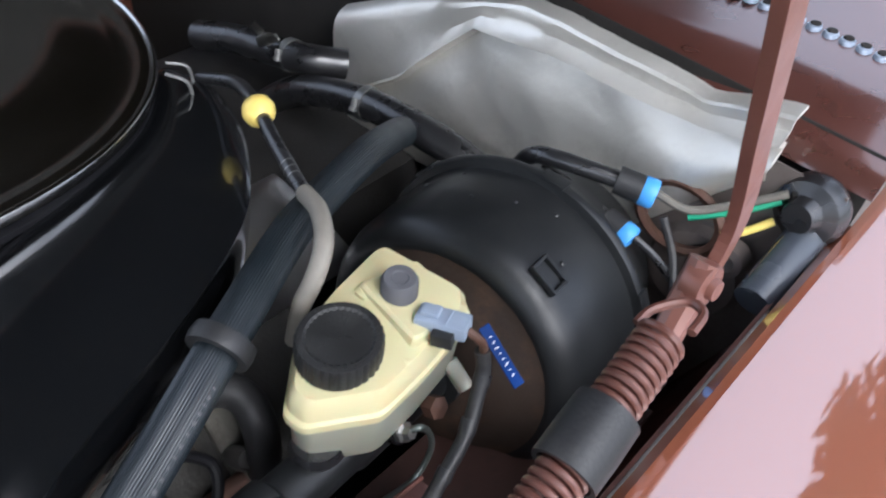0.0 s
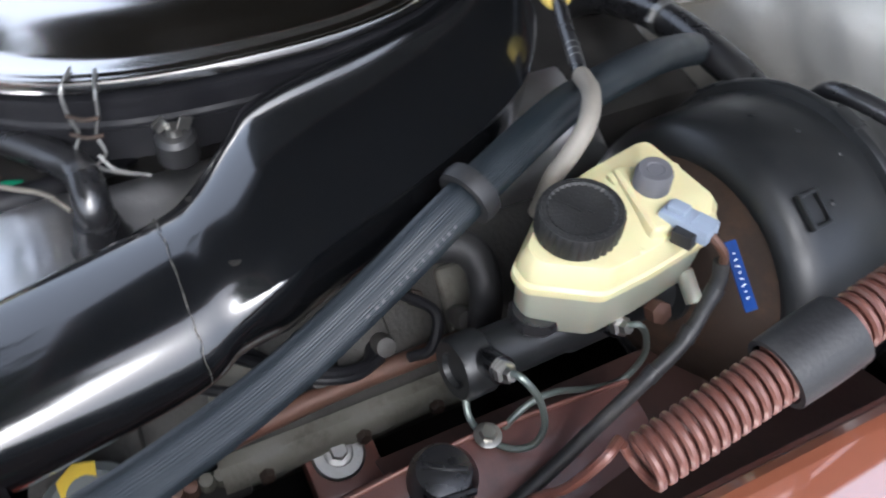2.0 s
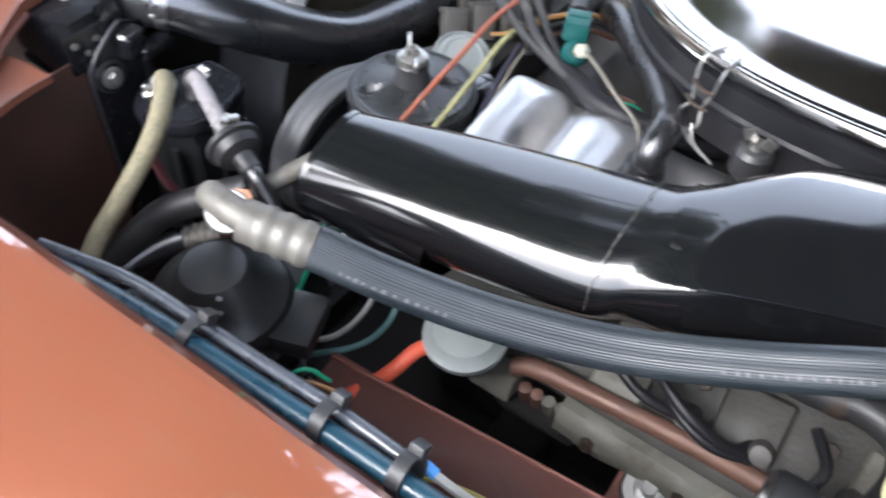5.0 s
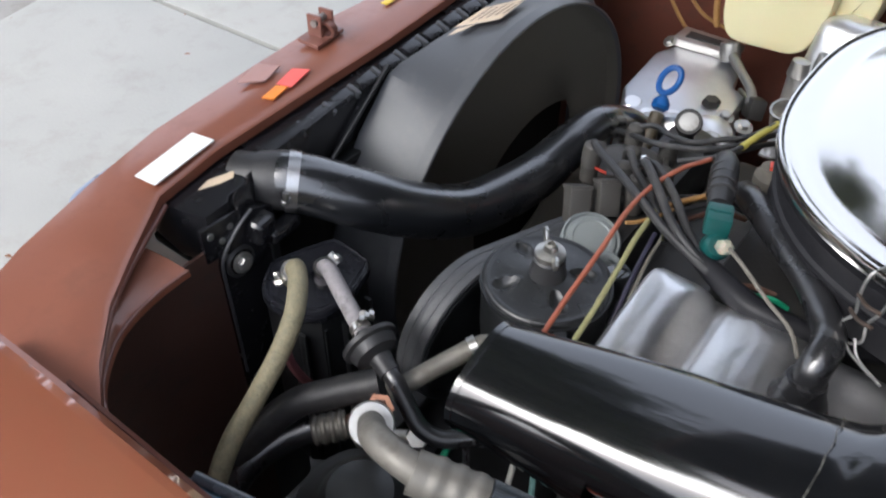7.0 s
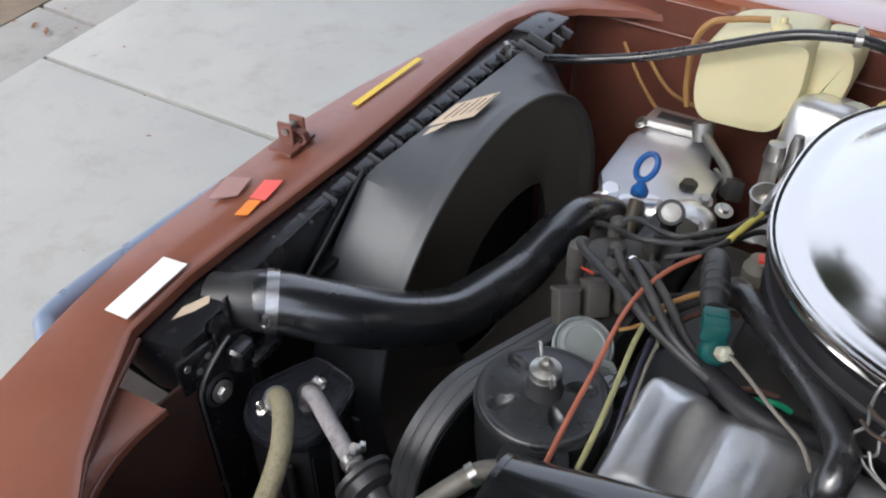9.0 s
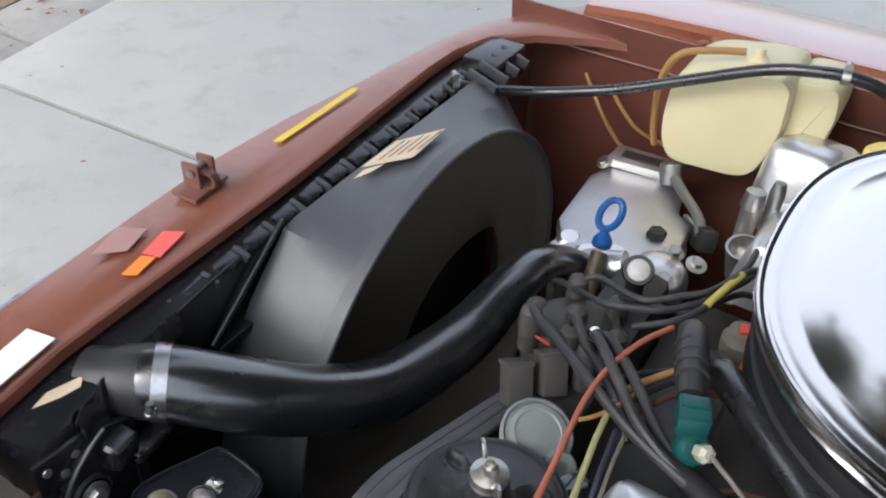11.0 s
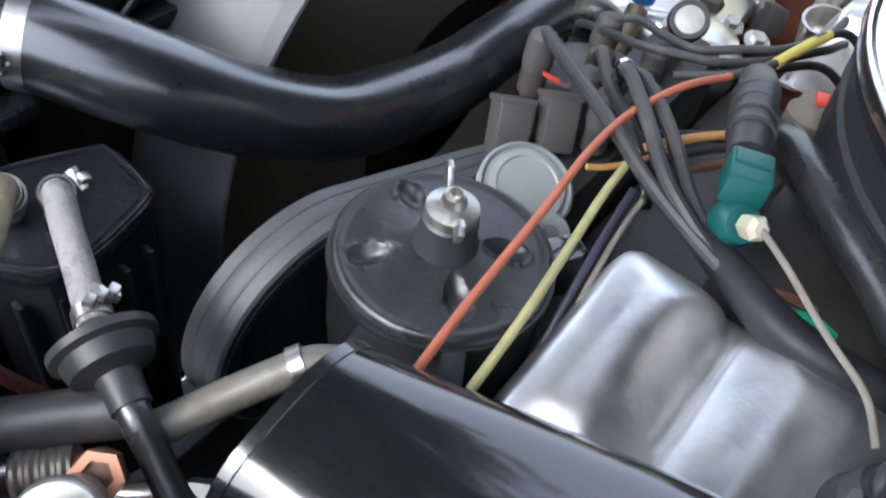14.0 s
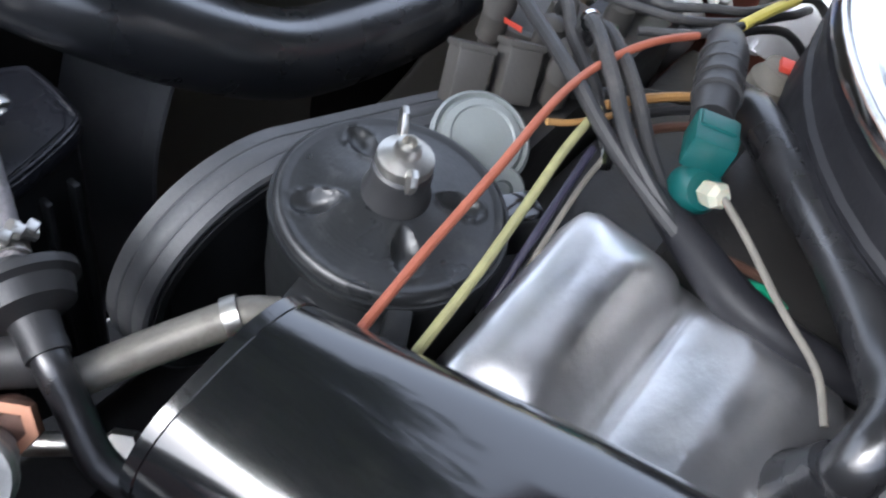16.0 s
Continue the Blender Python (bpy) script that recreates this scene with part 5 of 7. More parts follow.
for i in range(26):
    a = 2 * math.pi * i / 26 + 0.1
    if i % 7:
        part("raised_mark", box(cap_top(0.0240 * math.cos(a), 0.0240 * math.sin(a)), (0.0014, 0.0028, 0.0012), 0.0003, (0, 0, math.degrees(a))), CAP_BLACK, res)
part("raised_mark", box(cap_top(0.003, 0.003), (0.010, 0.0016, 0.0012), 0.0003, (0, 0, 30)), CAP_BLACK, res)
part("raised_mark", box(cap_top(-0.004, -0.004), (0.005, 0.0016, 0.0012), 0.0003, (0, 0, 30)), CAP_BLACK, res)
part("knob", lathe([(0.0105, 0), (0.0122, 0.002), (0.0122, 0.016), (0.0105, 0.0195), (0.006, 0.0195), (0.005, 0.0188), (0, 0.0188)], (-0.4795, -0.283, 0.960), (0, 0.05, 1), 28), KNOB_GREY, res, "grey rubber knob on the reservoir")
part("pedestal", lathe([(0.017, 0), (0.016, 0.006), (0.012, 0.010), (0, 0.010)], (-0.4795, -0.283, 0.953), (0, 0.05, 1), 24), CREAM, res)
part("moulded_rib", box((-0.462, -0.275, 0.956), (0.012, 0.022, 0.012), 0.004, (0, 0, 0)), CREAM, res)
part("moulded_step", box((-0.488, -0.289, 0.956), (0.058, 0.050, 0.014), 0.005, (7, 0, -8), seg=3), CREAM, res)
part("moulded_rib", box((-0.513, -0.262, 0.944), (0.010, 0.026, 0.020), 0.004, (7, 0, 6), seg=3), CREAM, res)
conn = thing("level_sensor_plug", (-0.508, -0.312, 0.955), "pale blue wiring plug on the reservoir", "plug")
part("plug", box((-0.516, -0.284, 0.966), (0.034, 0.016, 0.011), 0.002, (0, 8, 21)), PALE_BLUE, conn)
part("latch", box((-0.508, -0.281, 0.9725), (0.012, 0.009, 0.004), 0.001, (0, 8, 21)), PALE_BLUE, conn)
for k in range(3):
    part("ridge", box((-0.519 - 0.0045 * k, -0.2855 - 0.0017 * k, 0.9718), (0.0018, 0.013, 0.0016), 0.0004, (0, 8, 21)), PALE_BLUE, conn)
part("black_insert", box((-0.523, -0.2765, 0.963), (0.014, 0.009, 0.010), 0.001, (0, 8, 21)), BLACK_PLASTIC, conn)
part("wire_stub", tube([(-0.531, -0.290, 0.966), (-0.537, -0.293, 0.962), (-0.540, -0.297, 0.955), (-0.540, -0.300, 0.944)], 0.0030, 8), COPPER_PIPE, conn)
lead = thing("wire_loom", (-0.54, -0.30, 0.90), "black taped sensor wire hanging beside the reservoir", "wire")
part("sleeve", tube([(-0.539, -0.299, 0.947), (-0.543, -0.299, 0.932), (-0.549, -0.289, 0.916), (-0.557, -0.272, 0.900), (-0.562, -0.245, 0.880), (-0.566, -0.215, 0.858), (-0.572, -0.18, 0.835), (-0.58, -0.14, 0.82)], 0.0052, 12), RUBBER_OLD, lead)
for p, q in (((-0.5445, -0.298, 0.928), (-0.5465, -0.294, 0.922)), ((-0.5535, -0.279, 0.9065), (-0.5565, -0.273, 0.9005)), ((-0.5605, -0.252, 0.886), (-0.562, -0.246, 0.881))):
    part("tape_wrap", tube([p, q], 0.0060, 12), BLACK_PLASTIC, lead)
tag = thing("blue_cable_tag", (-0.54, -0.325, 0.91), "blue plastic cable tag with white markings", "tag")
T0, T1 = Vector((-0.525, -0.318, 0.943)), Vector((-0.562, -0.318, 0.914))
td = (T1 - T0).normalized()
tn = Vector((-0.45, 0.35, 0.80))
tn = (tn - td * tn.dot(td)).normalized()
tw = tn.cross(td)
tm = lambda at: Matrix.Translation(at) @ Matrix(((*td, 0), (*tw, 0), (*tn, 0), (0, 0, 0, 1))).transposed()
b = box((0, 0, 0), ((T1 - T0).length, 0.0085, 0.002), 0.0008)
b.transform(tm((T0 + T1) / 2))
part("strip", b, BLUE_TAG, tag)
for i in range(8):
    b = box((0, 0, 0), (0.0008, 0.0016 + 0.0008 * (i % 3), 0.0006), 0, (0, 0, 25 if i % 2 else -15))
    b.transform(tm(T0 + (T1 - T0) * (0.18 + 0.09 * i) + tn * 0.0011))
    part("mark", b, WHITE_PRINT, tag)
for nm, pts in (
    ("brake_line", [(-0.530, -0.160, 0.898), (-0.539, -0.163, 0.903), (-0.549, -0.172, 0.888), (-0.555, -0.177, 0.862), (-0.556, -0.172, 0.843), (-0.549, -0.161, 0.833), (-0.533, -0.151, 0.828), (-0.514, -0.148, 0.828), (-0.503, -0.151, 0.838), (-0.498, -0.162, 0.842), (-0.49, -0.19, 0.83)]),
    ("brake_line", [(-0.523, -0.255, 0.884), (-0.529, -0.262, 0.888), (-0.527, -0.277, 0.860), (-0.524, -0.285, 0.828), (-0.524, -0.272, 0.808), (-0.526, -0.240, 0.820), (-0.528, -0.205, 0.842), (-0.530, -0.180, 0.843), (-0.532, -0.158, 0.815), (-0.535, -0.14, 0.77)]),
):
    t = thing(nm, pts[0], "thin bent grey-green steel brake line", "brake line", "brake lines")
    part("line", tube(pts, 0.0024, 10), BRAKE_LINE, t)

vac = thing("vacuum_hose", (-0.36, -0.31, 0.97), "black vacuum hose with a yellow check ball and tan end", "hose")
part("black_section", tube([(-0.190, -0.345, 0.950), (-0.225, -0.352, 0.962), (-0.258, -0.342, 0.972), (-0.285, -0.331, 0.975), (-0.315, -0.318, 0.975), (-0.345, -0.307, 0.973), (-0.378, -0.296, 0.969)], 0.0055, 12), RUBBER, vac)
part("tan_section", tube([(-0.374, -0.297, 0.971), (-0.399, -0.286, 0.980), (-0.420, -0.272, 0.984), (-0.433, -0.259, 0.980), (-0.437, -0.248, 0.966), (-0.434, -0.241, 0.946), (-0.430, -0.238, 0.91)], 0.0066, 14), TAN_HOSE, vac)
part("check_ball", lathe([(0, -0.0115), (0.007, -0.0105), (0.0115, -0.006), (0.0130, 0), (0.0115, 0.006), (0.007, 0.0105), (0, 0.0115)], (-0.284, -0.331, 0.975), (0.9, -0.35, 0.05), 28), YELLOW, vac, "pale yellow check ball")
for i in range(3):
    part("printed_mark", lathe([(0.0056, -0.0006), (0.0059, -0.0006), (0.0059, 0.0006), (0.0056, 0.0006)], (-0.345 - 0.006 * i, -0.307 + 0.0021 * i, 0.9731 - 0.0008 * i), (0.93, -0.33, 0.02), 14), STEEL_DULL, vac)

# ---- hood hinge with its spring ----
hinge = thing("counterbalance_hinge", (-0.63, -0.35, 1.0), "brown painted hood hinge arm with a coiled counterbalance spring", "hinge")
arm = [(-0.630, -0.358, 1.015), (-0.630, -0.378, 1.070), (-0.630, -0.338, 1.155), (-0.630, -0.300, 1.228), (-0.630, -0.26, 1.30)]
apath = glide(arm, 8)
wide = Vector((0.0, 0.86, -0.50))
loops = []
for i, p in enumerate(apath):
    p = Vector(p)
    t = (Vector(apath[min(i + 1, len(apath) - 1)]) - Vector(apath[max(i - 1, 0)])).normalized()
    w = t.cross(Vector((1, 0, 0))).normalized() * 0.0085
    h = Vector((0.0035, 0, 0))
    loops.append([p + w + h, p - w + h, p - w - h, p + w - h])
part("arm", rings(bmesh.new(), loops), HINGE, hinge, smooth=False)
part("lower_link", tube([(-0.628, -0.362, 1.052, 0.010), (-0.630, -0.345, 1.025, 0.0095), (-0.634, -0.318, 1.000, 0.008)], 0.009, 10), HINGE, hinge)
part("pivot", lathe([(0.013, -0.006), (0.014, 0.0), (0.013, 0.006), (0.007, 0.007), (0.006, 0.011), (0, 0.012)], (-0.631, -0.357, 1.041), (-1, 0.1, 0.15), 24), HINGE, hinge)
S0, S1 = Vector((-0.639, -0.297, 1.049)), Vector((-0.648, -0.143, 1.003))
sd = (S1 - S0).normalized()
su = sd.cross(Vector((0, 0, 1))).normalized()
sv = su.cross(sd)
helix = []
turns, per = 29, 14
for i in range(turns * per + 1):
    a = 2 * math.pi * i / per
    helix.append(S0 + (S1 - S0) * (i / (turns * per)) + (su * math.cos(a) + sv * math.sin(a)) * 0.0118)
part("coil", tube([tuple(p) for p in helix], 0.0023, 8, 1), COPPER_SPRING, hinge, "copper-coloured coil spring")
part("hook", tube([tuple(S0 + su * 0.0145), tuple(S0 - sd * 0.012 + su * 0.012), tuple(S0 - sd * 0.026), tuple(S0 - sd * 0.022 - su * 0.010 + sv * 0.004), tuple(S0 - sd * 0.008 - su * 0.011 + sv * 0.006)], 0.0027, 8), COPPER_SPRING, hinge)
part("tail", tube([tuple(S1 + su * 0.0145), tuple(S1 + sd * 0.012 + su * 0.010 + sv * 0.004), (-0.628, -0.128, 0.957), (-0.612, -0.125, 0.915), (-0.600, -0.12, 0.86)], 0.0027, 8), COPPER_SPRING, hinge)
sm = S0 + sd * 0.068
part("sleeve", lathe([(0.0150, -0.019), (0.0178, -0.019), (0.0182, 0), (0.0178, 0.019), (0.0150, 0.019)], sm, sd, 32), RUBBER_OLD, hinge, "dull grey rubber sleeve round the spring")

# ---- engine ----
eng = thing("engine_block", (-0.09, -0.05, 0.45), "oily dark V8 engine block below the air cleaner", "engine")
part("block", box((-0.09, -0.06, 0.555), (0.36, 0.60, 0.44), 0.02), ENGINE_DARK, eng)
part("manifold", box((-0.09, -0.06, 0.80), (0.24, 0.42, 0.12), 0.02), ENGINE_DARK, eng)
part("left_head", box((-0.345, -0.08, 0.735), (0.13, 0.50, 0.10), 0.015, (0, -38, 0)), ENGINE, eng)
hm = pose(-0.345, -0.08, 0.735, 0, -38, 0)
for k, y in enumerate((0.16, 0.06, -0.04, -0.14)):
    b = box((-0.012, y, 0.0515), (0.066, 0.052 - 0.006 * (k % 2), 0.014), 0.006, (0, 0, 3 * (k % 3) - 3), seg=3)
    b.transform(hm)
    part("port_boss", b, PALE_CAST if k % 2 else ENGINE, eng)
    b = lathe([(0, 0), (0.0075, 0), (0.0075, 0.005), (0.006, 0.006), (0, 0.006)], (0.004, y + 0.044, 0.050), (0, 0, 1), 6)
    b.transform(hm)
    part("head_bolt", b, RUSTY, eng)
part("right_head", box((0.16, -0.08, 0.735), (0.13, 0.50, 0.10), 0.015, (0, 38, 0)), ENGINE, eng)
part("timing_cover", box((-0.09, 0.27, 0.68), (0.26, 0.06, 0.30), 0.02), ENGINE_DARK, eng)
part("bellhousing", box((-0.09, -0.47, 0.62), (0.34, 0.24, 0.36), 0.04), ENGINE_DARK, eng)
under = thing("subframe", (-0.2, 0, 0.3), "dark steel subframe below the engine", "subframe")
part("plate", box((-0.155, 0.0, 0.33), (0.96, 1.15, 0.02), 0.004), ENGINE_DARK, under)
for y in (-0.4, 0.1, 0.45):
    part("crossmember", box((-0.155, y, 0.365), (0.94, 0.07, 0.05), 0.008), ENGINE_DARK, under)


def ease(v):
    v = min(1.0, max(0.0, v))
    return v * v * (3 - 2 * v)


def pillow(v):
    v = min(1.0, max(0.0, v))
    return math.sqrt(1 - (1 - v) ** 2) * 0.6 + 0.4 * ease(v)


def inside(x, y, x0, x1, y0, y1, r):
    """How far a point lies within a rectangle with rounded corners."""
    qx = abs(x - (x0 + x1) / 2) - (x1 - x0) / 2 + r
    qy = abs(y - (y0 + y1) / 2) - (y1 - y0) / 2 + r
    return r - math.hypot(max(qx, 0), max(qy, 0)) - min(max(qx, qy), 0.0)


def cover(s, rear):
    """A cast cover with two raised pads at its front and a narrow rear."""
    us = [0, 0.012, 0.03, 0.05, 0.075, 0.10, 0.13, 0.17] + [0.21 + 0.045 * i for i in range(14)] + [0.84, 0.88, 0.91, 0.935, 0.955, 0.975, 0.99, 1.0]
    ys = [0.199 - 0.0022 * i for i in range(76)] + [0.02 - 0.03 * i for i in range(int((0.02 - rear) / 0.03))] + [rear]
    rows = []
    for y in ys:
        step = 0.050 * ease((0.034 - y) / 0.03)   # the outer side steps in behind the pads, standing in for shade there
        row = []
        for u in us:
            x = -0.236 - (0.150 - step) * u
            top = 0.873 - 0.17 * max(0.0, -0.262 - x)
            rim = pillow(inside(x, y, -0.386 + step, -0.236, rear, 0.199, 0.022) / 0.016)
            pad = max(pillow(inside(x, y, -0.380, -0.242, 0.124, 0.197, 0.024) / 0.034), pillow(inside(x, y, -0.378, -0.242, 0.036, 0.117, 0.024) / 0.036))
            row.append((s(x), y, top + 0.017 * pad - 0.052 * (1 - rim) + 0.0006 * noise.noise((x * 40, y * 40, 2))))
        rows.append(row)
    return sheet(rows, 0.003)


lvc = thing("valve_cover", (-0.32, -0.1, 0.77), "polished cast aluminium valve cover, stained and scuffed", "valve cover", "valve covers")
part("casting", cover(lambda x: x, -0.40), ALU, lvc, sharp=70)
part("gasket_rail", box((-0.372, 0.1, 0.797), (0.018, 0.18, 0.010), 0.003), ENGINE_DARK, lvc)
grom = thing("breather_elbow", (-0.30, 0.035, 0.90), "black rubber breather hose ending in an elbow on the valve cover", "hose")
part("hose", tube([(-0.112, 0.165, 0.880), (-0.140, 0.150, 0.897), (-0.178, 0.115, 0.905), (-0.218, 0.074, 0.908), (-0.258, 0.046, 0.912), (-0.285, 0.036, 0.918), (-0.305, 0.036, 0.908), (-0.312, 0.037, 0.885)], 0.0125, 16), RUBBER, grom)
part("boot", lathe([(0.018, 0), (0.022, 0.003), (0.022, 0.012), (0.018, 0.020), (0.015, 0.034), (0, 0.034)], (-0.311, 0.037, 0.866), (0.05, 0, 1), 24), RUBBER, grom)
part("spring_clip", lathe([(0.0222, 0), (0.0238, 0), (0.0238, 0.004), (0.0222, 0.004)], (-0.311, 0.037, 0.868), (0.05, 0, 1), 24), COPPER_PIPE, grom, "rusty spring clip")

pump = thing("power_steering_pump", (-0.308, 0.252, 0.70), "black power steering pump reservoir with a wing-nut filler cap", "pump")
PC, PZ = (-0.315, 0.255), 0.868
part("can", lathe([(0, -0.12), (0.050, -0.12), (0.056, -0.05), (0.056, -0.012), (0.0565, -0.006), (0.0545, -0.003)], (*PC, 0.868), (0, 0, 1), 48), BLACK_SATIN, pump)
hollows = [(141, 0.037, 1.0), (310, 0.031, 0.9), (65, 0.036, 0.8), (229, 0.032, 0.7)]
prof_r = [(0.0555, -0.006), (0.0555, 0.002), (0.0535, 0.0045), (0.0515, 0.0050), (0.0495, 0.0040)] + [(0.0485 - 0.0011 * i, 0.0040 + 0.0058 * (i / 28) ** 1.6) for i in range(29)]
loops = []
for r, h in prof_r:
    ring_pts = []
    for i in range(120):
        a = 2 * math.pi * i / 120
        dip = 0.0
        for ha, hr, hk in hollows:
            along = r * math.cos(a - radians(ha)) - hr
            side = r * math.sin(a - radians(ha))
            wide = 0.0068 + 0.10 * along
            q = math.hypot(along / 0.0125, side / max(0.003, wide)) if math.cos(a - radians(ha)) > 0 else 9.0
            if r < 0.049 and q < 1.25:
                dip += hk * (0.0055 * max(0.0, 1 - q * q) - 0.0012 * math.exp(-((q - 1.05) / 0.12) ** 2))
        groove = 0.00018 * math.sin(r * 2600) if r < 0.049 else 0.0
        ring_pts.append((PC[0] + r * math.cos(a), PC[1] + r * math.sin(a), PZ + h - dip + groove))
    loops.append(ring_pts)
part("cover_plate", rings(bmesh.new(), loops), PUMP_LID, pump, "dusty black cover with pressed hollows", sharp=60)
part("rim_bead", lathe([(0.0548, 0.0), (0.0575, 0.0), (0.0580, -0.0025), (0.0570, -0.005), (0.0548, -0.005)], (*PC, PZ), (0, 0, 1), 64), BLACK_SATIN, pump)
part("filler_neck", lathe([(0.0165, 0), (0.0165, 0.004), (0.0145, 0.008), (0.0140, 0.020), (0.012, 0.022), (0, 0.022)], (*PC, PZ + 0.008), (0, 0, 1), 28), BLACK_PLASTIC, pump)
part("wing_nut", lathe([(0.0125, 0), (0.0135, 0.002), (0.0130, 0.006), (0.009, 0.008), (0.0065, 0.009), (0.0055, 0.014), (0.0035, 0.015), (0.003, 0.010), (0, 0.010)], (*PC, PZ + 0.029), (0, 0, 1), 20), STEEL, pump, "cast bright wing nut")
for s in (-1, 1):
    part("wing", slab([(-0.0045, 0), (0.0045, 0), (0.0052, 0.006), (0.0040, 0.012), (0.0, 0.0145), (-0.0038, 0.012), (-0.005, 0.006)], -0.0016, 0.0016, 0.0006, m=pose(PC[0] + s * 0.010, PC[1] + s * 0.010, PZ + 0.032, 90, 0, 45) @ pose(0, 0, 0, 0, 0, -s * 30)), STEEL, pump)
part("bracket", box((-0.345, 0.222, 0.83), (0.07, 0.012, 0.075), 0.003, (0, 0, 30)), BLACK_SATIN, pump)
part("bracket_foot", box((-0.375, 0.235, 0.845), (0.025, 0.05, 0.03), 0.004, (0, 0, 10)), BLACK_SATIN, pump)
part("spout", box((-0.268, 0.214, 0.852), (0.03, 0.02, 0.03), 0.004, (0, 0, -30)), BLACK_GLOSS, pump)
belt = thing("drive_belt", (-0.33, 0.33, 0.70), "worn grey-black fan belt on a steel pulley", "belt")
bc = (-0.331, 0.326, 0.776)
loopb = [(bc[0] + 0.076 * math.cos(radians(a)), bc[2] + 0.076 * math.sin(radians(a))) for a in range(245, 70, -7)]
loopb = [(-0.10, 0.640)] + loopb + [(-0.200, 0.815), (-0.135, 0.793), (-0.06, 0.768)]
prof = [(-0.0135, -0.004), (-0.0145, 0.001), (-0.0132, 0.0030), (-0.0060, 0.0034), (-0.0052, 0.0028), (-0.0044, 0.0034), (0.0044, 0.0034), (0.0052, 0.0028), (0.0060, 0.0034), (0.0132, 0.0030), (0.0145, 0.001), (0.0135, -0.004)]
loops = []
for i, (x, z) in enumerate(loopb):
    a, b = loopb[max(0, i - 1)], loopb[min(len(loopb) - 1, i + 1)]
    tx, tz = b[0] - a[0], b[1] - a[1]
    l = math.hypot(tx, tz)
    ox, oz = -tz / l, tx / l
    loops.append([(x + ox * h, bc[1] + w - 0.12 * (x - bc[0]), z + oz * h) for w, h in prof])
part("band", rings(bmesh.new(), loops), BELT, belt, sharp=40)
part("pulley", lathe([(0, -0.008), (0.03, -0.010), (0.055, -0.006), (0.068, -0.016), (0.073, -0.016), (0.071, -0.012), (0.071, 0.012), (0.073, 0.016), (0.055, 0.006), (0, 0.006)], bc, (0.12, 1, 0), 48), BLACK_SATIN, belt)
part("frayed_lump", box((-0.3735, 0.343, 0.826), (0.020, 0.010, 0.012), 0.004, (0, -42, 0), seg=3), BELT, belt, "frayed lump on the belt edge")

fp = thing("vacuum_advance", (-0.223, 0.262, 0.80), "grey cast round diaphragm can with a side port", "diaphragm")
part("can", lathe([(0, -0.04), (0.023, -0.04), (0.026, -0.008), (0.0285, -0.006), (0.0288, -0.001), (0.0268, 0.0012), (0.0250, -0.0015), (0.0225, 0.0030), (0.0185, 0.0040), (0.0175, 0.0030), (0, 0.0040)], (-0.229, 0.259, 0.852), (-0.28, -0.30, 0.9), 32), CAST_GREY, fp)
part("port", lathe([(0.013, -0.02), (0.014, 0), (0.012, 0.003), (0.006, 0.003), (0.005, 0.001), (0, 0.001)], (-0.240, 0.233, 0.840), (-0.45, -0.5, 0.75), 20), CAST_GREY, fp)
for nm, m, r, pts, lab, cat_ in (
    ("orange_tube", ORANGE_TUBE, 0.0023, [(-0.405, 0.210, 0.900), (-0.355, 0.216, 0.902), (-0.290, 0.222, 0.905), (-0.245, 0.227, 0.907), (-0.215, 0.229, 0.906), (-0.185, 0.227, 0.906), (-0.150, 0.217, 0.908), (-0.118, 0.203, 0.906)], "faded orange vacuum tube across the engine", "tube"),
    ("yellow_tube", OLIVE_TUBE, 0.0024, [(-0.385, 0.192, 0.890), (-0.340, 0.196, 0.895), (-0.290, 0.203, 0.897), (-0.250, 0.209, 0.898), (-0.222, 0.212, 0.896), (-0.205, 0.214, 0.895)], "faded yellow-green vacuum tube", "tube"),
    ("orange_wire", TAN_TUBE, 0.0018, [(-0.232, 0.228, 0.892), (-0.222, 0.220, 0.891), (-0.205, 0.212, 0.889), (-0.180, 0.205, 0.885)], "short orange wire across the yellow tube", "wire"),
    ("purple_wire", VIOLET, 0.0022, [(-0.355, 0.185, 0.815), (-0.310, 0.192, 0.852), (-0.262, 0.198, 0.876), (-0.222, 0.203, 0.886)], "dark violet wire beside the yellow tube", "wire"),
    ("grey_wire", BOOT_PALE, 0.0016, [(-0.340, 0.180, 0.83), (-0.295, 0.188, 0.862), (-0.250, 0.194, 0.880), (-0.222, 0.196, 0.885)], "thin pale wire with a bright end", "wire"),
    ("yellow_band_lead", YELLOW_WIRE, 0.0035, [(-0.069, 0.191, 0.897), (-0.042, 0.184, 0.900), (-0.016, 0.177, 0.901)], "dull yellow sleeve on an ignition lead", "wire"),
):
    t = thing(nm, pts[0], lab, cat_)
    part("line", tube(pts, r, 10), m, t)
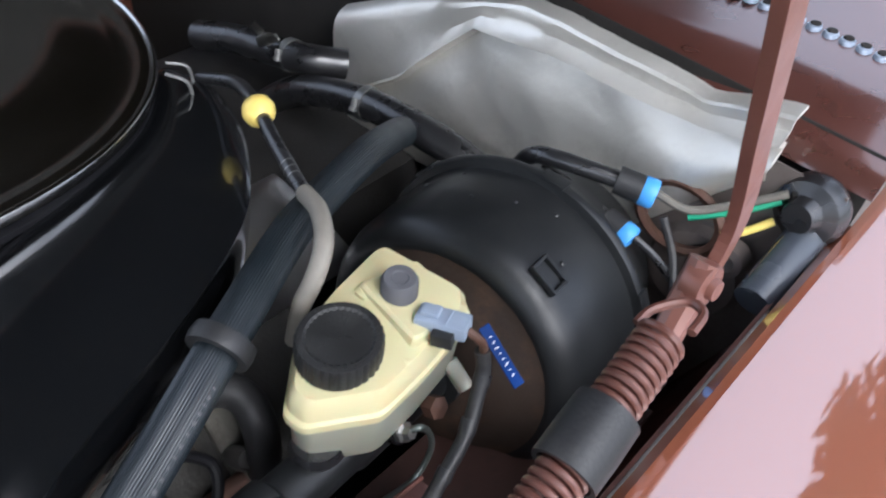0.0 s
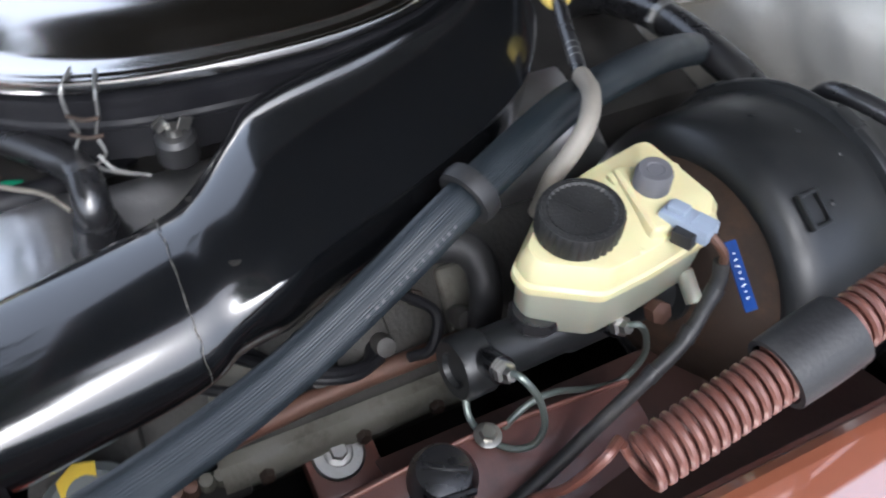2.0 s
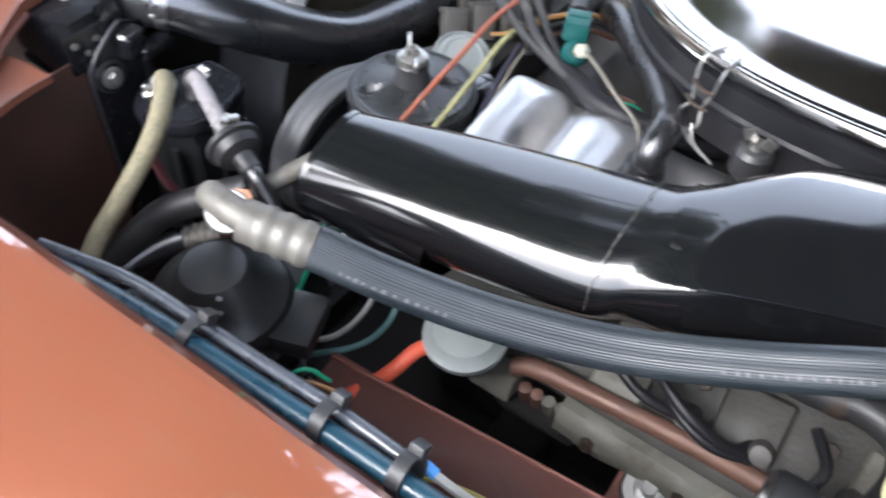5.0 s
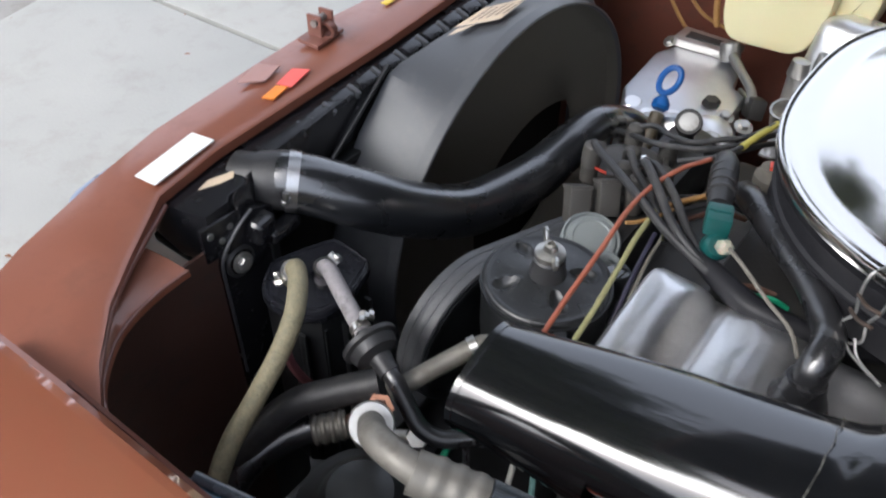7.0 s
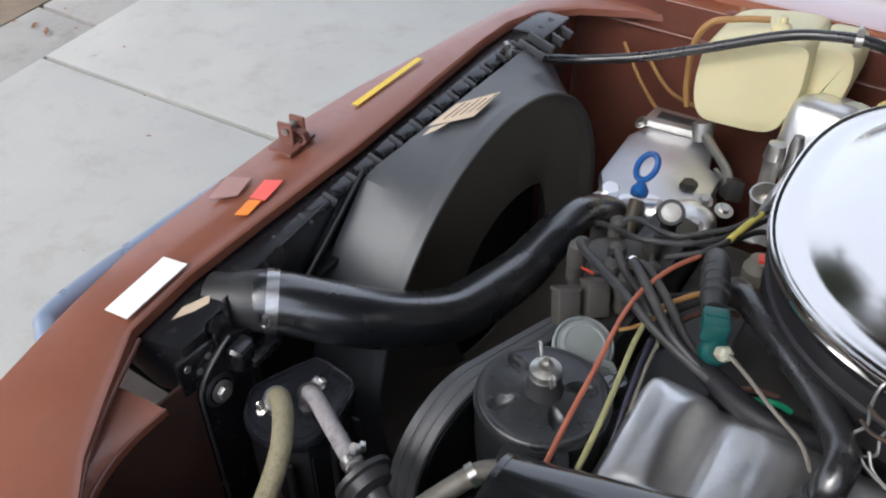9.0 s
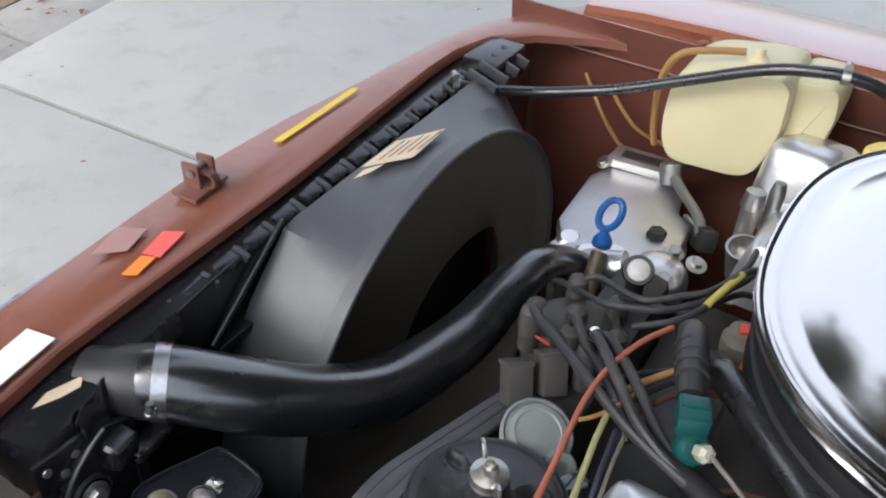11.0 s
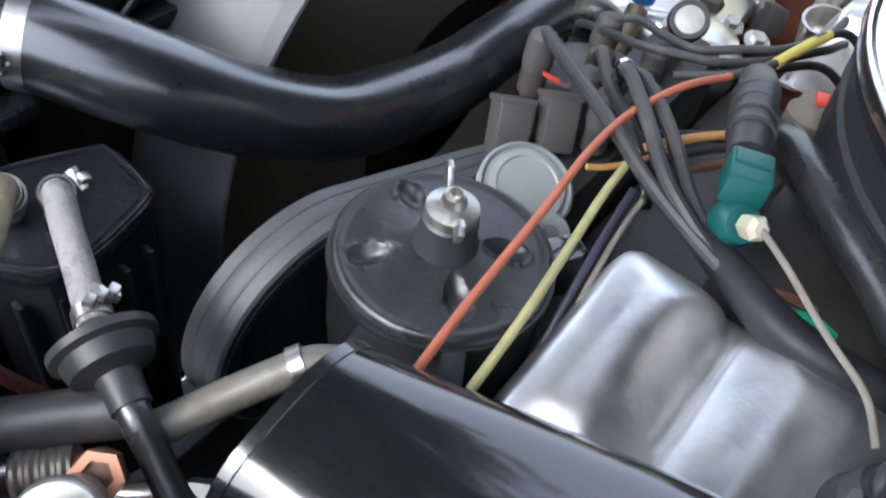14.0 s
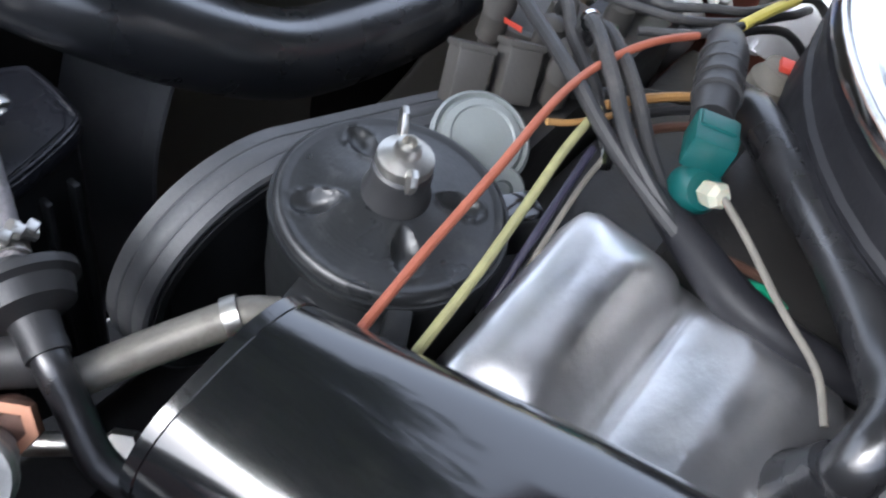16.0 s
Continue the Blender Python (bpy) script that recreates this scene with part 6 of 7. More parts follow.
for m, pts, lab in (
    (TAN_TUBE, [(-0.186, 0.216, 0.884), (-0.160, 0.202, 0.884), (-0.130, 0.184, 0.880), (-0.112, 0.170, 0.868)], "tan"),
    (RUBBER_OLD, [(-0.190, 0.208, 0.880), (-0.160, 0.194, 0.880), (-0.130, 0.176, 0.875), (-0.115, 0.160, 0.862)], "black"),
    (COPPER_PIPE, [(-0.196, 0.203, 0.874), (-0.165, 0.187, 0.876), (-0.138, 0.172, 0.870), (-0.120, 0.155, 0.858)], "brown"),
    (RUBBER_OLD, [(-0.170, 0.236, 0.868), (-0.150, 0.214, 0.874), (-0.126, 0.192, 0.870), (-0.105, 0.178, 0.86)], "black"),
    (GREEN_WIRE, [(-0.226, 0.124, 0.856), (-0.220, 0.116, 0.862), (-0.209, 0.094, 0.862), (-0.204, 0.08, 0.855)], "green"),
    (BOOT_GREY, [(-0.236, 0.104, 0.854), (-0.229, 0.092, 0.862), (-0.221, 0.067, 0.862), (-0.212, 0.05, 0.855)], "grey"),
    (COPPER_PIPE, [(-0.214, 0.132, 0.854), (-0.205, 0.118, 0.860), (-0.198, 0.100, 0.858), (-0.19, 0.08, 0.85)], "brown"),
):
    t = thing(lab + "_wire", pts[0], "thin dusty " + lab + " wire between the ignition leads", "wire", "engine wires")
    part("line", tube(pts, 0.0028, 8), m, t)
yl = thing("ignition_lead", (-0.03, 0.195, 0.89), "dusty grey-black rubber ignition lead", "ignition lead", "ignition leads")
part("cable", tube([(-0.112, 0.236, 0.884), (-0.094, 0.206, 0.893), (-0.069, 0.191, 0.897), (-0.042, 0.184, 0.900), (-0.016, 0.177, 0.901), (0.008, 0.162, 0.892), (0.022, 0.12, 0.85)], 0.0029, 10), RUBBER_OLD, yl)
tip = thing("crimp_end", (-0.222, 0.194, 0.884), "bright crimped wire end", "wire end")
part("ferrule", tube([(-0.226, 0.192, 0.884), (-0.217, 0.197, 0.887)], 0.0032, 10), CHROME, tip)

# ignition leads that fan out over the engine
leads = [
    [(-0.141, 0.313, 0.888), (-0.159, 0.295, 0.894), (-0.185, 0.259, 0.899), (-0.208, 0.228, 0.903), (-0.226, 0.190, 0.896), (-0.241, 0.140, 0.888), (-0.252, 0.10, 0.889), (-0.253, 0.07, 0.887)],
    [(-0.150, 0.258, 0.882), (-0.156, 0.252, 0.902), (-0.172, 0.238, 0.908), (-0.198, 0.214, 0.908), (-0.222, 0.186, 0.900), (-0.238, 0.145, 0.888), (-0.252, 0.104, 0.884)],
    [(-0.146, 0.254, 0.880), (-0.150, 0.246, 0.899), (-0.165, 0.228, 0.904), (-0.190, 0.202, 0.903), (-0.215, 0.172, 0.892), (-0.240, 0.130, 0.884), (-0.252, 0.09, 0.882)],
    [(-0.128, 0.281, 0.878), (-0.136, 0.275, 0.890), (-0.155, 0.258, 0.888), (-0.178, 0.230, 0.886), (-0.200, 0.200, 0.872)],
    [(-0.060, 0.308, 0.862), (-0.053, 0.290, 0.870), (-0.065, 0.265, 0.876), (-0.074, 0.238, 0.884), (-0.059, 0.214, 0.890), (-0.040, 0.194, 0.892), (0.011, 0.179, 0.888), (0.084, 0.178, 0.865), (0.11, 0.15, 0.81)],
    [(-0.035, 0.338, 0.825), (-0.047, 0.331, 0.842), (-0.074, 0.296, 0.864), (-0.094, 0.269, 0.880), (-0.092, 0.243, 0.886), (-0.082, 0.220, 0.888), (-0.052, 0.196, 0.888), (0.003, 0.176, 0.880), (0.068, 0.168, 0.855), (0.09, 0.14, 0.81)],
    [(-0.062, 0.264, 0.866), (-0.070, 0.242, 0.878), (-0.072, 0.217, 0.882), (-0.063, 0.198, 0.884), (-0.001, 0.172, 0.870), (0.04, 0.14, 0.83)],
]
for k, pts in enumerate(leads):
    t = thing("ignition_lead", pts[0], "dusty grey-black rubber ignition lead", "ignition lead", "ignition leads")
    part("cable", tube(pts, 0.0042 if k < 4 else 0.0030, 10), RUBBER_OLD, t)
# low leads and boots take darker materials to paint in the duct's shade
for pts in ([(-0.375, -0.02, 0.79), (-0.408, -0.05, 0.800), (-0.422, -0.085, 0.792), (-0.415, -0.115, 0.775), (-0.39, -0.13, 0.765)], [(-0.375, -0.035, 0.785), (-0.414, -0.065, 0.788), (-0.424, -0.10, 0.780), (-0.41, -0.13, 0.768)], [(-0.38, -0.16, 0.80), (-0.412, -0.175, 0.805), (-0.428, -0.165, 0.785), (-0.42, -0.15, 0.77)], [(-0.37, 0.03, 0.785), (-0.402, 0.0, 0.795), (-0.418, -0.04, 0.785), (-0.41, -0.075, 0.772)]):
    t = thing("ignition_lead", pts[0], "rubber ignition lead, blackened to paint in the duct's shade", "ignition lead", "ignition leads")
    part("cable", tube(pts, 0.0045, 10), SLEEVE, t)
for p in ((-0.40, -0.135, 0.770), (-0.405, -0.078, 0.770), (-0.412, -0.20, 0.785)):
    t = thing("plug_boot", p, "dusty spark plug boot, greyed to paint in the duct's shade", "boot", "plug boots")
    part("boot", lathe([(0.006, -0.02), (0.009, -0.012), (0.010, 0.004), (0.008, 0.012), (0, 0.013)], p, (-0.7, 0, 0.6), 14), BOOT_GREY, t)
hh = thing("heater_hose", (-0.41, -0.2, 0.80), "fat dull black heater hose behind the brake cylinder", "hose")
part("tube", tube([(-0.372, -0.090, 0.835), (-0.384, -0.140, 0.846), (-0.384, -0.175, 0.852), (-0.391, -0.202, 0.850), (-0.404, -0.214, 0.838), (-0.420, -0.214, 0.815), (-0.428, -0.21, 0.775)], 0.0135, 16), RUBBER_OLD, hh)
part("clamp", lathe([(0.0136, -0.005), (0.0150, -0.005), (0.0150, 0.005), (0.0136, 0.005)], (-0.384, -0.160, 0.850), (0, -1, 0.2), 24), RUSTY, hh)
wide = thing("cable_sleeve", (-0.27, 0.11, 0.88), "flat black sleeve over the bundled leads", "sleeve")
part("sleeve", tube([(-0.207, 0.190, 0.884, 0.006), (-0.237, 0.138, 0.886, 0.010), (-0.253, 0.102, 0.886, 0.011), (-0.253, 0.070, 0.885, 0.010), (-0.242, 0.036, 0.880, 0.009), (-0.22, 0.0, 0.87, 0.009)], 0.010, 14), SLEEVE, wide)
part("tape_end", tube([(-0.206, 0.192, 0.884), (-0.211, 0.183, 0.8845)], 0.0078, 14), BLACK_PLASTIC, wide)

dist = thing("distributor", (-0.100, 0.288, 0.74), "dusty brown-black ignition distributor cap with lead towers", "distributor")
DC = (-0.100, 0.288)
part("base", lathe([(0, -0.10), (0.034, -0.10), (0.038, -0.03), (0.046, -0.024), (0.047, -0.004), (0.044, 0.004), (0.034, 0.010), (0.0, 0.012)], (*DC, 0.838), (0, 0, 1), 40), DIST, dist)
# towers: x, y, height of the boot's top
towers = [(-0.142, 0.313, 0.890), (-0.148, 0.257, 0.880), (-0.128, 0.281, 0.872), (-0.108, 0.247, 0.868), (-0.064, 0.264, 0.866), (-0.058, 0.306, 0.868), (-0.092, 0.330, 0.852), (-0.095, 0.290, 0.866)]
for x, y, z in towers:
    lean = Vector(((x - DC[0]) * 0.10, (y - DC[1]) * 0.10, 1.0))
    part("tower", lathe([(0.0092, 0), (0.0088, 0.024), (0.0078, 0.028), (0, 0.028)], (x, y, z - 0.046), tuple(lean), 16), DIST, dist)
    part("boot", lathe([(0.0095, -0.028), (0.0102, -0.024), (0.0098, -0.010), (0.0088, -0.004), (0.005, -0.001), (0, 0)], (x, y, z), tuple(lean), 16), BOOT_GREY, dist, "dusty grey-black rubber lead boot")
for i, j in ((0, 2), (2, 1), (1, 3), (3, 4)):
    (ax_, ay, _), (bx, by, _) = towers[i], towers[j]
    part("web", box(((ax_ + bx) / 2, (ay + by) / 2, 0.846), (math.hypot(ax_ - bx, ay - by), 0.006, 0.016), 0.002, (0, 0, math.degrees(math.atan2(by - ay, bx - ax_)))), DIST, dist)
for x, y, z in ((-0.186, 0.300, 0.845), (-0.163, 0.280, 0.848)):
    t = thing("module_block", (x, y, z - 0.02), "dusty grey rectangular plug block below the distributor", "plug", "plug blocks")
    b = box((0, 0, 0), (0.022, 0.020, 0.036), 0.002)
    b.transform(pose(x, y, z) @ Matrix.Rotation(radians(34), 4, Vector((-0.55, 0.83, 0))) @ Matrix.Rotation(radians(-40), 4, "Z"))
    part("shell", b, BOOT_GREY, t)
    b = box((0, 0, 0.017), (0.024, 0.022, 0.004), 0.001)
    b.transform(pose(x, y, z) @ Matrix.Rotation(radians(34), 4, Vector((-0.55, 0.83, 0))) @ Matrix.Rotation(radians(-40), 4, "Z"))
    part("lip", b, BOOT_GREY, t)
rt = thing("red_tape", (-0.14, 0.305, 0.862), "strip of red tape on an ignition lead", "tape")
part("strip", sheet([[(-0.134, 0.326, 0.8535), (-0.132, 0.326, 0.8495)], [(-0.146, 0.307, 0.8645), (-0.144, 0.307, 0.8600)], [(-0.159, 0.287, 0.8755), (-0.157, 0.287, 0.8705)]], 0.0006), RED, rt)
cl = thing("lead_clip", (-0.152, 0.254, 0.90), "small bright clip on the ignition leads", "clip")
part("clip", lathe([(0.0052, -0.002), (0.0062, -0.002), (0.0062, 0.002), (0.0052, 0.002)], (-0.156, 0.2515, 0.9025), (-0.7, -0.6, 0.25), 14), CHROME, cl)

plug = thing("sensor_connector", (-0.20, 0.155, 0.90), "teal plastic wiring connector on a black rubber boot", "connector")
part("black_boot", tube([(-0.122, 0.188, 0.915, 0.010), (-0.140, 0.181, 0.918, 0.012), (-0.168, 0.172, 0.918, 0.0115), (-0.192, 0.164, 0.917, 0.0105)], 0.011, 14), BLACK_PLASTIC, plug)
boot_dir = (-0.070, -0.024, 0.002)
for k in (0.30, 0.45, 0.60, 0.75):
    part("boot_ridge", lathe([(0.0100, -0.0022), (0.0128, -0.0016), (0.0128, 0.0016), (0.0100, 0.0022)], (-0.122 + boot_dir[0] * k, 0.188 + boot_dir[1] * k, 0.9168 + boot_dir[2] * k), boot_dir, 20), BLACK_PLASTIC, plug)
part("teal_shell", box((-0.207, 0.1575, 0.917), (0.024, 0.022, 0.019), 0.0025, (0, 0, 20)), TEAL, plug)
part("ridge", box((-0.2035, 0.1590, 0.9265), (0.010, 0.018, 0.003), 0.001, (0, 0, 20)), TEAL, plug)
sw = thing("vacuum_switch", (-0.222, 0.147, 0.89), "teal and cream vacuum switch with a thin cable", "switch")
part("disc", lathe([(0.011, -0.012), (0.012, -0.006), (0.012, 0.002), (0.0095, 0.006), (0, 0.006)], (-0.219, 0.149, 0.900), (-0.5, -0.5, 0.7), 24), TEAL, sw)
part("nozzle", lathe([(0.006, 0), (0.0068, 0.004), (0.0068, 0.010), (0.004, 0.013), (0, 0.013)], (-0.223, 0.145, 0.905), (-0.5, -0.6, 0.6), 6), CREAM_LOW, sw)
part("cable", tube([(-0.227, 0.139, 0.912), (-0.240, 0.118, 0.910), (-0.258, 0.090, 0.905), (-0.274, 0.064, 0.902), (-0.292, 0.050, 0.897)], 0.0018, 8), BOOT_PALE, sw)
sens = thing("temperature_sensor", (-0.068, 0.158, 0.86), "grey sensor with a red top and orange base", "sensor")
part("body", lathe([(0.010, -0.03), (0.014, -0.02), (0.0155, -0.008), (0.0155, 0.0), (0.012, 0.004), (0.011, 0.010), (0, 0.011)], (-0.068, 0.157, 0.878), (0, 0, 1), 24), BOOT_PALE, sens)
part("red_top", box((-0.070, 0.155, 0.891), (0.011, 0.010, 0.004), 0.001, (0, 0, 20)), RED, sens)
part("orange_base", lathe([(0.009, 0), (0.010, 0.006), (0.008, 0.014), (0, 0.014)], (-0.098, 0.138, 0.868), (0.3, 0.2, 1), 12), ORANGE, sens)

stick = thing("oil_dipstick", (0.055, 0.325, 0.76), "blue plastic ring-pull dipstick in a brown tube", "dipstick")
part("tube", tube([(-0.012, 0.316, 0.770), (0.020, 0.321, 0.797), (0.044, 0.325, 0.818)], 0.0088, 14), TAN_DARK, stick)
part("holder", tube([(-0.022, 0.314, 0.760), (-0.004, 0.317, 0.776), (0.010, 0.319, 0.788)], 0.0105, 14), BOOT_GREY, stick, "dark sleeve round the foot of the tube")
part("collar", lathe([(0.008, -0.007), (0.0105, -0.004), (0.0105, 0.002), (0.008, 0.006), (0.005, 0.010), (0, 0.010)], (0.053, 0.327, 0.826), (0.75, 0.12, 0.66), 16), BLUE, stick)
rv = [(0.074 + 0.0165 * math.cos(a) * 0.72 + 0.003 * math.sin(a), 0.330 - 0.0105 * math.sin(a), 0.847 + 0.0165 * math.cos(a) * 0.69) for a in [2 * math.pi * i / 16 for i in range(17)]]
part("ring", tube(rv, 0.0038, 8, 3), BLUE, stick)

comp = thing("compressor", (0.15, 0.33, 0.64), "polished aluminium compressor body with a slotted bracket and link arm", "compressor")
top = [(0.058, 0.373), (0.046, 0.336), (0.075, 0.300), (0.125, 0.262), (0.172, 0.266), (0.186, 0.286), (0.228, 0.296), (0.247, 0.318), (0.236, 0.392), (0.20, 0.405), (0.10, 0.398)]
part("body", slab([(0.15 + (x - 0.15) * 1.02, 0.335 + (y - 0.335) * 1.02) for x, y in top], 0.65, 0.776, 0.012), ALU, comp)
part("top_plate", slab(top, 0.774, 0.800, 0.007), ALU_PLAIN, comp, "flat bright machined top")
part("rolled_lip", tube([(0.062, 0.384, 0.784), (0.050, 0.352, 0.786), (0.058, 0.318, 0.785), (0.092, 0.284, 0.785)], 0.012, 14), ALU, comp)
for x, y in ((0.075, 0.372), (0.062, 0.345), (0.078, 0.318)):
    part("boss", lathe([(0.014, 0), (0.014, 0.008), (0.010, 0.012), (0, 0.012)], (x, y, 0.790), (-0.15, -0.1, 1), 18), ALU, comp)
for i in range(4):
    part("cast_rib", box((0.098 + 0.030 * i, 0.283 - 0.004 * i, 0.783), (0.006, 0.030, 0.022), 0.0025, (0, 0, -40)), ALU, comp)
part("port_cap", lathe([(0.011, 0), (0.0115, 0.006), (0.009, 0.010), (0, 0.010)], (0.128, 0.292, 0.799), (0, 0, 1), 6), ENGINE_DARK, comp, "dark hexagon port cap")
part("slot_bracket", slab([(0.228, 0.398), (0.236, 0.316), (0.272, 0.312), (0.268, 0.396)], 0.800, 0.812, 0.002), STEEL, comp)
part("slot", slab([(0.240, 0.384), (0.246, 0.326), (0.260, 0.325), (0.257, 0.384)], 0.8115, 0.8135, 0.0005), ENGINE_DARK, comp, "dark slot in the bracket")
bolt((0.226, 0.398, 0.806), (-0.5, 0.3, 0.8), 0.006, STEEL, comp)
part("arm", tube([(0.236, 0.318, 0.815, 0.0075), (0.205, 0.290, 0.813, 0.006), (0.172, 0.262, 0.812, 0.006), (0.150, 0.250, 0.806, 0.007)], 0.007, 12), STEEL_DULL, comp, "dull steel link arm")
part("arm_eye", lathe([(0.006, -0.012), (0.013, -0.012), (0.014, 0.0), (0.013, 0.012), (0.006, 0.012)], (0.236, 0.318, 0.815), (0.3, 0.3, 1), 20), STEEL_DULL, comp)
part("arm_block", box((0.152, 0.246, 0.802), (0.030, 0.020, 0.026), 0.004, (10, 20, 35)), ENGINE_DARK, comp)
sil = thing("thermostat_housing", (0.06, 0.27, 0.74), "lumpy polished aluminium water outlet with bolts", "housing")
part("casting", lathe([(0.03, -0.07), (0.034, -0.02), (0.030, 0.0), (0.022, 0.010), (0.010, 0.014), (0, 0.014)], (0.07, 0.265, 0.800), (-0.2, -0.2, 1), 24), ALU, sil)
part("outlet", tube([(0.06, 0.30, 0.80), (0.055, 0.345, 0.785), (0.05, 0.36, 0.76)], 0.017, 16), ALU, sil)
for p in ((0.045, 0.255, 0.812), (0.095, 0.262, 0.812), (0.085, 0.235, 0.815)):
    bolt(p, (-0.2, -0.2, 1), 0.007, STEEL, sil)
port = thing("coil_port", (-0.015, 0.262, 0.80), "pale round port with a dark rim beside the distributor", "port")
part("stem", tube([(0.0, 0.270, 0.79), (-0.008, 0.268, 0.845), (-0.015, 0.266, 0.862)], 0.009, 14), ENGINE_DARK, port)
part("rim", lathe([(0.0105, 0.002), (0.0105, 0.006), (0.0140, 0.006), (0.0150, 0.0), (0.0130, -0.012), (0, -0.012)], (-0.019, 0.265, 0.866), (-0.65, -0.2, 0.72), 28), ENGINE_DARK, port)
part("face", lathe([(0.0108, 0.0), (0.0108, 0.004), (0, 0.0045)], (-0.019, 0.265, 0.866), (-0.65, -0.2, 0.72), 24), STEEL_DULL, port)
rvc = thing("valve_cover", (0.22, 0.10, 0.76), "polished aluminium valve cover across the engine", "valve cover", "valve covers")
part("casting", cover(lambda x: mirror(x) + 0.115, -0.40), ALU, rvc, sharp=70)
vent = thing("oil_breather", (0.16, 0.20, 0.80), "bright metal tube and clips beside the air cleaner", "breather")
part("cup", lathe([(0.016, -0.04), (0.017, 0.0), (0.0175, 0.003), (0.015, 0.003), (0.014, -0.02), (0, -0.02)], (0.085, 0.195, 0.855), (-0.25, 0.1, 1), 24), STEEL, vent)
part("post", lathe([(0.009, -0.03), (0.010, 0.01), (0.012, 0.012), (0.010, 0.03), (0, 0.032)], (0.125, 0.205, 0.865), (0.1, 0, 1), 16), STEEL, vent)
part("post", lathe([(0.007, -0.03), (0.008, 0.02), (0.006, 0.032), (0, 0.034)], (0.145, 0.188, 0.868), (0.1, 0, 1), 16), STEEL_DULL, vent)
horn = thing("aluminium_cover", (0.21, 0.19, 0.80), "rounded polished aluminium cover behind the air cleaner", "cover")
part("shell", box((0.235, 0.175, 0.850), (0.095, 0.085, 0.11), 0.030, (0, 18, -12), seg=4), ALU, horn)

bottle = thing("washer_bottle", (0.26, 0.27, 0.60), "yellowed cream plastic washer bottle on the inner fender", "bottle")
face = [(0.342, 0.930), (0.322, 0.950), (0.255, 0.962), (0.215, 0.963), (0.212, 0.90), (0.226, 0.846), (0.245, 0.832), (0.328, 0.826), (0.343, 0.850), (0.347, 0.885)]
part("body", slab(rounded(face, 0.02), -0.052, 0.052, 0.014, m=Matrix(((0, 0, -1, 0.289), (1, 0, 0, 0), (0, 1, 0, 0), (0, 0, 0, 1)))), CREAM_BOTTLE, bottle)
step = [(0.222, 0.955), (0.172, 0.958), (0.166, 0.925), (0.176, 0.860), (0.222, 0.846)]
part("shoulder", slab(rounded(step, 0.014), -0.040, 0.040, 0.010, m=Matrix(((0, 0, -1, 0.302), (1, 0, 0, 0), (0, 1, 0, 0), (0, 0, 0, 1)))), CREAM_BOTTLE, bottle)
part("strap", tube([(0.262, 0.353, 0.83), (0.254, 0.357, 0.865), (0.250, 0.357, 0.920), (0.245, 0.340, 0.958), (0.255, 0.305, 0.968), (0.262, 0.275, 0.972)], 0.0042, 10), TAN_TUBE, bottle, "orange-tan tube looped over the bottle")
part("nozzle", lathe([(0.012, 0), (0.012, 0.006), (0.006, 0.010), (0.005, 0.018), (0, 0.018)], (0.268, 0.262, 0.960), (0, 0, 1), 16), CREAM_BOTTLE, bottle)
b2 = thing("coolant_bottle", (0.27, 0.05, 0.70), "yellow-capped bottle beside a grey box", "bottle")
part("body", box((0.275, 0.075, 0.80), (0.10, 0.09, 0.17), 0.016, (0, 0, 0), seg=3), STEEL_DULL, b2)
part("cap", lathe([(0.026, 0), (0.027, 0.004), (0.027, 0.016), (0.023, 0.020), (0, 0.020)], (0.25, 0.105, 0.892), (0, 0, 1), 24), YELLOW, b2, "yellow cap")
part("neck", lathe([(0.018, -0.01), (0.018, 0.012), (0.014, 0.014), (0, 0.012)], (0.236, 0.150, 0.892), (0, 0, 1), 20), CREAM_LOW, b2)
oh = thing("overflow_hose", (0.15, 0.4, 0.90), "long thin black overflow hose across the bay", "hose")
part("tube", tube([(0.117, 0.556, 0.911), (0.150, 0.530, 0.898), (0.19, 0.480, 0.892), (0.200, 0.430, 0.904), (0.207, 0.390, 0.916), (0.212, 0.330, 0.941), (0.212, 0.250, 0.978), (0.215, 0.204, 0.990), (0.225, 0.155, 0.990), (0.245, 0.11, 0.965), (0.255, 0.075, 0.92), (0.26, 0.06, 0.88)], 0.0062, 12), RUBBER, oh)
for p, a in (((0.1205, 0.553, 0.910), (0.7, -0.68, -0.18)), ((0.2215, 0.17, 0.9915), (0.2, -1, 0.0))):
    clamp_ring(p, a, 0.0072, 0.008, STEEL, oh, screw=(0, 0, 1))
for pts in ([(0.318, 0.475, 0.865), (0.301, 0.435, 0.821), (0.294, 0.397, 0.788), (0.298, 0.355, 0.770)], [(0.325, 0.445, 0.855), (0.311, 0.396, 0.816), (0.315, 0.350, 0.800)]):
    t = thing("tan_wire", pts[0], "tan wire hanging in front of the inner fender", "wire", "tan wires")
    part("line", tube(pts, 0.0026, 8), TAN_TUBE, t)

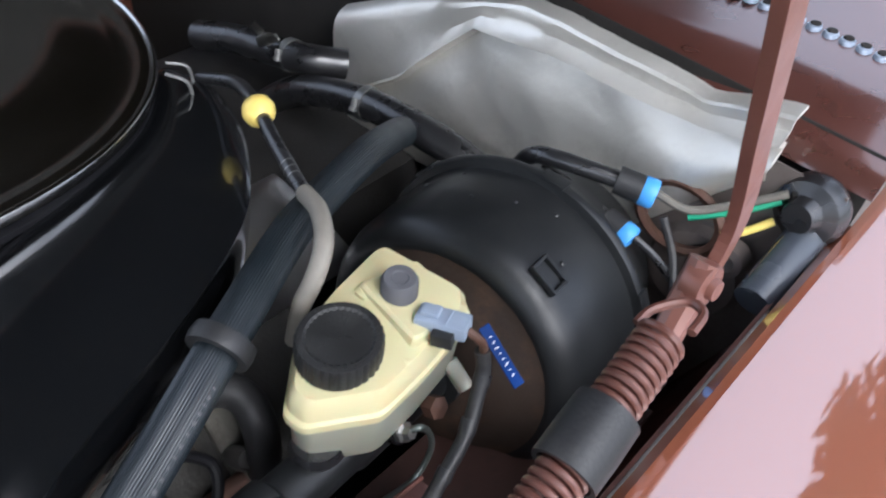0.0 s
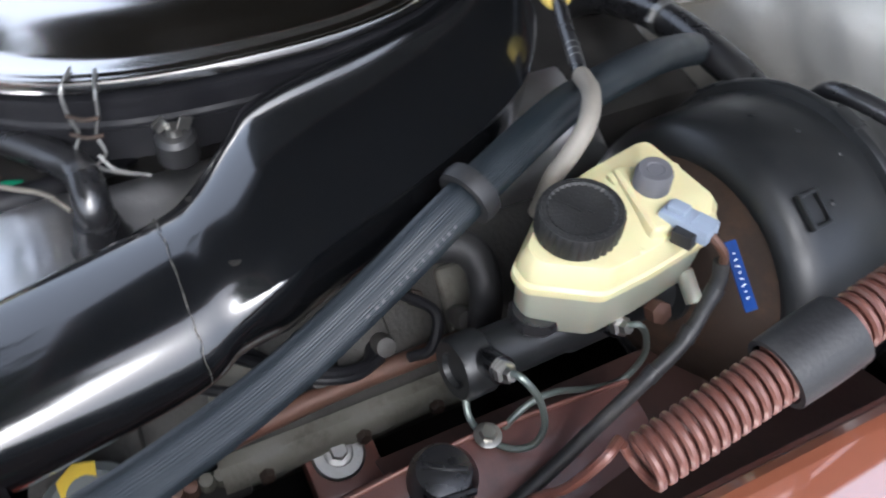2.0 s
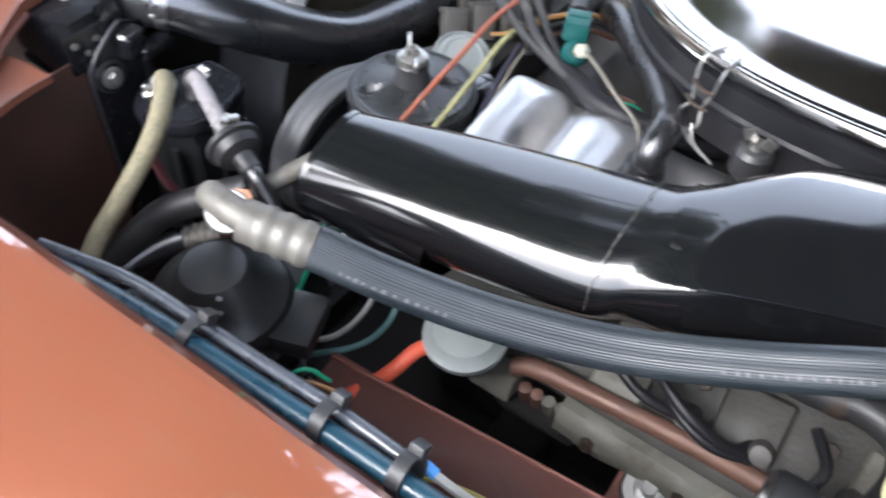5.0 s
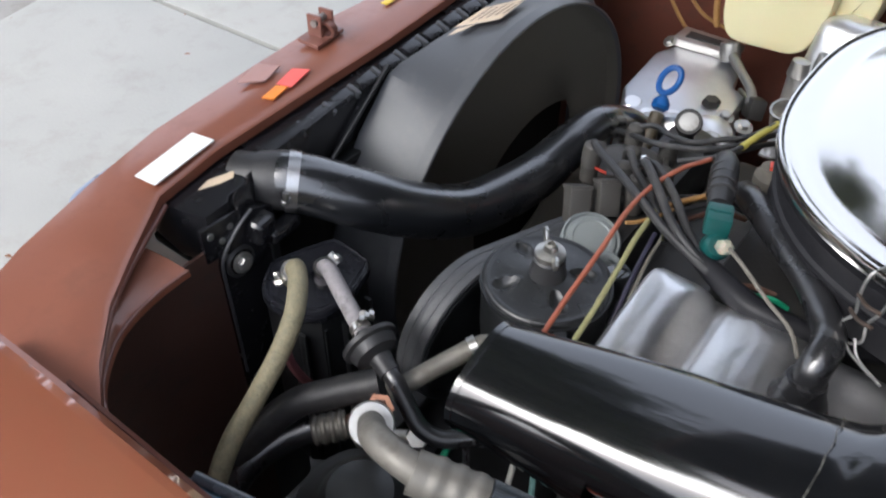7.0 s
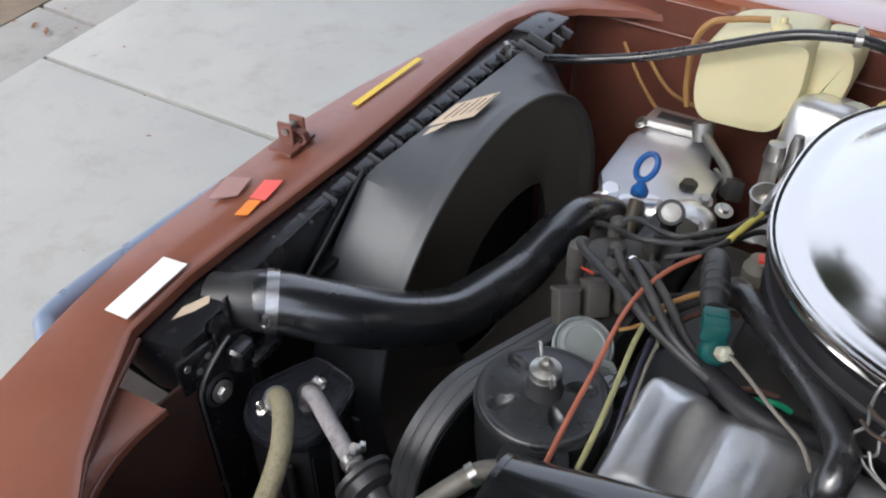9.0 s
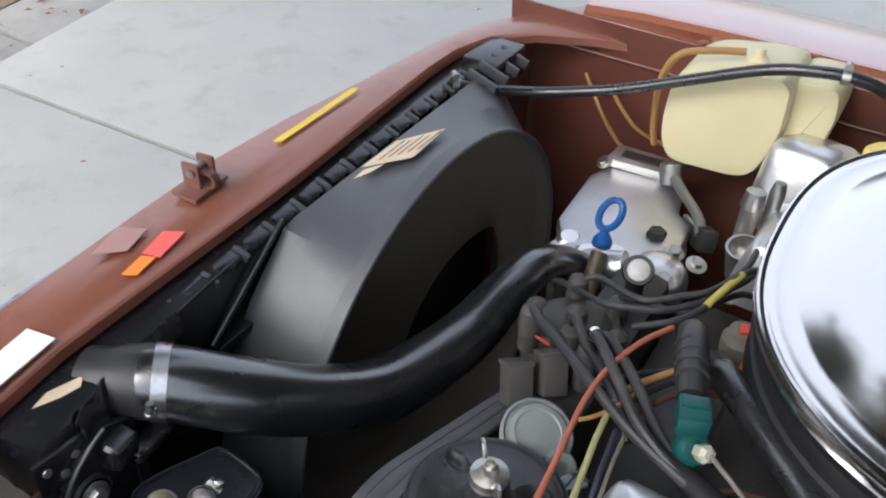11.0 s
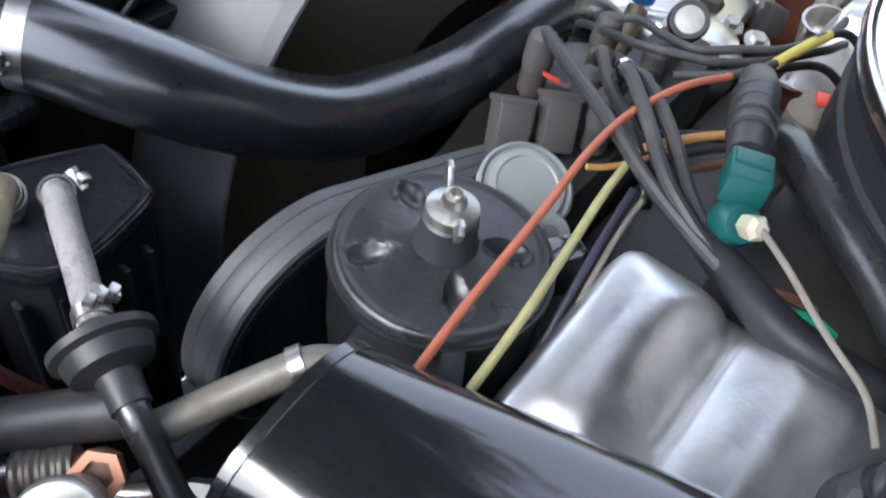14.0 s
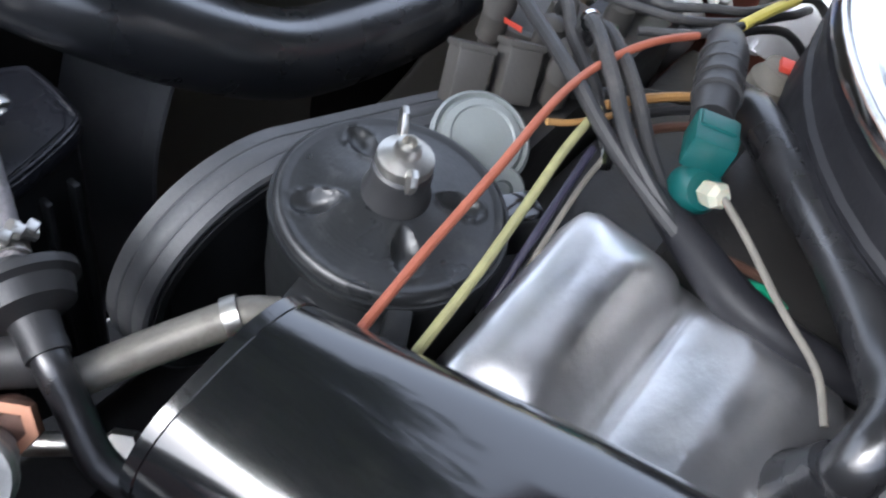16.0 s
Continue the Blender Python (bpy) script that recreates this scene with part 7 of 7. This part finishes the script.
# ---- low things beside the engine ----
cp = thing("heater_pipe", (-0.42, -0.05, 0.75), "brown coated steel pipe along the cylinder head", "pipe")
part("tube", tube([(-0.434, 0.060, 0.750), (-0.428, 0.04, 0.756), (-0.421, -0.03, 0.757), (-0.416, -0.10, 0.757), (-0.414, -0.20, 0.757)], 0.0085, 14), COPPER_PIPE, cp)
head = thing("exhaust_shield", (-0.43, -0.08, 0.70), "grey-green cast exhaust manifold rail", "manifold")
lump = []
for i in range(41):
    y = 0.012 - 0.205 * i / 40
    wob = 0.004 * noise.noise((y * 30, 0, 1)) + 0.003 * math.sin(y * 70)
    lump.append([(-0.424, y, 0.738), (-0.434, y, 0.737 + wob * 0.3), (-0.441, y, 0.730), (-0.444 + wob * 0.5, y, 0.720), (-0.442, y, 0.709 + wob), (-0.430, y, 0.702 + wob)])
part("casting", sheet(lump, 0.006), PALE_CAST, head)
part("block", box((-0.436, 0.072, 0.730), (0.026, 0.040, 0.026), 0.005, (0, 15, 0)), PALE_CAST, head)
for i in range(4):
    part("stud", lathe([(0, 0), (0.006, 0), (0.0065, 0.014), (0.0055, 0.024), (0, 0.025)], (-0.428, 0.046 - 0.0115 * i, 0.708), (-0.25, 0, 1), 10), COPPER_PIPE if i < 2 else PALE_CAST, head)
part("flange", box((-0.430, 0.030, 0.704), (0.030, 0.075, 0.010), 0.003, (0, 15, 0)), ENGINE_DARK, head)
for y in (-0.02, -0.10, -0.165):
    part("bolt_head", lathe([(0.0065, 0), (0.0065, 0.005), (0.005, 0.007), (0, 0.007)], (-0.443, y, 0.722), (-1, 0, 0.3), 6), RUSTY, head)
cup = thing("egr_valve", (-0.455, 0.095, 0.74), "pale grey round diaphragm valve with a yellow mark", "valve")
part("can", lathe([(0.010, -0.05), (0.012, -0.022), (0.028, -0.016), (0.0335, -0.006), (0.0345, -0.002), (0.0345, 0.002), (0.031, 0.004), (0.026, 0.010), (0.012, 0.013), (0, 0.013)], (-0.455, 0.096, 0.787), (-0.12, 0, 1), 40), CAST_GREY, cup)
part("mark", slab([(-0.013, -0.012), (0.010, -0.014), (0.014, 0.0), (0.004, 0.012), (-0.012, 0.010)], 0, 0.0008, m=pose(-0.436, 0.100, 0.7995)), YELLOW_CARD, cup, "yellow paint mark")
rh = thing("red_hose", (-0.51, 0.13, 0.76), "short red rubber hose", "hose")
part("tube", tube([(-0.470, 0.112, 0.775), (-0.484, 0.121, 0.778), (-0.505, 0.128, 0.770), (-0.522, 0.132, 0.770), (-0.548, 0.137, 0.779), (-0.57, 0.14, 0.78)], 0.0062, 12), RED_HOSE, rh)
for nm, m, pts in (
    ("white_wire", WHITE_WIRE, [(-0.40, 0.215, 0.80), (-0.43, 0.206, 0.745), (-0.455, 0.205, 0.725), (-0.484, 0.212, 0.72), (-0.51, 0.222, 0.735)]),
    ("teal_wire", TEAL_WIRE, [(-0.41, 0.195, 0.78), (-0.433, 0.182, 0.735), (-0.458, 0.182, 0.722), (-0.484, 0.192, 0.72), (-0.52, 0.21, 0.735)]),
    ("black_wire", RUBBER, [(-0.45, 0.24, 0.82), (-0.47, 0.225, 0.77), (-0.50, 0.222, 0.74), (-0.535, 0.20, 0.75), (-0.56, 0.16, 0.77)]),
    ("green_wire", GREEN_WIRE, [(-0.405, 0.232, 0.85), (-0.43, 0.255, 0.80), (-0.455, 0.258, 0.765), (-0.49, 0.255, 0.735)]),
    ("cream_wire", CREAM_LOW, [(-0.395, 0.218, 0.845), (-0.412, 0.205, 0.815), (-0.42, 0.20, 0.79)]),
    ("pink_wire", RED_CARD, [(-0.39, 0.205, 0.84), (-0.408, 0.192, 0.812), (-0.418, 0.185, 0.79)]),
):
    t = thing(nm, pts[0], "thin loose " + nm.split("_")[0] + " wire hanging below the duct", "wire", "loose wires")
    part("line", tube(pts, 0.0028, 8), m, t)
act = thing("vacuum_actuator", (-0.56, 0.25, 0.80), "glossy black domed vacuum actuator with moulded lettering", "actuator")
part("dome", lathe([(0.052, -0.02), (0.055, -0.008), (0.052, 0.0), (0.047, 0.003), (0.036, 0.010), (0.030, 0.024), (0.024, 0.031), (0.012, 0.034), (0, 0.034)], (-0.561, 0.250, 0.830), (-0.05, -0.02, 1), 40), BLACK_SATIN, act)
part("arm", box((-0.540, 0.192, 0.815), (0.05, 0.035, 0.02), 0.005, (0, 0, 20)), BLACK_SATIN, act)
part("foot", box((-0.60, 0.290, 0.815), (0.07, 0.04, 0.02), 0.005, (0, 0, -30)), BLACK_SATIN, act)
for i, w in enumerate((0.022, 0.026)):
    part("moulded_bar", box((-0.582 - 0.007 * i, 0.236 - 0.004 * i, 0.8565 - 0.006 * i), (0.003, w, 0.001), 0, (0, -48, 24)), PRINT, act)
cap = thing("rubber_cap", (-0.548, -0.11, 0.80), "black ribbed rubber cap on the inner fender ledge", "cap")
part("body", lathe([(0.024, 0), (0.026, 0.004), (0.024, 0.010), (0.023, 0.026), (0.018, 0.034), (0.008, 0.037), (0, 0.037)], (-0.545, -0.112, 0.805), (-0.05, 0, 1), 32), RUBBER, cap)
part("rib", box((-0.546, -0.112, 0.842), (0.030, 0.004, 0.004), 0.001, (0, 0, 60)), RUBBER, cap)
bolt((-0.535, -0.150, 0.835), (0, 0, 1), 0.006, STEEL, cap)

loom = thing("fender_loom", (-0.64, 0.1, 0.92), "dark blue corrugated wire loom strapped along the fender edge", "wire loom")
part("conduit", tube([(-0.646, 0.320, 0.902), (-0.643, 0.235, 0.915), (-0.643, 0.177, 0.923), (-0.643, 0.122, 0.928), (-0.643, 0.068, 0.932), (-0.643, 0.02, 0.934), (-0.643, -0.02, 0.934), (-0.645, -0.08, 0.928)], 0.0066, 18), BLUE_LOOM, loom)
part("side_hose", tube([(-0.640, 0.318, 0.908), (-0.627, 0.245, 0.912), (-0.627, 0.180, 0.918), (-0.628, 0.122, 0.924), (-0.629, 0.068, 0.930), (-0.630, 0.02, 0.930)], 0.0045, 12), CLEAR_GREY, loom, "grey plastic sleeve")
for y, z in ((0.172, 0.922), (0.070, 0.932), (0.018, 0.934)):
    b = lathe([(0.0118, -0.0045), (0.0132, -0.0045), (0.0132, 0.0045), (0.0118, 0.0045)], (-0.638, y, z), (0, 1, -0.1), 20)
    b.verts.ensure_lookup_table()
    part("cable_tie", b, BLACK_PLASTIC, loom)
    part("tie_head", box((-0.627, y, z + 0.0095), (0.010, 0.009, 0.008), 0.0015, (0, 35, 0)), BLACK_PLASTIC, loom)
for nm, m, pts in (
    ("blue_wire", BLUE_TAPE, [(-0.6255, 0.024, 0.922), (-0.6235, 0.017, 0.9225), (-0.6235, 0.009, 0.920)]),
    ("yellow_wire", YELLOW_WIRE, [(-0.632, 0.040, 0.883), (-0.616, 0.02, 0.890), (-0.606, -0.01, 0.888), (-0.602, -0.04, 0.878), (-0.600, -0.07, 0.868)]),
    ("red_wire", RED, [(-0.628, 0.012, 0.883), (-0.613, -0.015, 0.886), (-0.605, -0.045, 0.880), (-0.600, -0.075, 0.873)]),
    ("white_wire", WHITE_WIRE, [(-0.6235, 0.010, 0.919), (-0.622, -0.004, 0.914), (-0.618, -0.018, 0.905), (-0.612, -0.035, 0.890)]),
    ("black_wire", RUBBER, [(-0.610, -0.02, 0.873), (-0.595, -0.05, 0.870), (-0.575, -0.085, 0.863), (-0.570, -0.12, 0.848)]),
    ("orange_wire", TAN_TUBE, [(-0.61, 0.14, 0.86), (-0.60, 0.125, 0.872), (-0.592, 0.105, 0.868)]),
    ("green_wire", GREEN_WIRE, [(-0.605, 0.15, 0.85), (-0.592, 0.135, 0.868), (-0.584, 0.12, 0.858)]),
):
    t = thing(nm, pts[0], "thin loose " + nm.split("_")[0] + " wire beside the fender loom", "wire", "fender wires")
    part("line", tube(pts, {"black_wire": 0.003, "blue_wire": 0.0036, "white_wire": 0.0030}.get(nm, 0.0015), 8), m, t)

# ---- firewall side ----
for nm, pts, at in (
    ("vacuum_line", [(-0.418, -0.500, 0.918), (-0.435, -0.488, 0.945), (-0.455, -0.487, 0.955), (-0.480, -0.495, 0.956), (-0.505, -0.506, 0.954), (-0.527, -0.514, 0.952)], 0),
    ("vacuum_line", [(-0.442, -0.500, 0.928), (-0.465, -0.500, 0.927), (-0.487, -0.500, 0.922), (-0.508, -0.500, 0.918), (-0.527, -0.500, 0.914)], 0),
):
    t = thing(nm, pts[0], "black vacuum hose end with a light blue band", "hose", "vacuum lines")
    part("tube", tube(pts, 0.0075, 12), RUBBER, t)
    part("boot", tube(pts[-2:], 0.0118, 16), RUBBER_OLD, t)
    end = Vector(pts[-1])
    d = (end - Vector(pts[-2])).normalized()
    part("blue_band", lathe([(0, -0.003), (0.0115, -0.003), (0.0122, -0.002), (0.0122, 0.007), (0.0110, 0.009), (0, 0.009)], end, d, 24), BLUE_TAPE, t, "light blue band")
for nm, m, pts in (
    ("grey_wire", BOOT_PALE, [(-0.535, -0.515, 0.955), (-0.56, -0.53, 0.945), (-0.585, -0.55, 0.955), (-0.615, -0.57, 0.975)]),
    ("green_wire", GREEN_WIRE, [(-0.560, -0.535, 0.935), (-0.59, -0.555, 0.950), (-0.612, -0.572, 0.965)]),
    ("yellow_wire", YELLOW, [(-0.588, -0.545, 0.927), (-0.602, -0.556, 0.936), (-0.615, -0.568, 0.948)]),
    ("black_wire", RUBBER, [(-0.52, -0.50, 0.92), (-0.56, -0.51, 0.90), (-0.60, -0.52, 0.86)]),
    ("black_wire", RUBBER_OLD, [(-0.545, -0.525, 0.93), (-0.565, -0.52, 0.905), (-0.585, -0.50, 0.885), (-0.61, -0.47, 0.88)]),
):
    t = thing(nm, pts[0], "thin " + nm.split("_")[0] + " wire along the firewall", "wire", "firewall wires")
    part("line", tube(pts, 0.0035, 8), m, t)
gr = thing("firewall_grommet", (-0.635, -0.575, 0.97), "black rubber wiring grommet in the firewall", "grommet")
part("boot", lathe([(0.028, -0.01), (0.030, 0), (0.026, 0.010), (0.016, 0.014), (0.012, 0.024), (0, 0.024)], (-0.632, -0.585, 0.962), (0.1, 1, 0.1), 28), RUBBER, gr)
slv = thing("grey_sleeve", (-0.645, -0.52, 0.92), "glossy grey plastic sleeve beside the fender", "sleeve")
part("tube", tube([(-0.640, -0.585, 0.945), (-0.640, -0.545, 0.935), (-0.639, -0.505, 0.920)], 0.016, 16), CLEAR_GREY, slv)
hh = thing("heater_hose", (-0.25, -0.45, 0.90), "thick black rubber heater hose along the firewall", "hose")
part("tube", tube([(-0.03, -0.49, 0.68), (-0.055, -0.495, 0.762), (-0.111, -0.50, 0.825), (-0.164, -0.50, 0.858), (-0.237, -0.50, 0.882), (-0.303, -0.50, 0.890), (-0.355, -0.505, 0.885), (-0.40, -0.52, 0.86)], 0.016, 16), RUBBER, hh)
h2b = thing("heater_hose", (-0.1, -0.5, 0.92), "thick black rubber heater hose along the firewall", "hose")
part("tube", tube([(0.02, -0.49, 0.84), (-0.037, -0.50, 0.858), (-0.094, -0.50, 0.872), (-0.140, -0.51, 0.880), (-0.165, -0.54, 0.875)], 0.016, 16), RUBBER, h2b)
clamp_ring((-0.237, -0.50, 0.882), (-1, 0, 0.2), 0.0162, 0.009, STEEL_DULL, hh, screw=(0, 1, 0.4))
clamp_ring((-0.120, -0.505, 0.877), (-1, 0, 0.2), 0.0162, 0.009, STEEL_DULL, h2b, screw=(0, 1, 0.4))
wn2 = thing("wire_clamp", (-0.10, -0.45, 0.93), "bright wing clamp on the hose", "clamp")
part("clip", box((-0.103, -0.485, 0.894), (0.016, 0.012, 0.012), 0.003, (10, 30, 20)), STEEL, wn2)
for s in (-1, 1):
    part("wing", box((-0.103 + s * 0.012, -0.485, 0.901), (0.014, 0.003, 0.008), 0.001, (0, s * -35, 20)), STEEL, wn2)

# ---- unseen surroundings: a wall and two trees added to darken reflections, one reflected tree ----
BLOCKER = mat("dark_reflection_blocker", (0.012, 0.012, 0.011), 0.9, 0.0, 0.3, 3, 0.3, 60, spec=0.1)
# unseen near-black wall, added so the lid and duct reflect something dark
blocker = part("reflection_blocker", box((3.4, -5.3, 3.2), (0.3, 10.0, 6.4), 0.01), BLOCKER)
tagged(blocker, "unseen dark wall added to darken reflections from the right", "wall", kind="structure")
BARK = mat("bark", (0.10, 0.075, 0.055), 0.9, 0.0, 0.4, 12, 0.8, 60)
FOLIAGE = mat("foliage", (0.055, 0.075, 0.025), 0.6, 0.0, 0.4, 4, 0.2, 60)


def tree(base, middle, radius, leaves, seed, label):
    r = random.Random(seed)
    t = thing("tree", base, label, "tree", "trees")
    b, m = Vector(base), Vector(middle)
    fork = b + (m - b) * 0.6
    bm = tube([(*b, 0.20), (*(b + (fork - b) * 0.5 + Vector((0.1, 0.05, 0))), 0.16), (*fork, 0.12), (*m, 0.05)], 0.15, 12)
    for i in range(9):
        d = Vector((r.uniform(-1, 1), r.uniform(-1, 1), r.uniform(-0.2, 0.9))).normalized() * radius * r.uniform(0.6, 0.9)
        tube([(*(fork + (m - fork) * r.random()), 0.06), (*(m + d * 0.5), 0.035), (*(m + d), 0.012)], 0.05, 7, 4, bm=bm)
    part("trunk", bm, BARK, t)
    clumps = []
    for i in range(34):
        d = Vector((r.gauss(0, 1), r.gauss(0, 1), r.gauss(0, 1))).normalized()
        clumps.append((m + d * radius * r.uniform(0.25, 0.95), radius * r.uniform(0.16, 0.34)))
    vs, fs = [], []
    for i in range(leaves):
        c, k = clumps[i % len(clumps)]
        p = c + Vector((r.gauss(0, 0.5), r.gauss(0, 0.5), r.gauss(0, 0.4))) * k
        u = Vector((r.gauss(0, 1), r.gauss(0, 1), r.gauss(0, 0.6))).normalized()
        w = u.cross(Vector((r.gauss(0, 1), r.gauss(0, 1), r.gauss(0, 1)))).normalized()
        s = r.uniform(0.09, 0.19)
        n = len(vs)
        vs += [p - u * s, p + w * s * 0.45, p + u * s, p - w * s * 0.45]
        fs.append((n, n + 1, n + 2, n + 3))
    me = bpy.data.meshes.new("crown")
    me.from_pydata([tuple(v - m) for v in vs], [], fs)
    me.materials.append(FOLIAGE)
    ob = new("crown", me)
    ob.parent = t
    ob.location = m - SPOT[t]
    return t


# the first two trees are unseen, added to block sky from the reflections
tree((1.3, 5.2, 0.0), (0.45, 3.5, 4.7), 2.4, 30000, 1, "unseen leafy tree added to darken reflections from the front")
tree((-3.6, 2.2, 0.0), (-1.95, 2.4, 5.3), 1.9, 26000, 2, "unseen leafy tree added overhead to darken the duct's reflections")
tree((-3.6, -6.6, 0.0), (-2.9, -5.6, 5.4), 1.3, 3500, 3, "slender leafy tree behind the car")
